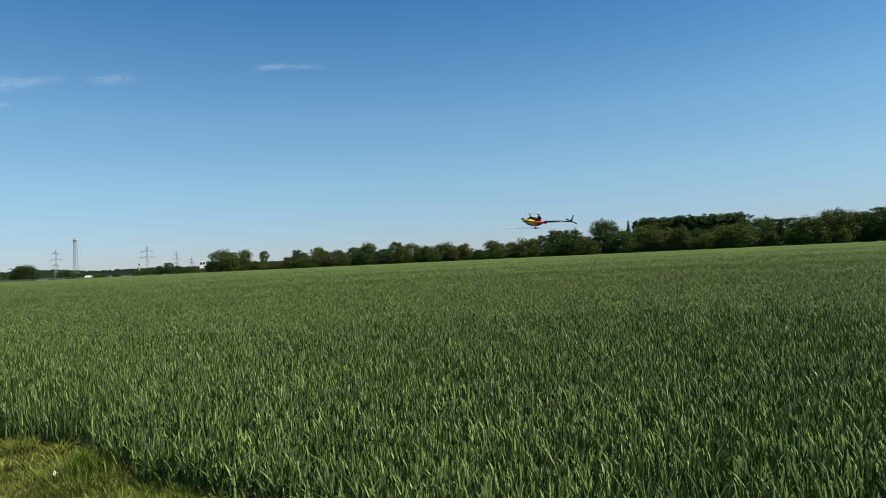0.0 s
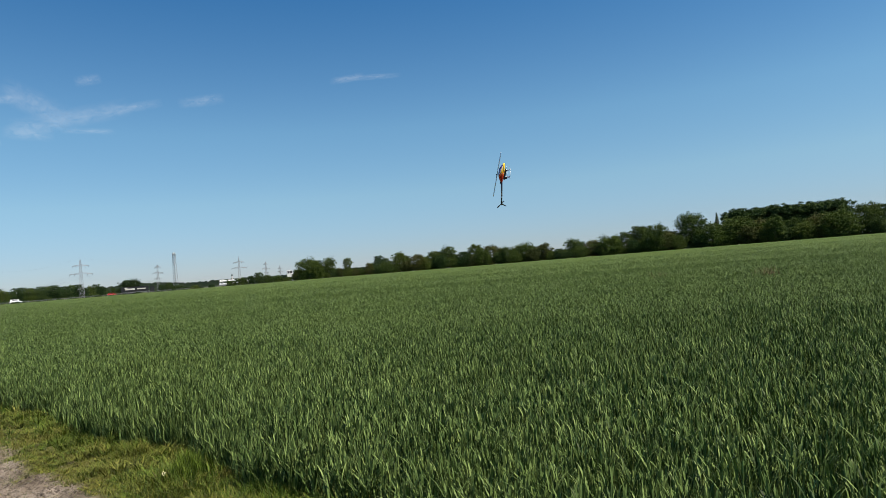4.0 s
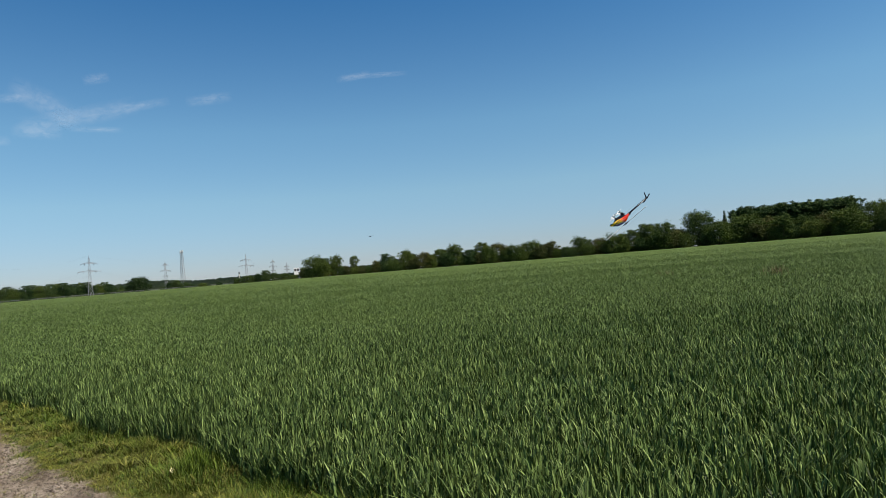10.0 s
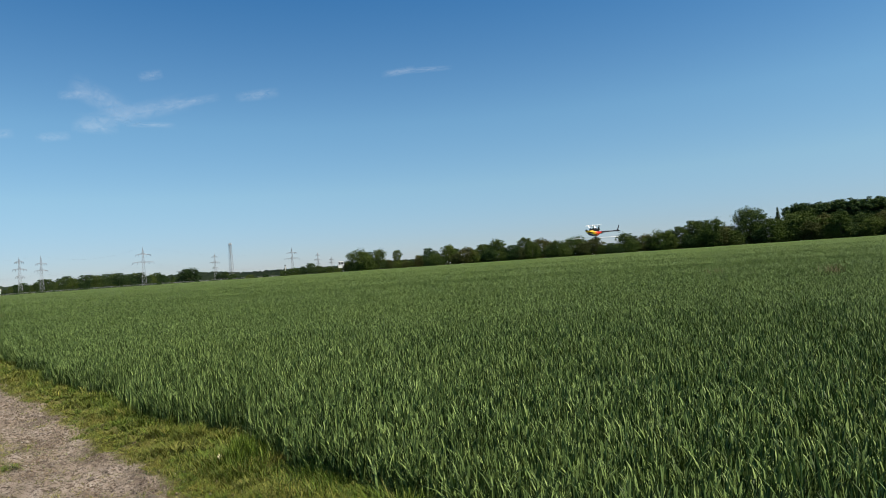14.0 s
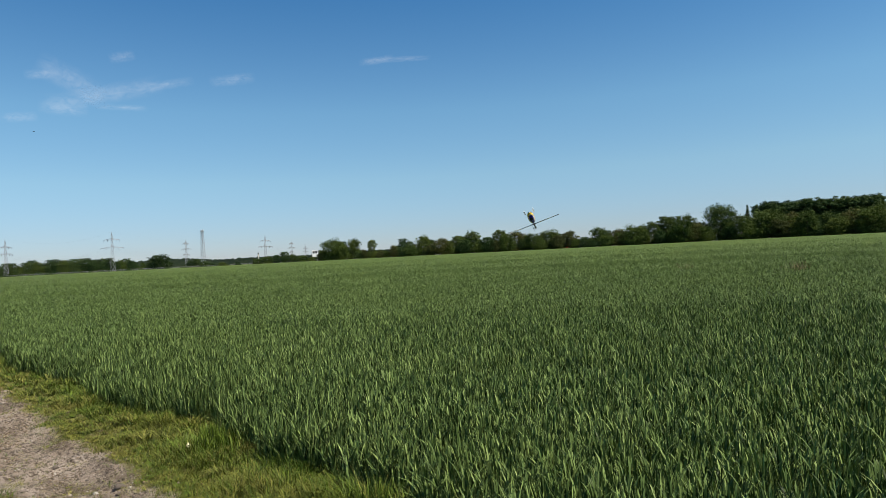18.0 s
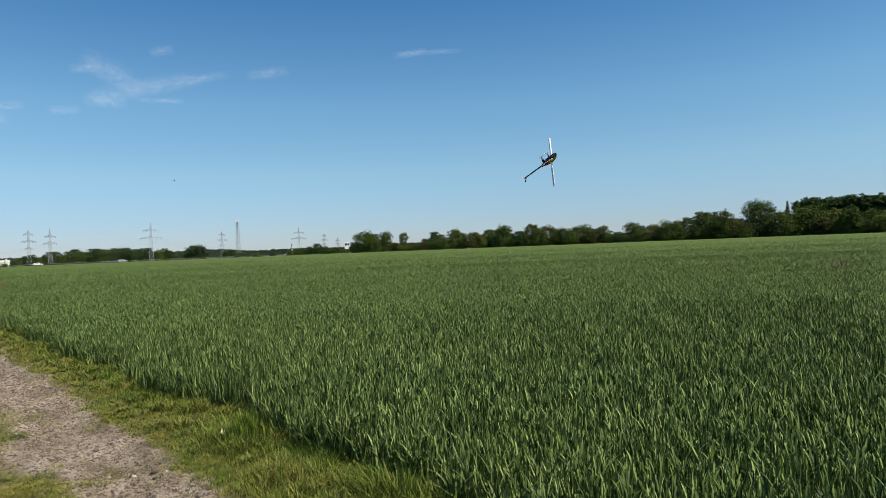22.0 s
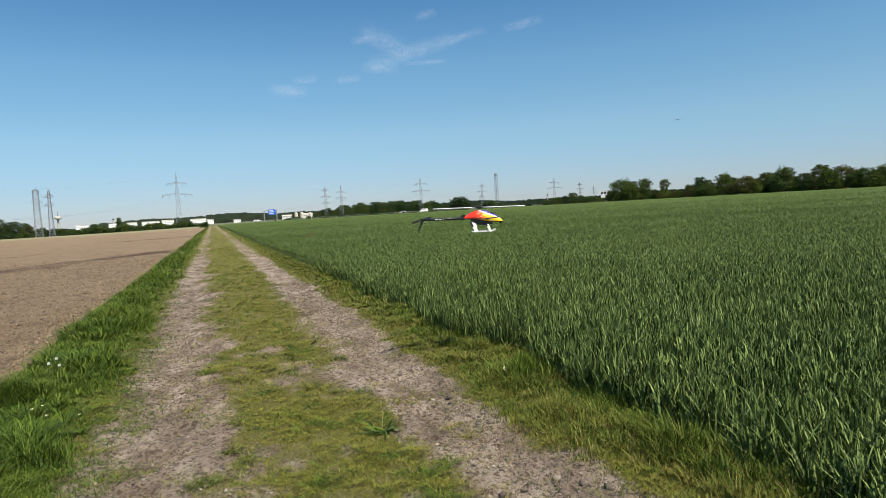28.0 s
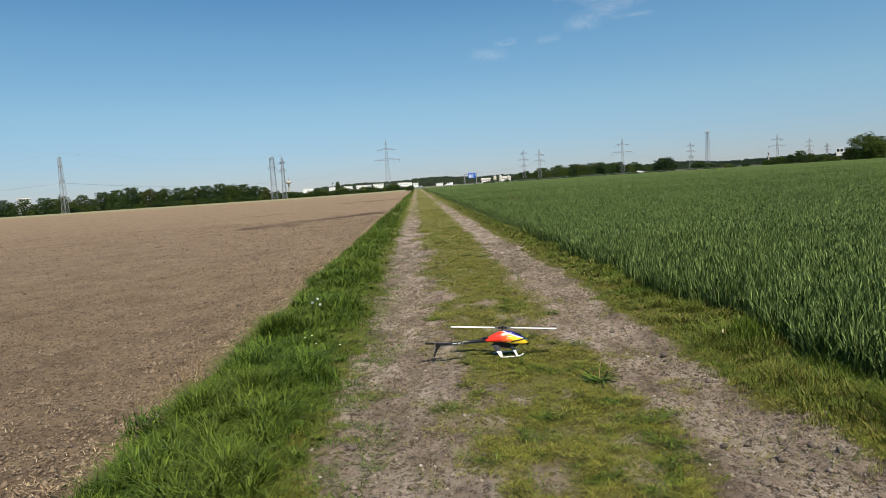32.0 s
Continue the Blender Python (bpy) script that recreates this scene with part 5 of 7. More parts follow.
def car(name, label, paint, van=False):
    """Length along +x."""
    root = thing(name, label, "car" if not van else "van", None, "traffic on the motorway")
    L, H = (5.2, 2.1) if van else (4.4, 1.45)
    prof = [(-L / 2, 0.35), (-L / 2, 0.95), (-L / 2 + 0.25, H if van else 1.0), (-L / 2 + 0.9, H), (0.35 if not van else 1.1, H), (L / 2 - 1.2, 1.0 if not van else 1.15), (L / 2 - 0.1, 0.85), (L / 2, 0.5), (L / 2, 0.35)]
    bm = bmesh.new()
    loft(bm, [[(x, yy * (0.86 if z > 1.05 else 1.0), z) for x, z in prof] for yy in (-0.88, 0.88)])
    part("body", bm, paint, root)
    for s in (-1, 1):
        bm = bmesh.new()
        box(bm, -0.35, s * 0.80, H - 0.32, L * 0.42, 0.12, 0.36, None, 0.03)
        part("side_window", bm, GLASSY, root)
        for xx in (-L / 2 + 0.85, L / 2 - 0.85):
            bm = bmesh.new()
            rod(bm, (xx, s * 0.92, 0.33), (xx, s * 0.70, 0.33), 0.33, 0.33, 14)
            wheel = part("wheel", bm, TYRE, root)
            bm = bmesh.new()
            rod(bm, (xx, s * 0.94, 0.33), (xx, s * 0.90, 0.33), 0.2, 0.2, 10)
            part("rim", bm, STEEL, wheel)
    return root


def truck():
    root = thing("articulated_truck", "dark truck with a black trailer bearing pale writing", "truck", None, "traffic on the motorway")
    bm = bmesh.new()
    box(bm, 7.4, 0, 1.9, 2.2, 2.4, 2.9, None, 0.15)
    cab = part("cab", bm, BLACK, root)
    bm = bmesh.new()
    box(bm, 8.48, 0, 2.5, 0.1, 2.1, 0.9, None, 0.03)
    part("windscreen", bm, GLASSY, cab)
    bm = bmesh.new()
    box(bm, -1.2, 0, 2.55, 13.6, 2.5, 2.75, None, 0.011)
    trailer = part("trailer", bm, BLACK, root, "black box trailer")
    for s in (-1, 1):
        for xx, w, zz, hh in ((-3.6, 4.6, 2.6, 0.8), (2.0, 4.2, 2.6, 0.6), (-5.5, 1.5, 3.3, 0.5)):
            bm = bmesh.new()
            box(bm, xx, s * 1.26, zz, w, 0.03, hh)
            part("writing", bm, PALE, trailer, "pale bar of unreadable writing")
        for xx in (-6.2, -5.0, -3.8, 5.2, 7.6):
            bm = bmesh.new()
            rod(bm, (xx, s * 1.22, 0.5), (xx, s * 0.85, 0.5), 0.5, 0.5, 14)
            part("wheel", bm, TYRE, root)
    bm = bmesh.new()
    box(bm, 0, 0, 0.95, 15, 1.0, 0.3)
    part("chassis", bm, GALV, root)
    return root


def car_transporter():
    """Open two-deck transporter with white cars on it, length along +x."""
    root = thing("car_transporter", "white car transporter loaded with white cars", "truck", None, "traffic on the motorway")
    bm = bmesh.new()
    loft(bm, [[(x, yy, z) for x, z in ((6.7, 0.5), (6.7, 2.9), (7.0, 3.0), (8.4, 2.9), (8.9, 1.6), (8.95, 0.5))] for yy in (-1.2, 1.2)])
    cab = part("cab", bm, CAR_WHITE, root, "white driver's cab")
    bm = bmesh.new()
    box(bm, 8.62, 0, 2.25, 0.1, 2.1, 0.9, pose(0, 0, 0), 0.03)
    part("windscreen", bm, GLASSY, cab)
    for z, x0, x1 in ((0.85, -9.0, 6.2), (2.65, -9.0, 8.6)):
        bm = bmesh.new()
        for yy in (-1.15, 1.15):
            box(bm, (x0 + x1) / 2, yy, z, x1 - x0, 0.2, 0.16)
        for k in range(6):
            box(bm, x0 + 0.4 + k * (x1 - x0 - 0.8) / 5, 0, z, 0.3, 2.2, 0.1)
        part("deck", bm, GALV, root)
    for x in (-8.6, -4.0, 1.2, 5.8):
        for yy in (-1.2, 1.2):
            bm = bmesh.new()
            rod(bm, (x, yy, 0.8), (x + 0.3, yy, 2.7), 0.07, 0.07, 6)
            part("post", bm, GALV, root)
    for x in (-6.4, -5.2, -4.0, 5.0, 7.7):
        for yy in (-1, 1):
            bm = bmesh.new()
            rod(bm, (x, yy * 1.2, 0.45), (x, yy * 0.85, 0.45), 0.45, 0.45, 14)
            part("wheel", bm, TYRE, root)
    for x, z in ((-6.6, 1.0), (-1.9, 1.0), (2.8, 1.0), (-6.4, 2.75), (-1.6, 2.75), (3.1, 2.75)):
        bm = bmesh.new()
        loft(bm, [[(x + a, yy * (0.86 if b > 0.8 else 1.0), z + b) for a, b in ((-2.1, 0.15), (-2.1, 0.7), (-1.7, 1.15), (0.3, 1.2), (1.1, 0.75), (2.0, 0.6), (2.1, 0.15))] for yy in (-0.85, 0.85)])
        load = part("carried_car", bm, CAR_WHITE, root, "white car on the transporter")
        for yy in (-0.74, 0.74):
            bm = bmesh.new()
            box(bm, x - 0.5, yy, z + 0.93, 1.9, 0.12, 0.3, None, 0.03)
            part("side_window", bm, GLASSY, load)
    return root


PALE = mat("pale_print", (0.50, 0.46, 0.44), 0.6)
SILVER = mat("silver_car_paint", (0.45, 0.47, 0.50), 0.3, 0.4)
NAVY = mat("dark_blue_car_paint", (0.03, 0.05, 0.12), 0.25)
CAR_RED = mat("red_car_paint", (0.45, 0.02, 0.015), 0.25)
CAR_WHITE = mat("white_car_paint", (0.80, 0.80, 0.79), 0.25)

# vehicle, second, bearing at that second, metres a second (minus: the other way)
TRAFFIC = [
    (car("delivery_van", "white delivery van driving on the motorway", CAR_WHITE, True), 6.0, 19.9, 21.0),
    (truck(), 5.5, 26.2, 19.3),
    (car_transporter(), 2.6, 25.35, 20.0),
    (car("car", "red car driving on the motorway", CAR_RED), 2.4, 15.6, 19.5),
    (car("car", "white car driving on the motorway", CAR_WHITE), 0.0, 25.7, 33.0),
    (car("car", "white car driving on the motorway", CAR_WHITE), 24.5, 22.5, 34.0),
    (car("car", "silver car driving on the motorway", SILVER), 24.0, 20.2, -30.0),
    (car("car", "dark blue car driving on the motorway", NAVY), 21.0, 19.7, -32.0),
    (car("car", "silver car driving on the motorway", SILVER), 21.0, 11.3, 33.0),
    (car("delivery_van", "white delivery van driving on the motorway", CAR_WHITE, True), 29.0, 14.14, -28.0),
    (car("car", "silver car driving on the motorway", SILVER), 29.0, 12.0, -30.0),
    (car("car", "white car driving on the motorway", CAR_WHITE), 32.0, 19.5, 28.0),
]


# ---- clouds ----
CLOUD = bpy.data.materials.new("cirrus")
CLOUD.use_nodes = True
cn = CLOUD.node_tree.nodes
cn.remove(cn["Principled BSDF"])
# the wisps glow by emission in place of sunlight scattered in them
c_glow, c_t, c_mix, c_out = node(CLOUD, "ShaderNodeEmission", Strength=0.60), node(CLOUD, "ShaderNodeBsdfTransparent"), node(CLOUD, "ShaderNodeMixShader"), cn["Material Output"]
c_glow.inputs[0].default_value = (0.92, 0.93, 0.95, 1)
c_xy = node(CLOUD, "ShaderNodeSeparateXYZ")
link(CLOUD, coords(CLOUD), c_xy.inputs[0])
c_fx = maths(CLOUD, "SUBTRACT", 1.0, maths(CLOUD, "MULTIPLY", c_xy.outputs[0], c_xy.outputs[0]))
c_fy = maths(CLOUD, "SUBTRACT", 1.0, maths(CLOUD, "MULTIPLY", c_xy.outputs[1], c_xy.outputs[1]))
c_n = node(CLOUD, "ShaderNodeTexNoise", Scale=1.5, Detail=7.0, Roughness=0.62, Distortion=0.6)
c_n.noise_dimensions = "4D"
link(CLOUD, coords(CLOUD, (1.6, 1.1, 1)), c_n.inputs["Vector"])
link(CLOUD, maths(CLOUD, "MULTIPLY", node(CLOUD, "ShaderNodeObjectInfo").outputs["Random"], 20.0), c_n.inputs["W"])
c_body = maths(CLOUD, "MULTIPLY", maths(CLOUD, "MULTIPLY", c_fx, maths(CLOUD, "MULTIPLY", c_fy, c_fy)), ramp(CLOUD, c_n.outputs["Fac"], (0.32, (0, 0, 0)), (0.74, (1, 1, 1))))
link(CLOUD, maths(CLOUD, "MULTIPLY", c_body, 0.20), c_mix.inputs[0])
link(CLOUD, c_t.outputs[0], c_mix.inputs[1])
link(CLOUD, c_glow.outputs[0], c_mix.inputs[2])
link(CLOUD, c_mix.outputs[0], c_out.inputs[0])


def cloud(*streaks):
    root = thing("cirrus_cloud", "thin white wisp of high cloud in blue sky", "cloud", None, "clouds")
    for a1, e1, a2, e2, wide in streaks:
        d = 3600
        ends = []
        for a, e in ((a1, e1), (a2, e2)):
            ends.append(Vector((d * math.sin(radians(a)) * math.cos(radians(e)), d * math.cos(radians(a)) * math.cos(radians(e)), d * math.sin(radians(e)))))
        c = (ends[0] + ends[1]) / 2
        ux = (ends[1] - ends[0]).normalized()
        uz = -c.normalized()
        uy = uz.cross(ux).normalized()
        half, hw = (ends[1] - ends[0]).length / 2, d * math.tan(radians(wide)) / 2
        n = 10
        co = [(-1 + 2 * i / n, -1 + 2 * j / 4, 0.0) for j in range(5) for i in range(n + 1)]
        q = [(j * (n + 1) + i, j * (n + 1) + i + 1, (j + 1) * (n + 1) + i + 1, (j + 1) * (n + 1) + i) for j in range(4) for i in range(n)]
        ob = new("wisp", mesh_of("wisp", co, [q], CLOUD))
        ob.parent = root
        ob.visible_shadow = False
        ob.matrix_world = Matrix.LocRotScale(c, Matrix((ux, uy, ux.cross(uy))).transposed().to_quaternion(), None) @ Matrix.Diagonal((half, hw, 1, 1))


cloud((13.4, 15.9, 18.0, 13.7, 2.3), (16.4, 13.4, 22.4, 14.9, 1.8), (20.2, 14.3, 24.8, 15.3, 0.9), (13.6, 12.8, 18.4, 13.8, 1.7), (13.4, 12.6, 16.9, 12.5, 1.2), (12.6, 14.8, 14.8, 15.1, 0.9), (17.2, 12.9, 21.2, 12.9, 0.6))
cloud((25.9, 15.2, 29.8, 15.7, 1.1))
cloud((5.2, 11.0, 8.9, 10.8, 1.5), (7.4, 11.7, 9.8, 11.9, 0.9))
cloud((11.0, 11.6, 13.5, 11.9, 0.9))
cloud((38.7, 16.9, 41.9, 17.3, 0.8), (39.8, 17.1, 45.3, 17.2, 0.6))
cloud((18.4, 16.5, 20.4, 17.0, 1.0))


# ---- small plants ----
def dandelion(x, y, h, clock=True):
    z = float(track_z(np.array(x), np.array(y)))
    root = thing("dandelion", "white dandelion clock on a thin stem in the grass" if clock else "dandelion with a bare stalk and a leaf rosette", "flower", pose(x, y, z))
    bm = bmesh.new()
    rod(bm, (0, 0, 0), (0.02, 0, h), 0.0025, 0.002, 6)
    part("stem", bm, GRASS if clock else DRY, root)
    rs = np.random.RandomState(int(abs(x * 100)))
    if clock:
        n = 260
        d = rs.normal(size=(n, 3))
        d /= np.linalg.norm(d, axis=1)[:, None]
        p = np.array([0.02, 0, h]) + d * 0.007
        t = np.cross(d, rs.normal(size=(n, 3))) * 0.0035
        v = np.stack([p - t, p + t, p + d * 0.006], 1).reshape(-1, 3)
        ob = new("seed_head", mesh_of("seed_head", v, [(np.arange(n) * 3)[:, None] + np.arange(3)[None]], WHITE))
        ob.parent = root
    else:
        n = 46
        ob = blades("leaves", GRASS, rs.normal(0, 0.03, n), rs.normal(0, 0.03, n), np.zeros(n), rs.uniform(0.03, 0.07, n), rs.uniform(0.012, 0.022, n), rs.uniform(0.8, 2.2, n), 3, 0.8, rs)
        ob.parent = root


for x, y, h in ((-1.58, 6.20, 0.33), (-1.51, 6.24, 0.33), (-1.54, 6.30, 0.35)):
    dandelion(x, y, h)


def daisy(x, y, h):
    """A small white flower with petals round a yellow disc."""
    root = thing("daisy", "small white daisy standing in the verge grass", "flower", pose(x, y, float(track_z(np.array(x), np.array(y)))), "daisies in the verge")
    bm = bmesh.new()
    rod(bm, (0, 0, 0), (0, 0, h), 0.0018, 0.0015, 5)
    part("stem", bm, GRASS, root)
    for k in range(9):
        bm = bmesh.new()
        m = pose(0, 0, h, 0, -18, 40 * k)
        loft(bm, [[m @ Vector((r, w, t)) for w, t in ((-b, 0), (0, -0.0008), (b, 0), (0, 0.0008))] for r, b in ((0.003, 0.0012), (0.007, 0.0026), (0.010, 0.0012))])
        part("petal", bm, WHITE, root)
    bm = bmesh.new()
    rod(bm, (0, 0, h - 0.001), (0, 0, h + 0.003), 0.0045, 0.003, 8)
    part("disc", bm, DAISY_EYE, root)


DAISY_EYE = mat("daisy_eye", (0.55, 0.38, 0.03), 0.7)
for x, y, h in ((-1.50, 5.34, 0.19), (-1.38, 5.20, 0.18), (-1.20, 5.33, 0.14), (-1.45, 5.42, 0.20)):
    daisy(x, y, h)
dandelion(0.82, 4.25, 0.17, False)


def rosette(x, y, wide):
    """A low weed of flat green leaves round one crown."""
    rs = np.random.RandomState(int(1000 + x * 97 + y * 31))
    root = thing("rosette_weed", "low fresh green weed in the worn grass of the track", "weed", pose(x, y, float(track_z(np.array(x), np.array(y)))), "weeds on the track")
    n = 110
    ob = blades("leaves", VERGE, rs.normal(0, wide * 0.5, n), rs.normal(0, wide * 0.5, n), np.zeros(n), rs.uniform(0.012, 0.04, n), rs.uniform(0.005, 0.010, n), rs.uniform(0.6, 2.0, n), 3, 0.8, rs)
    ob.parent = root


for x, y, wide in ((-0.16, 4.33, 0.06), (-0.07, 4.11, 0.05), (0.77, 7.40, 0.10), (-0.09, 4.90, 0.06), (0.71, 5.05, 0.05), (0.73, 5.41, 0.05), (0.94, 4.61, 0.05), (0.52, 7.23, 0.05), (0.42, 3.62, 0.06), (1.02, 3.55, 0.05), (0.62, 3.05, 0.05)):
    rosette(x, y, wide)


BROWN_STEM = leafy("brown_stem", (0.10, 0.060, 0.032), (0.18, 0.120, 0.068), (0.26, 0.185, 0.11), 0.8, glow_through=0.0)


def field_weed(x, y, h, n, name, label):
    rs = np.random.RandomState(int(x * 10))
    z = float(gz(x, y))
    root = thing(name, label, "weed", pose(x, y, z))
    for material, share, sub in ((BROWN_STEM, 1.0, "dry_stems"), (GRASS, 0.6, "leaves")):
        k = int(n * share)
        ob = blades(sub, material, rs.normal(0, 0.16, k), rs.normal(0, 0.16, k), np.full(k, 0.2), (h - 0.2) * rs.uniform(0.5, 1.2, k), rs.uniform(0.009, 0.020, k), rs.uniform(0.05, 0.5, k), 3, 0.5, rs)
        ob.parent = root


field_weed(22.6, 6.3, 0.76, 90, "tall_weed", "tall brownish weed standing out of the corn")
field_weed(26.0, 11.5, 0.66, 30, "tall_weed", "thin dry weed standing out of the corn")
field_weed(5.45, 38.3, 0.72, 60, "tall_weed", "brownish weed standing out of the corn")


def pale_leaf():
    root = thing("withered_leaf", "pale withered leaf caught in the verge grass", "leaf", pose(2.12, 5.0, 0.10, 70, 10, 40))
    bm = bmesh.new()
    loft(bm, [[(-0.03 + 0.012 * k, s * 0.022 * math.sin(math.pi * (k + 0.6) / 6), 0.004 * (k % 2) + t) for s, t in ((-1, 0), (0, -0.004), (1, 0), (0, 0.003))] for k in range(6)])
    part("blade", bm, PALE_LEAF, root)


PALE_LEAF = mat("withered_leaf", (0.62, 0.55, 0.38), 0.7)
pale_leaf()


def verge_plant(x, y, h, n, wide, material, name, label):
    """A leafy weed with stems and pointed leaves in whorls."""
    rs = np.random.RandomState(int(abs(x * 100)))
    root = thing(name, label, "weed", pose(x, y, float(track_z(np.array(x), np.array(y)))))
    for k in range(n):
        px, py, hh = float(rs.normal(0, wide)), float(rs.normal(0, wide)), h * float(rs.uniform(0.6, 1.1))
        bm = bmesh.new()
        rod(bm, (px, py, 0), (px * 1.25, py * 1.25, hh), 0.004, 0.002, 5, False)
        part("stem", bm, material, root)
    m = n * 34
    u = rs.rand(m)
    ob = blades("leaves", material, rs.normal(0, wide * 1.1, m), rs.normal(0, wide * 1.1, m), h * (0.15 + 0.8 * u), rs.uniform(0.025, 0.05, m), rs.uniform(0.008, 0.014, m), rs.uniform(0.4, 1.2, m), 3, 0.9, rs)
    ob.parent = root


verge_plant(-2.27, 3.75, 0.24, 9, 0.06, GRASS, "nettle", "dark green nettle at the edge of the verge")
verge_plant(-2.66, 3.20, 0.10, 6, 0.06, BROWN_STEM, "dead_weed", "low withered brown weed on the tilled soil")


# ---- the model helicopter: nose along +x, up +z ----
PAINT = mat("canopy_paint", (0.8, 0.1, 0.02), 0.22, 0.0, Coat_Weight=0.6)
p_xyz = node(PAINT, "ShaderNodeSeparateXYZ")
link(PAINT, coords(PAINT), p_xyz.inputs[0])
px, pz = p_xyz.outputs[0], p_xyz.outputs[2]
p_flame = maths(PAINT, "ADD", px, maths(PAINT, "MULTIPLY", maths(PAINT, "SUBTRACT", noise_of(PAINT, 30, 2, 0.5, (0.18, 1, 1)), 0.5), 0.17))
p_base = ramp(PAINT, maths(PAINT, "ADD", maths(PAINT, "MULTIPLY", p_flame, 2.2), 0.5), (0.16, (0.70, 0.028, 0.012)), (0.36, (0.80, 0.085, 0.012)), (0.45, (0.86, 0.25, 0.015)), (0.53, (0.88, 0.57, 0.02)))
p_line = maths(PAINT, "ADD", pz, maths(PAINT, "MULTIPLY", px, 0.40))
p_base = mixed(PAINT, ramp(PAINT, p_line, (0.032, (0, 0, 0)), (0.035, (1, 1, 1))), p_base, (0.78, 0.78, 0.80))
p_base = mixed(PAINT, ramp(PAINT, p_line, (0.040, (0, 0, 0)), (0.043, (1, 1, 1))), p_base, (0.055, 0.03, 0.30))
p_rear = ramp(PAINT, maths(PAINT, "ADD", px, 0.5), (0.415, (1, 1, 1)), (0.425, (0, 0, 0)))
p_base = mixed(PAINT, p_rear, p_base, (0.70, 0.035, 0.012))
p_streak = ramp(PAINT, noise_of(PAINT, 1.0, 2, 0.5, (12, 150, 190)), (0.62, (0, 0, 0)), (0.65, (1, 1, 1)))
p_zone = maths(PAINT, "MULTIPLY", ramp(PAINT, maths(PAINT, "ADD", px, 0.5), (0.41, (0, 0, 0)), (0.47, (1, 1, 1))), ramp(PAINT, maths(PAINT, "ADD", px, 0.5), (0.55, (1, 1, 1)), (0.62, (0, 0, 0))))
p_base = mixed(PAINT, maths(PAINT, "MULTIPLY", p_streak, p_zone), p_base, (0.75, 0.74, 0.74))
p_low = maths(PAINT, "ADD", pz, maths(PAINT, "MULTIPLY", px, -0.10))
p_band = maths(PAINT, "MULTIPLY", ramp(PAINT, maths(PAINT, "ADD", p_low, 0.5), (0.463, (0, 0, 0)), (0.466, (1, 1, 1))), ramp(PAINT, maths(PAINT, "ADD", p_low, 0.5), (0.476, (1, 1, 1)), (0.479, (0, 0, 0))))
p_band = maths(PAINT, "MULTIPLY", p_band, ramp(PAINT, maths(PAINT, "ADD", px, 0.5), (0.50, (0, 0, 0)), (0.51, (1, 1, 1))))
p_base = mixed(PAINT, p_band, p_base, (0.012, 0.012, 0.014))
p_belly = ramp(PAINT, maths(PAINT, "ADD", pz, 0.5), (0.443, (1, 1, 1)), (0.447, (0, 0, 0)))
colour(PAINT, mixed(PAINT, p_belly, p_base, (0.012, 0.012, 0.014)))
BLADE_WHITE = mat("white_blade", (0.80, 0.80, 0.79), 0.35)
SKID_WHITE = mat("white_skid_plastic", (0.78, 0.78, 0.76), 0.45)


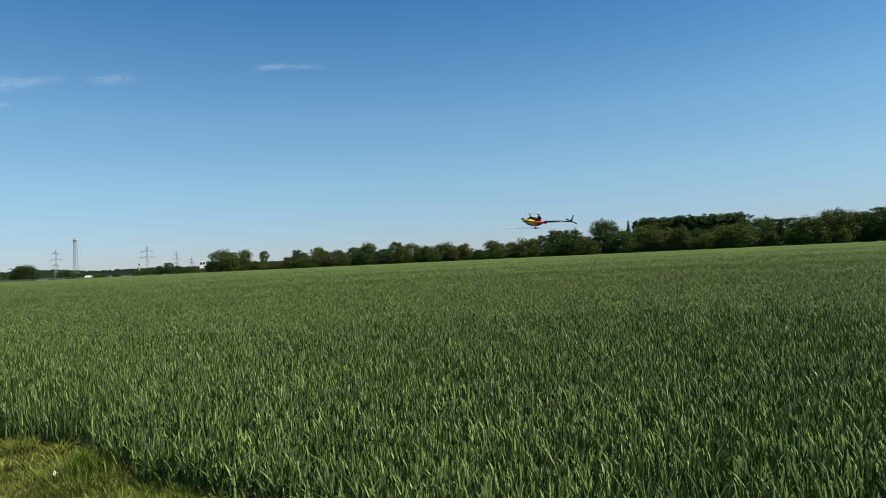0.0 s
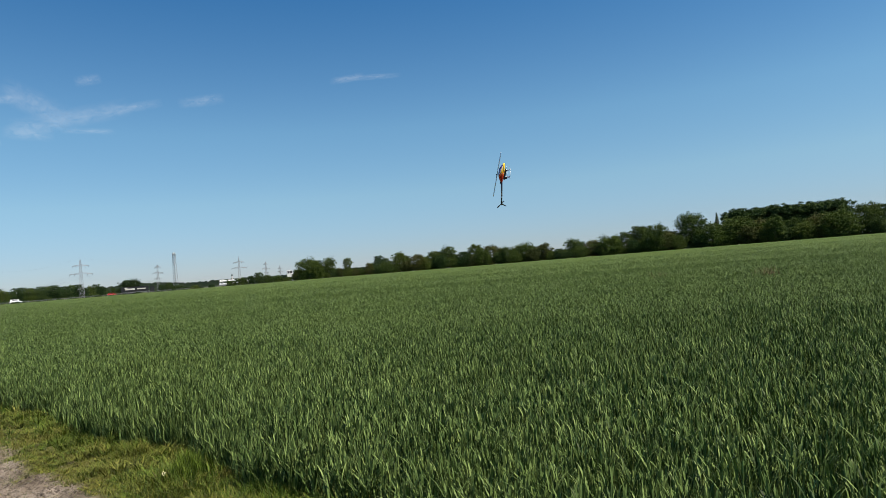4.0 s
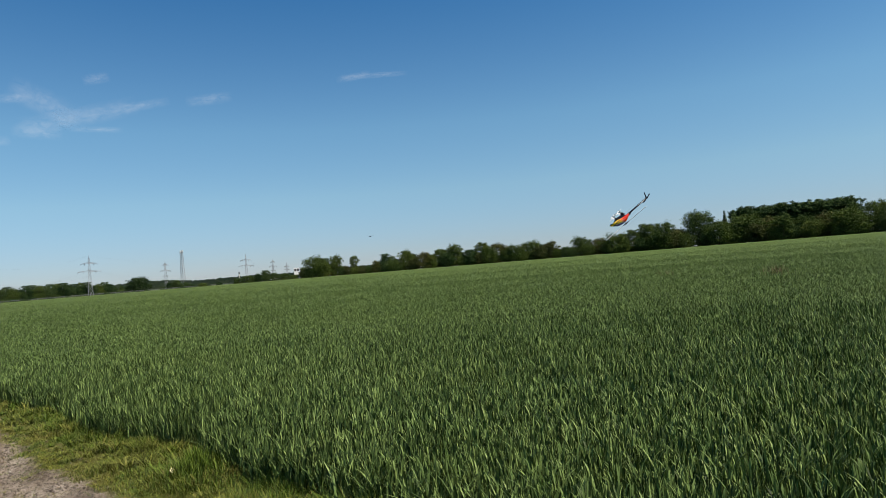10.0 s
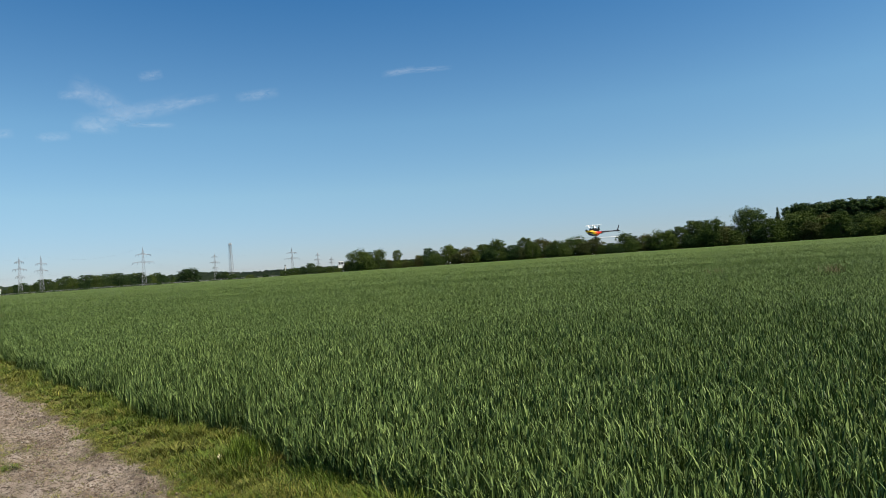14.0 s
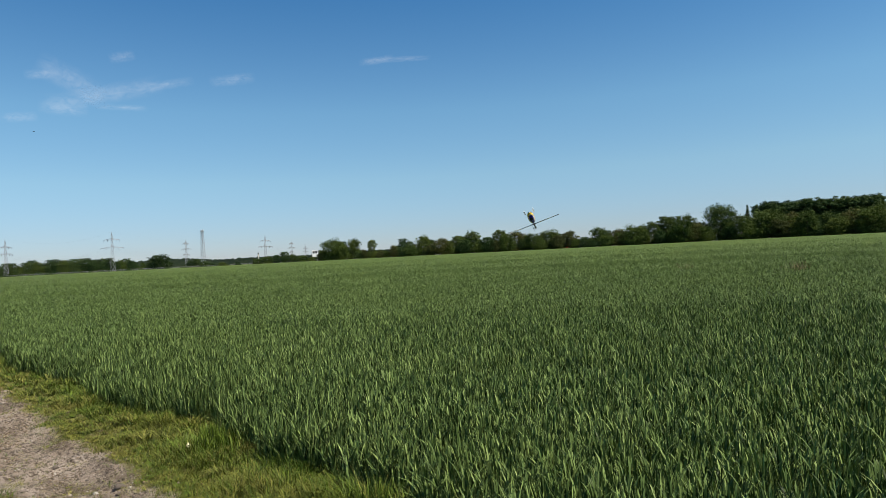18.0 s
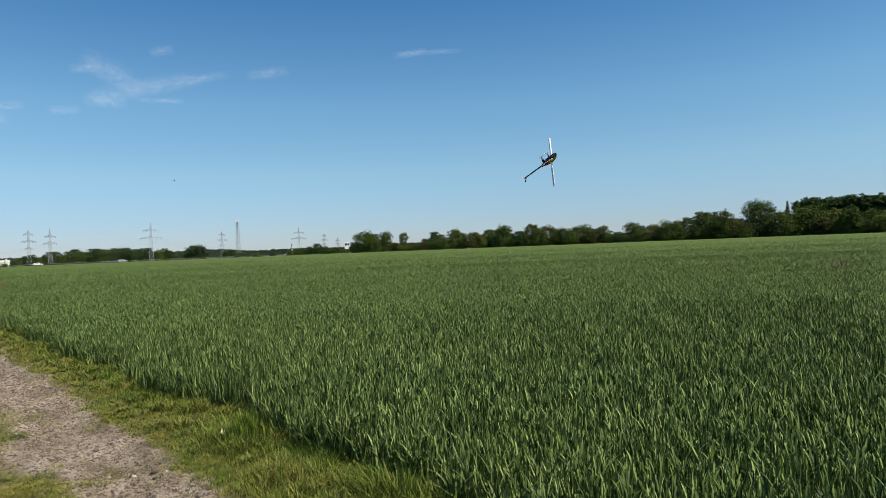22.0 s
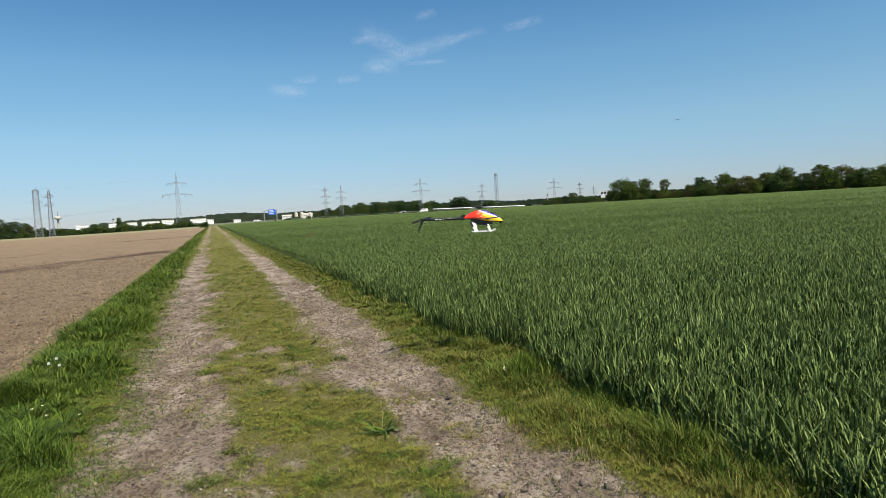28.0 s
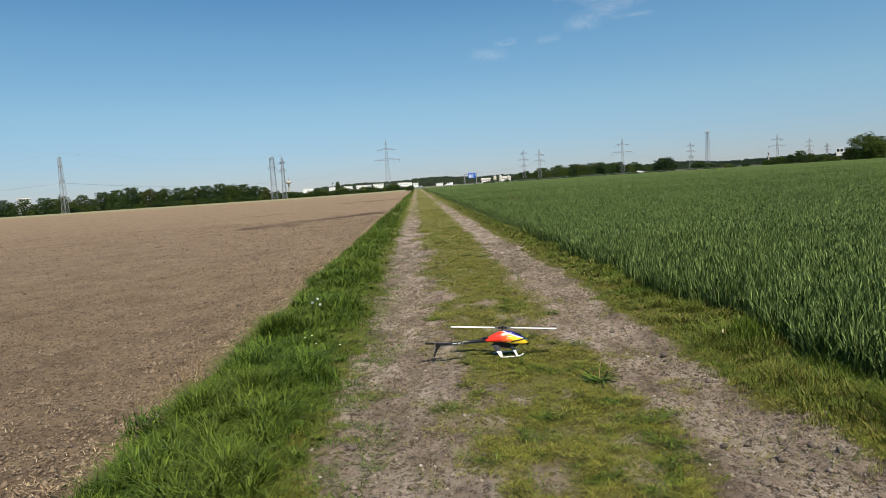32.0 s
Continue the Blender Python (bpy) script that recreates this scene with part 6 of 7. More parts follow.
def helicopter():
    heli = thing("model_helicopter", "radio-controlled model helicopter with orange, yellow and blue canopy", "model helicopter")
    n = 20
    secs = []
    for x, zc, hy, hz, low in ((0.182, -0.034, 0.004, 0.004, -1), (0.176, -0.034, 0.016, 0.015, -1), (0.160, -0.031, 0.030, 0.028, -1), (0.130, -0.021, 0.044, 0.045, -0.062), (0.085, -0.006, 0.054, 0.061, -0.062),
                               (0.030, 0.006, 0.058, 0.071, -0.052), (-0.030, 0.012, 0.056, 0.076, -0.036), (-0.090, 0.015, 0.049, 0.066, -0.026), (-0.142, 0.011, 0.039, 0.049, -0.026), (-0.184, 0.005, 0.028, 0.031, -0.022), (-0.206, 0.002, 0.018, 0.018, -0.016)):
        secs.append([(x, hy * math.cos(k * math.tau / n), max(low, zc - 0.024 + 0.95 * hz * math.sin(k * math.tau / n))) for k in range(n)])
    bm = bmesh.new()
    loft(bm, secs)
    canopy = part("canopy", bm, PAINT, heli, "glossy canopy, red-orange behind, yellow nose, blue top", True)
    bm = bmesh.new()
    box(bm, 0.06, 0, 0.052, 0.06, 0.05, 0.012, pose(0, 0, 0, 0, 22, 0), 0.004)
    part("vent", bm, BLACK, canopy)
    # side plates, battery tray, motor
    for s in (-1, 1):
        bm = bmesh.new()
        loft(bm, [[(x, s * yy, z) for x, z in ((-0.150, -0.012), (-0.135, -0.045), (-0.085, -0.078), (-0.01, -0.092), (0.05, -0.088), (0.095, -0.060), (0.10, -0.035), (0.0, -0.02), (-0.08, 0.0))] for yy in (0.020, 0.024)])
        part("side_frame", bm, CARBON, heli)
    bm = bmesh.new()
    box(bm, 0.01, 0, -0.062, 0.14, 0.036, 0.04, None, 0.006)
    part("battery", bm, BLACK, heli)
    bm = bmesh.new()
    rod(bm, (-0.06, 0, -0.02), (-0.06, 0, -0.07), 0.019, 0.019, 16)
    part("motor", bm, STEEL, heli)
    # landing gear
    for x0, x1, lean in ((-0.112, -0.105, 0.02), (0.022, 0.040, 0.012)):
        for s in (-1, 1):
            bm = bmesh.new()
            top, bot = (x0, s * 0.024, -0.075), (x1 + lean, s * 0.082, -0.150)
            w0, w1 = (0.022, 0.012) if x0 < 0 else (0.013, 0.009)
            split = tuple(a + (b - a) * 0.38 for a, b in zip(top, bot))
            loft(bm, [[(p[0] - w, p[1], p[2]), (p[0], p[1] - 0.003, p[2]), (p[0] + w, p[1], p[2]), (p[0], p[1] + 0.003, p[2])] for p, w in ((split, w0 * 0.9), (bot, w1))])
            strut = part("strut", bm, SKID_WHITE, heli, "white landing gear strut")
            bm = bmesh.new()
            up = (top[0] - 0.012, s * 0.020, -0.055)
            loft(bm, [[(p[0] - w, p[1], p[2]), (p[0], p[1] - 0.0036, p[2]), (p[0] + w, p[1], p[2]), (p[0], p[1] + 0.0036, p[2])] for p, w in ((up, w0 * 1.25), (split, w0 * 0.95))])
            part("bracket", bm, CARBON, strut)
    for s in (-1, 1):
        bm = bmesh.new()
        pts = [(-0.128, -0.150), (-0.09, -0.151), (0.02, -0.151), (0.070, -0.149), (0.093, -0.141), (0.105, -0.130)]
        for (xa, za), (xb, zb) in zip(pts, pts[1:]):
            rod(bm, (xa, s * 0.082, za), (xb, s * 0.082, zb), 0.0052, 0.0052, 8)
        part("skid", bm, SKID_WHITE, heli, "white plastic skid", True)
    # boom with its strut, fin and tail gear
    bm = bmesh.new()
    rod(bm, (-0.15, 0, -0.014), (-0.620, 0, -0.020), 0.0150, 0.0110, 16)
    boom = part("tail_boom", bm, CARBON, heli, "black carbon tail boom with white writing", True)
    for x, w in ((-0.475, 0.035), (-0.435, 0.022), (-0.405, 0.010)):
        for s in (-1, 1):
            bm = bmesh.new()
            box(bm, x, s * 0.0145, -0.0175, w, 0.002, 0.006)
            part("writing", bm, BLADE_WHITE, boom, "white bar of unreadable writing")
    bm = bmesh.new()
    box(bm, -0.205, 0, 0.006, 0.05, 0.026, 0.022, None, 0.004)
    part("servo", bm, BLACK, boom)
    bm = bmesh.new()
    rod(bm, (-0.17, 0, -0.030), (-0.60, 0, -0.038), 0.002, 0.002, 6)
    part("control_rod", bm, STEEL, boom)
    bm = bmesh.new()
    loft(bm, [[(x, yy, z) for x, z in ((-0.590, -0.015), (-0.626, -0.012), (-0.645, -0.070), (-0.662, -0.122), (-0.649, -0.124), (-0.622, -0.066))] for yy in (-0.0025, 0.0025)])
    part("tail_fin", bm, CARBON, heli)
    bm = bmesh.new()
    box(bm, -0.622, 0, -0.020, 0.034, 0.030, 0.032, None, 0.005)
    part("tail_gearbox", bm, BLACK, heli)
    # main rotor
    bm = bmesh.new()
    rod(bm, (0, 0, -0.07), (0, 0, 0.012), 0.0055, 0.0055, 10)
    rod(bm, (0, 0, 0.012), (0, 0, 0.026), 0.013, 0.010, 12)
    rod(bm, (-0.040, 0, 0.006), (0.040, 0, 0.006), 0.008, 0.008, 10)
    rod(bm, (0, 0, -0.036), (0, 0, -0.028), 0.024, 0.024, 16)
    rotor = part("rotor_head", bm, BLACK, heli, "black rotor head with swashplate")
    rotor.location = (-0.052, 0, 0.080)
    for s in (-1, 1):
        bm = bmesh.new()
        box(bm, s * 0.052, 0, 0.006, 0.034, 0.018, 0.014, None, 0.003)
        part("blade_grip", bm, STEEL, rotor)
        bm = bmesh.new()
        loft(bm, [[(s * r, s * yo - s * c * 0.35 + s * c * u, 0.006 + t * 0.0045) for u, t in ((0, 0.0), (0.12, 0.9), (0.35, 1.0), (1.0, 0.05), (0.35, -0.8), (0.12, -0.7))]
                  for r, c, yo in ((0.066, 0.020, 0), (0.085, 0.034, 0), (0.11, 0.042, 0), (0.43, 0.042, 0), (0.452, 0.034, 0.003), (0.458, 0.022, 0.006))])
        part("main_blade", bm, BLADE_WHITE, rotor, "white main rotor blade", True)
    # tail rotor on the left side
    bm = bmesh.new()
    rod(bm, (0, -0.030, 0), (0, 0.008, 0), 0.005, 0.005, 10)
    rod(bm, (-0.014, 0, 0), (0.014, 0, 0), 0.006, 0.006, 8)
    tail = part("tail_rotor_hub", bm, BLACK, heli)
    tail.location = (-0.625, 0.038, -0.020)
    for s in (-1, 1):
        bm = bmesh.new()
        loft(bm, [[(s * r, yy, z) for yy, z in ((-0.0015, -c), (0.0015, -c), (0.0015, c), (-0.0015, c))] for r, c in ((0.014, 0.005), (0.03, 0.009), (0.092, 0.010), (0.098, 0.006))])
        part("tail_blade", bm, CARBON, tail)
    return heli, rotor, tail


heli, rotor, tail = helicopter()


def bird():
    root = thing("bird", "small dark swallow in flight", "bird")
    bm = bmesh.new()
    loft(bm, [[(x, r * math.cos(k * math.tau / 8), r * math.sin(k * math.tau / 8)) for k in range(8)] for x, r in ((0.09, 0.003), (0.075, 0.014), (0.04, 0.02), (-0.02, 0.02), (-0.07, 0.009), (-0.10, 0.005))])
    part("body", bm, BLACK, root, smooth=True)
    for s in (-1, 1):
        bm = bmesh.new()
        loft(bm, [[(x0, s * y, 0.01 + 0.06 * y), (x0 - c, s * y, 0.01 + 0.06 * y), (x0 - c, s * y, 0.014 + 0.06 * y), (x0, s * y, 0.014 + 0.06 * y)] for y, x0, c in ((0.01, 0.04, 0.06), (0.07, 0.05, 0.05), (0.13, 0.02, 0.035), (0.18, -0.05, 0.008))])
        part("wing", bm, BLACK, root)
        bm = bmesh.new()
        loft(bm, [[(-0.09, s * 0.002, 0), (-0.09, s * 0.012, 0), (-0.09, s * 0.007, 0.004)], [(-0.17, s * 0.028, 0), (-0.17, s * 0.031, 0), (-0.17, s * 0.03, 0.003)]])
        part("tail_feather", bm, BLACK, root)
    return root


swallow = bird()

# second, bearing, height above the level of the eye in degrees, metres off
BIRD = [(0, 120, 12, 60), (5, 110, 9, 50), (8.6, 95, 8, 32), (9.4, 61.0, 7.2, 26), (9.5, 55.9, 7.1, 26), (9.7, 45.9, 7.0, 27), (9.9, 42.0, 3.4, 30), (10.6, 33.0, 2.6, 50), (15, -20, 6, 90), (19.4, 31, 12, 54), (20, 21.6, 9.2, 48), (20.5, 14.3, 3.7, 48),
        (21.2, 14.6, 4.3, 50), (22, 20, 6.5, 52), (23, 19.4, 8.3, 60), (24, 11.4, 10.0, 58), (24.5, 12, 10, 56), (26.5, 46, 7, 45), (28, 40.1, 6.4, 40), (29, 35.6, 7.9, 40), (30.2, 30.1, 10.1, 40), (32, 20, 16, 40)]

# bearing of the main blades to the nose at whole seconds
BLADE_AT = [(0, 0), (1, 90), (2, 0), (3, 85), (6, 120), (7, 70), (8, 134), (9, 14), (10, 0), (11, 158), (12, 15), (13, 162), (14, 20), (15, 23), (18, 90), (19, 106), (20, 108), (21, 10), (22, 106), (23, 24), (24, 168), (27, 90), (28, 1), (29, 125), (30, 88), (31, 33), (32, 157)]


def blade_rows():
    """The blades keep turning, about one and a half turns a second for the eye, and pass the angles above."""
    out, total = [], 0.0
    for (t0, a0), (t1, a1) in zip(BLADE_AT, BLADE_AT[1:]):
        steps_n = round((t1 - t0) * 10)
        turn = (a1 - a0) % 180
        while turn + 180 < steps_n * 80:
            turn += 180
        for k in range(steps_n):
            out.append((t0 + k / 10, a0 + turn * k / steps_n))
    out.append((32.0, BLADE_AT[-1][1]))
    return out


# the flight: second and pose
FLIGHT = [
    (0.0, pose(9.33, 4.78, 2.05, 177, -3, 117)),
    (0.2, pose(9.75, 4.16, 2.95, 178, -5, 150)),
    (0.4, pose(9.98, 3.69, 3.85, -172, -28, -160)),
    (0.5, pose(9.97, 3.77, 4.21, -161, -39, -124)),
    (0.6, pose(9.95, 3.84, 4.57, -160, -53, -83)),
    (0.8, pose(9.76, 4.16, 5.40, -180, -53, -64)),
    (0.9, pose(9.68, 4.17, 5.84, 165, -52, -46)),
    (1.0, pose(9.57, 4.26, 6.24, 129, -43, -26)),
    (1.1, pose(9.38, 4.68, 6.43, 119, -24, -4)),
    (1.2, pose(9.17, 5.13, 6.56, 124, -5, -0)),
    (1.3, pose(8.98, 5.59, 6.62, 99, 27, 7)),
    (1.4, pose(8.81, 6.02, 6.62, 91, 57, 13)),
    (1.6, pose(8.45, 7.00, 6.37, 94, 66, 44)),
    (1.8, pose(7.92, 8.04, 5.67, 116, 79, 25)),
    (2.0, pose(7.40, 8.82, 5.11, -7, 72, -67)),
    (2.2, pose(7.39, 9.20, 4.18, 37, 64, -47)),
    (2.4, pose(7.36, 9.49, 3.20, 30, 54, -44)),
    (2.6, pose(7.71, 9.37, 2.31, 27, 35, -49)),
    (2.8, pose(8.33, 8.91, 1.79, 3, 20, -64)),
    (3.0, pose(8.71, 8.59, 1.40, -2, 1, -80)),
    (3.2, pose(9.26, 8.04, 1.65, 1, -11, -49)),
    (3.4, pose(9.83, 7.36, 2.21, 19, -35, -55)),
    (3.5, pose(10.07, 7.05, 2.48, 18, -53, -61)),
    (3.9, pose(9.99, 7.25, 3.26, 56, -76, -89)),
    (4.3, pose(9.90, 7.65, 3.00, 175, -74, 152)),
    (4.7, pose(10.34, 7.42, 1.71, -177, -36, 136)),
    (5.1, pose(10.93, 6.78, 1.71, -175, 5, 132)),
    (5.5, pose(10.49, 7.46, 3.32, -137, 46, 166)),
    (5.7, pose(10.22, 7.75, 3.87, -120, 62, 177)),
    (5.9, pose(9.87, 8.19, 4.07, 119, 77, 69)),
    (6.0, pose(9.83, 8.30, 3.96, -55, 81, -129)),
    (6.1, pose(9.46, 8.77, 3.90, -31, 61, -120)),
    (6.3, pose(9.31, 9.10, 3.43, -28, 52, -94)),
    (6.5, pose(9.33, 9.22, 2.94, -10, 36, -99)),
    (6.7, pose(9.53, 9.15, 2.40, 2, 23, -95)),
    (6.9, pose(9.66, 9.10, 1.98, -5, 16, -75)),
    (7.0, pose(9.77, 9.02, 1.82, -5, 8, -90)),
    (7.1, pose(9.81, 8.78, 1.72, -1, 5, -70)),
    (7.3, pose(9.84, 8.35, 1.86, 5, -4, -98)),
    (7.5, pose(9.84, 7.91, 2.32, 29, -18, -95)),
    (7.7, pose(9.67, 7.61, 2.95, 46, -30, -103)),
    (7.9, pose(9.38, 7.43, 3.50, 75, -43, -114)),
    (8.0, pose(9.21, 7.39, 3.64, 91, -40, -117)),
    (8.1, pose(9.08, 7.47, 3.68, 109, -42, -124)),
    (8.3, pose(8.79, 7.68, 3.69, 94, -41, -136)),
    (8.5, pose(8.55, 7.90, 3.42, 136, -40, -148)),
    (8.7, pose(8.44, 8.03, 2.78, 149, -37, -163)),
    (8.9, pose(8.43, 8.01, 2.12, 153, -30, -169)),
    (9.0, pose(8.51, 7.88, 1.87, 170, -23, -173)),
    (9.1, pose(8.66, 7.73, 1.68, 158, -22, -172)),
    (9.3, pose(9.01, 7.34, 1.26, 175, -13, -179)),
    (9.5, pose(9.40, 6.84, 1.07, -175, -6, 171)),
    (9.7, pose(9.98, 6.01, 1.32, -176, 8, 157)),
    (9.9, pose(10.28, 5.51, 1.81, 178, 30, 117)),
    (10.0, pose(10.37, 5.33, 2.03, -169, 36, 130)),
    (10.1, pose(10.38, 5.28, 2.45, -156, 50, 140)),
    (10.3, pose(10.34, 5.20, 3.20, 171, 63, 100)),
    (10.5, pose(10.22, 5.30, 3.77, -91, 71, 174)),
    (10.7, pose(9.93, 5.84, 3.93, -52, 75, -147)),
    (10.9, pose(9.64, 6.42, 3.79, -41, 65, -119)),
    (11.0, pose(9.58, 6.60, 3.61, -2, 67, -95)),
    (11.1, pose(9.43, 6.97, 3.13, -10, 50, -111)),
    (11.3, pose(9.39, 7.22, 2.45, -6, 42, -99)),
    (11.5, pose(9.40, 7.31, 1.81, 5, 25, -88)),
    (11.7, pose(9.59, 7.12, 1.46, -3, 10, -98)),
    (11.9, pose(9.85, 6.83, 1.47, 0, -0, -85)),
    (12.0, pose(9.94, 6.72, 1.59, 7, -11, -87)),
    (12.1, pose(10.02, 6.62, 1.95, 27, -22, -95)),
    (12.3, pose(10.00, 6.63, 2.74, 36, -47, -86)),
    (12.5, pose(9.80, 6.87, 3.26, 59, -72, -82)),
    (12.7, pose(9.42, 7.40, 3.47, 127, -81, -133)),
    (12.9, pose(9.09, 7.89, 3.37, 119, -52, -157)),
    (13.0, pose(8.98, 8.06, 3.29, 119, -53, 171)),
    (13.1, pose(9.01, 8.11, 3.01, 151, -44, -176)),
    (13.3, pose(9.03, 8.23, 2.52, 164, -35, 176)),
    (13.5, pose(9.17, 8.18, 2.07, 162, -20, -175)),
    (13.7, pose(9.64, 7.70, 1.75, 165, -12, 177)),
    (13.9, pose(10.14, 7.10, 1.81, 177, -6, 143)),
    (14.0, pose(10.34, 6.83, 1.89, 177, 1, 165)),
    (14.1, pose(10.53, 6.35, 2.17, 178, 9, 171)),
    (14.2, pose(10.57, 6.09, 2.45, -163, -1, -159)),
    (14.3, pose(10.60, 5.83, 2.73, -150, -18, -133)),
    (14.5, pose(10.53, 5.51, 3.16, -163, -45, -85)),
    (14.7, pose(10.18, 5.75, 3.40, 170, -69, -57)),
    (14.8, pose(9.98, 5.90, 3.48, 129, -62, -4)),
    (14.9, pose(9.77, 6.09, 3.46, 107, -36, 17)),
    (15.0, pose(9.59, 6.26, 3.36, 90, -10, 21)),
    (15.1, pose(9.36, 6.64, 3.02, 41, 16, 13)),
    (15.2, pose(9.20, 6.88, 2.69, 30, 36, -17)),
    (15.3, pose(9.15, 6.96, 2.33, 6, 42, -49)),
    (15.5, pose(9.13, 6.95, 1.81, 21, 29, -63)),
    (15.8, pose(9.29, 6.62, 1.68, 9, 9, -65)),
    (16.1, pose(9.36, 6.35, 2.33, 15, -35, -59)),
    (16.5, pose(8.96, 6.59, 3.10, 61, -77, -94)),
    (16.9, pose(8.56, 7.06, 2.52, -172, -63, 140)),
    (17.2, pose(8.54, 7.04, 1.80, -170, -33, 136)),
    (17.5, pose(8.55, 6.92, 1.53, -160, -8, 129)),
    (17.7, pose(8.68, 6.76, 1.49, -163, 5, 168)),
    (17.9, pose(8.81, 6.58, 1.80, 176, -3, -165)),
    (18.0, pose(8.83, 6.54, 2.02, -161, -14, -150)),
    (18.1, pose(8.79, 6.57, 2.27, -158, -27, -103)),
    (18.3, pose(8.60, 6.73, 2.85, 164, -50, -77)),
    (18.5, pose(8.34, 6.99, 3.12, 114, -31, -2)),
    (18.6, pose(8.20, 7.16, 3.09, 93, -5, 9)),
    (18.7, pose(8.13, 7.26, 3.01, 49, 11, -2)),
    (18.9, pose(8.05, 7.41, 2.64, 32, 39, -23)),
    (19.0, pose(8.06, 7.43, 2.44, 14, 45, -54)),
    (19.1, pose(8.08, 7.42, 2.32, -5, 38, -105)),
    (19.3, pose(8.20, 7.32, 1.81, -9, 29, -151)),
    (19.5, pose(8.38, 7.13, 1.34, -1, 6, 161)),
    (19.7, pose(8.54, 6.93, 1.24, -0, 8, 119)),
    (19.8, pose(8.65, 6.79, 1.38, -9, 12, 96)),
    (19.9, pose(8.73, 6.69, 1.47, -11, 33, 74)),
    (20.0, pose(8.79, 6.61, 1.67, 3, 46, 38)),
    (20.1, pose(8.83, 6.62, 1.90, -21, 51, -17)),
    (20.2, pose(8.78, 6.73, 2.09, -47, 27, -42)),
    (20.3, pose(8.79, 6.78, 2.16, -62, -1, -52)),
    (20.4, pose(8.76, 6.89, 2.12, -45, -25, -65)),
    (20.5, pose(8.73, 7.00, 2.07, -17, -44, -91)),
    (20.6, pose(8.70, 7.10, 1.87, 3, -72, -86)),
    (20.7, pose(8.68, 7.21, 1.67, 166, -78, 134)),
    (20.9, pose(8.76, 7.23, 1.24, -166, -37, 141)),
    (21.0, pose(8.86, 7.17, 1.16, -173, -14, 165)),
    (21.1, pose(8.99, 7.07, 1.13, -170, -4, 143)),
    (21.3, pose(9.18, 6.96, 1.38, -164, 11, 158)),
    (21.5, pose(9.37, 6.83, 1.86, -179, 5, -169)),
    (21.6, pose(9.37, 6.87, 2.19, -163, -21, -134)),
    (21.7, pose(9.37, 6.90, 2.52, -167, -50, -94)),
    (21.8, pose(9.35, 6.95, 2.76, -143, -46, -81)),
    (21.9, pose(9.33, 7.01, 3.00, -120, -45, -68)),
    (22.0, pose(9.28, 7.12, 3.03, -98, -26, -85)),
    (22.1, pose(8.96, 7.02, 2.98, -62, -10, -64)),
    (22.2, pose(8.66, 6.90, 2.81, -24, 3, -63)),
    (22.3, pose(8.36, 6.78, 2.63, 15, 14, -55)),
    (22.5, pose(7.84, 6.54, 2.19, 16, 15, -59)),
    (22.7, pose(7.34, 6.33, 1.91, -4, 13, -100)),
    (22.9, pose(6.92, 6.01, 1.78, -2, 20, -137)),
    (23.0, pose(6.72, 5.83, 1.74, -16, -6, -163)),
    (23.1, pose(6.59, 5.68, 1.69, -3, 6, -179)),
    (23.3, pose(6.32, 5.38, 1.69, -2, 1, 145)),
    (23.5, pose(6.11, 5.01, 1.74, -2, -3, 129)),
    (23.7, pose(6.44, 5.10, 1.83, -5, 10, 102)),
    (23.9, pose(6.78, 5.17, 1.88, -28, 26, 58)),
    (24.0, pose(6.96, 5.21, 1.89, -9, 19, 38)),
    (24.1, pose(6.91, 5.10, 1.88, 16, 28, 19)),
    (24.2, pose(6.85, 5.02, 1.87, 4, 22, 4)),
    (24.3, pose(6.80, 4.91, 1.88, 0, 12, -7)),
    (24.5, pose(6.66, 4.77, 1.80, 0, 5, -19)),
    (25.0, pose(6.30, 5.14, 1.78, 2, 4, -29)),
    (25.6, pose(5.82, 5.58, 1.79, 2, 4, -36)),
    (26.2, pose(5.39, 5.91, 1.78, 0, 1, -42)),
    (26.5, pose(5.21, 6.02, 1.76, 0, 1, -41)),
    (26.9, pose(4.03, 5.85, 1.67, 0, 0, -35)),
    (27.0, pose(3.80, 5.75, 1.63, 0, 0, -34)),
    (27.5, pose(2.93, 5.85, 1.52, 0, 0, -26)),
    (28.0, pose(2.37, 5.84, 1.42, 0, 1, -20)),
    (28.6, pose(1.70, 5.40, 1.31, 0, 1, -15)),
    (29.0, pose(1.30, 5.08, 1.11, -1, 1, -12)),
    (29.5, pose(0.97, 4.95, 0.77, -1, 1, -9)),
    (29.8, pose(0.81, 4.92, 0.59, -1, 1, -7)),
    (30.0, pose(0.76, 4.93, 0.48, -1, 1, -6)),
    (30.1, pose(0.70, 4.93, 0.42, -1, 1, -6)),
    (30.4, pose(0.60, 4.93, 0.25, -1, 1, -4)),
    (30.7, pose(0.32, 4.91, 0.18, -1, 1, 2)),
    (31.0, pose(0.285, 4.87, 0.16, 0, 1, 5)),
    (31.5, pose(0.27, 4.97, 0.16, 0, 1, 5)),
    (32.0, pose(0.285, 5.10, 0.16, 0, 1, 5)),
]


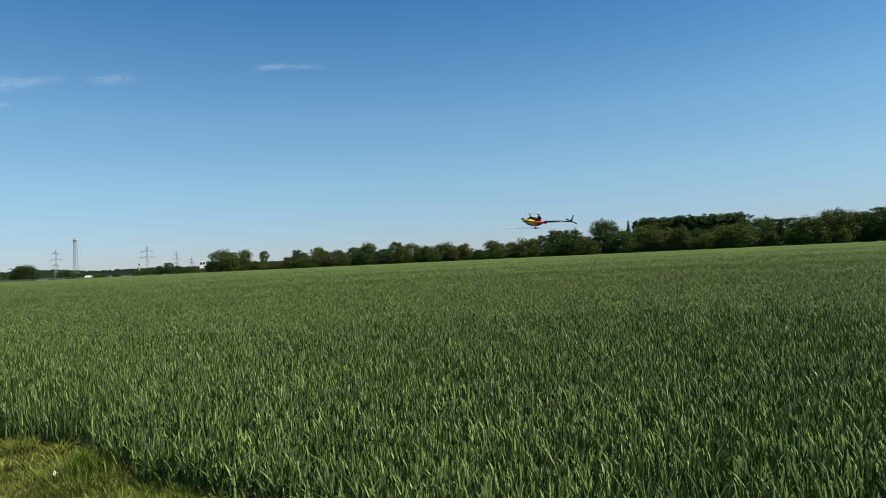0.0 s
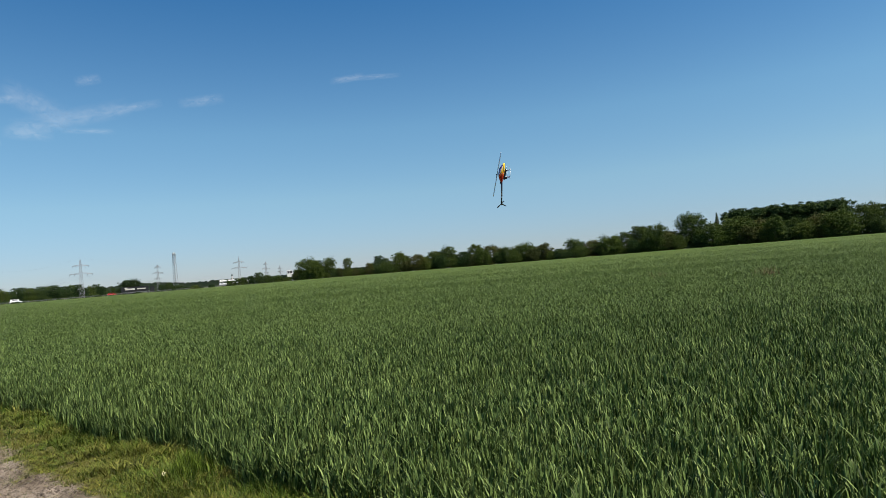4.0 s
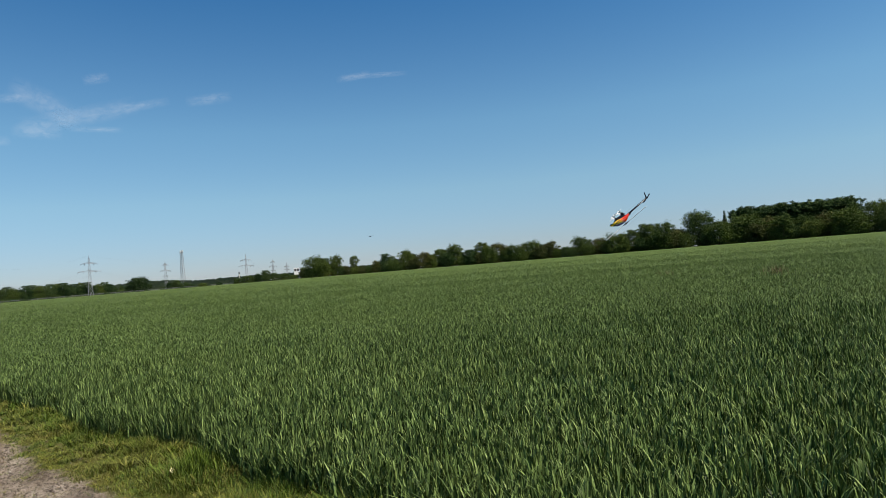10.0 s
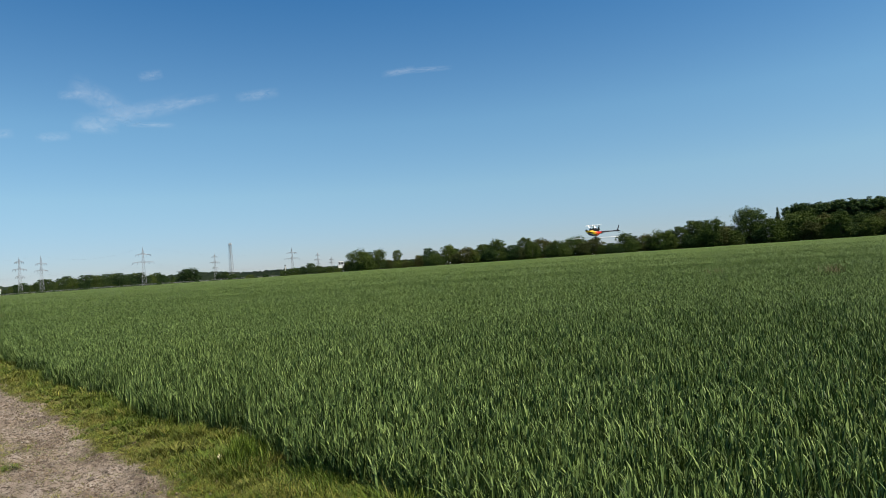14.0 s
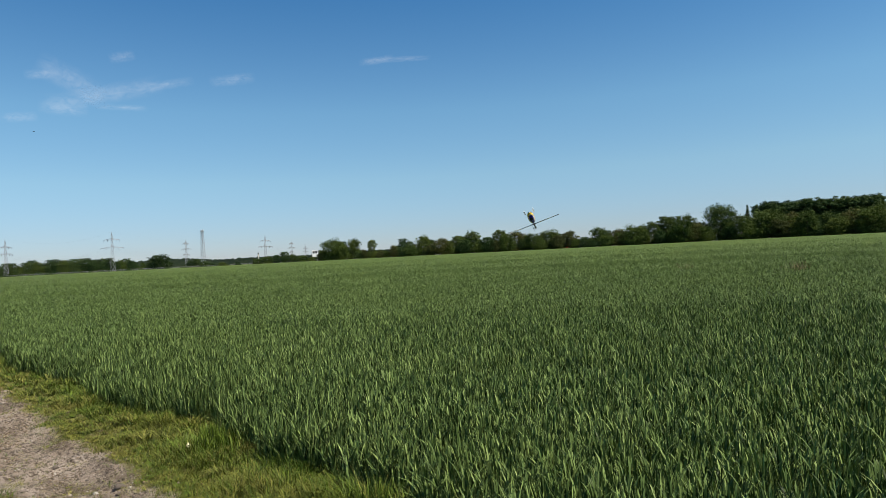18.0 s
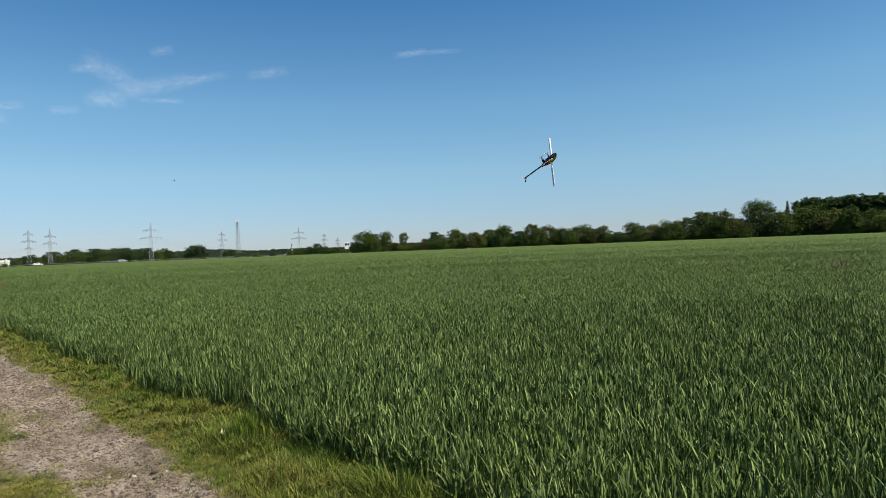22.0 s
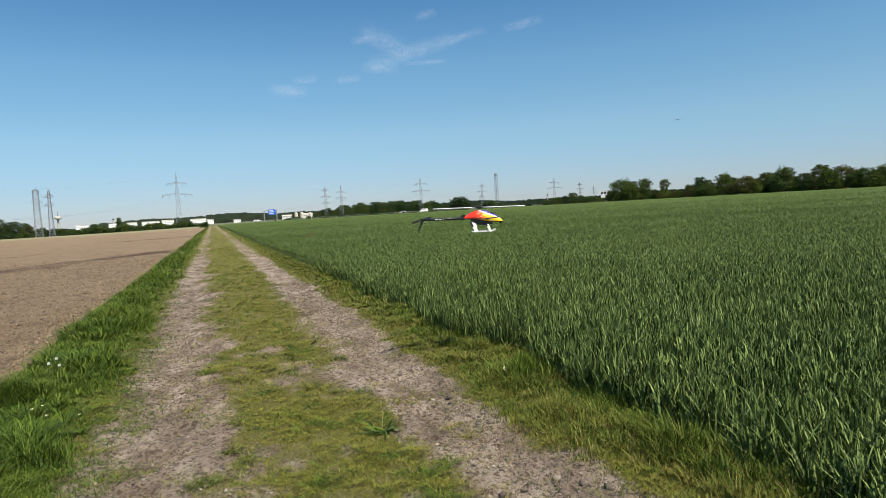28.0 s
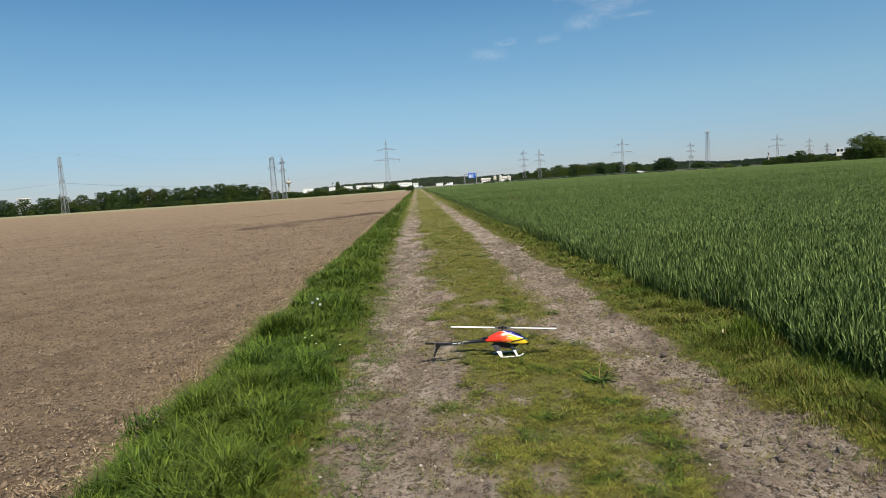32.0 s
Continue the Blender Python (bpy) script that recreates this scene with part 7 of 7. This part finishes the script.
def motions():
    walk(heli, FLIGHT)
    walk(rotor, [(t, pose(-0.052, 0, 0.080, 0, 0, a)) for t, a in blade_rows()])
    walk(tail, [(k / 10, pose(-0.625, 0.038, -0.020, 0, 25 + 77 * k, 0)) for k in range(321)])
    for ob, t0, a0, v in TRAFFIC:
        u0 = on_road(a0)
        rows = []
        turn = math.degrees(math.atan2(ROADV.y, ROADV.x)) + (0 if v > 0 else 180)
        for k in range(17):
            p = road_point(u0 + v * (2 * k - t0), 3.5 if v > 0 else -3.5)
            rows.append((2.0 * k, pose(p.x, p.y, p.z, 0, 0, turn)))
        walk(ob, rows)
    spots = [(t, Vector((d * math.sin(radians(a)) * math.cos(radians(e)), d * math.cos(radians(a)) * math.cos(radians(e)), 1.5 + d * math.sin(radians(e))))) for t, a, e, d in BIRD]
    rows, head = [], None
    for k, (t, p) in enumerate(spots):
        q = spots[min(k + 1, len(spots) - 1)][1] - spots[max(k - 1, 0)][1]
        h = math.degrees(math.atan2(q.y, q.x))
        if head is not None:
            h = head + max(-80, min(80, (h - head + 180) % 360 - 180))
        head = h
        rows.append((t, pose(p.x, p.y, p.z, 0, 0, h)))
    walk(swallow, rows)


motions()
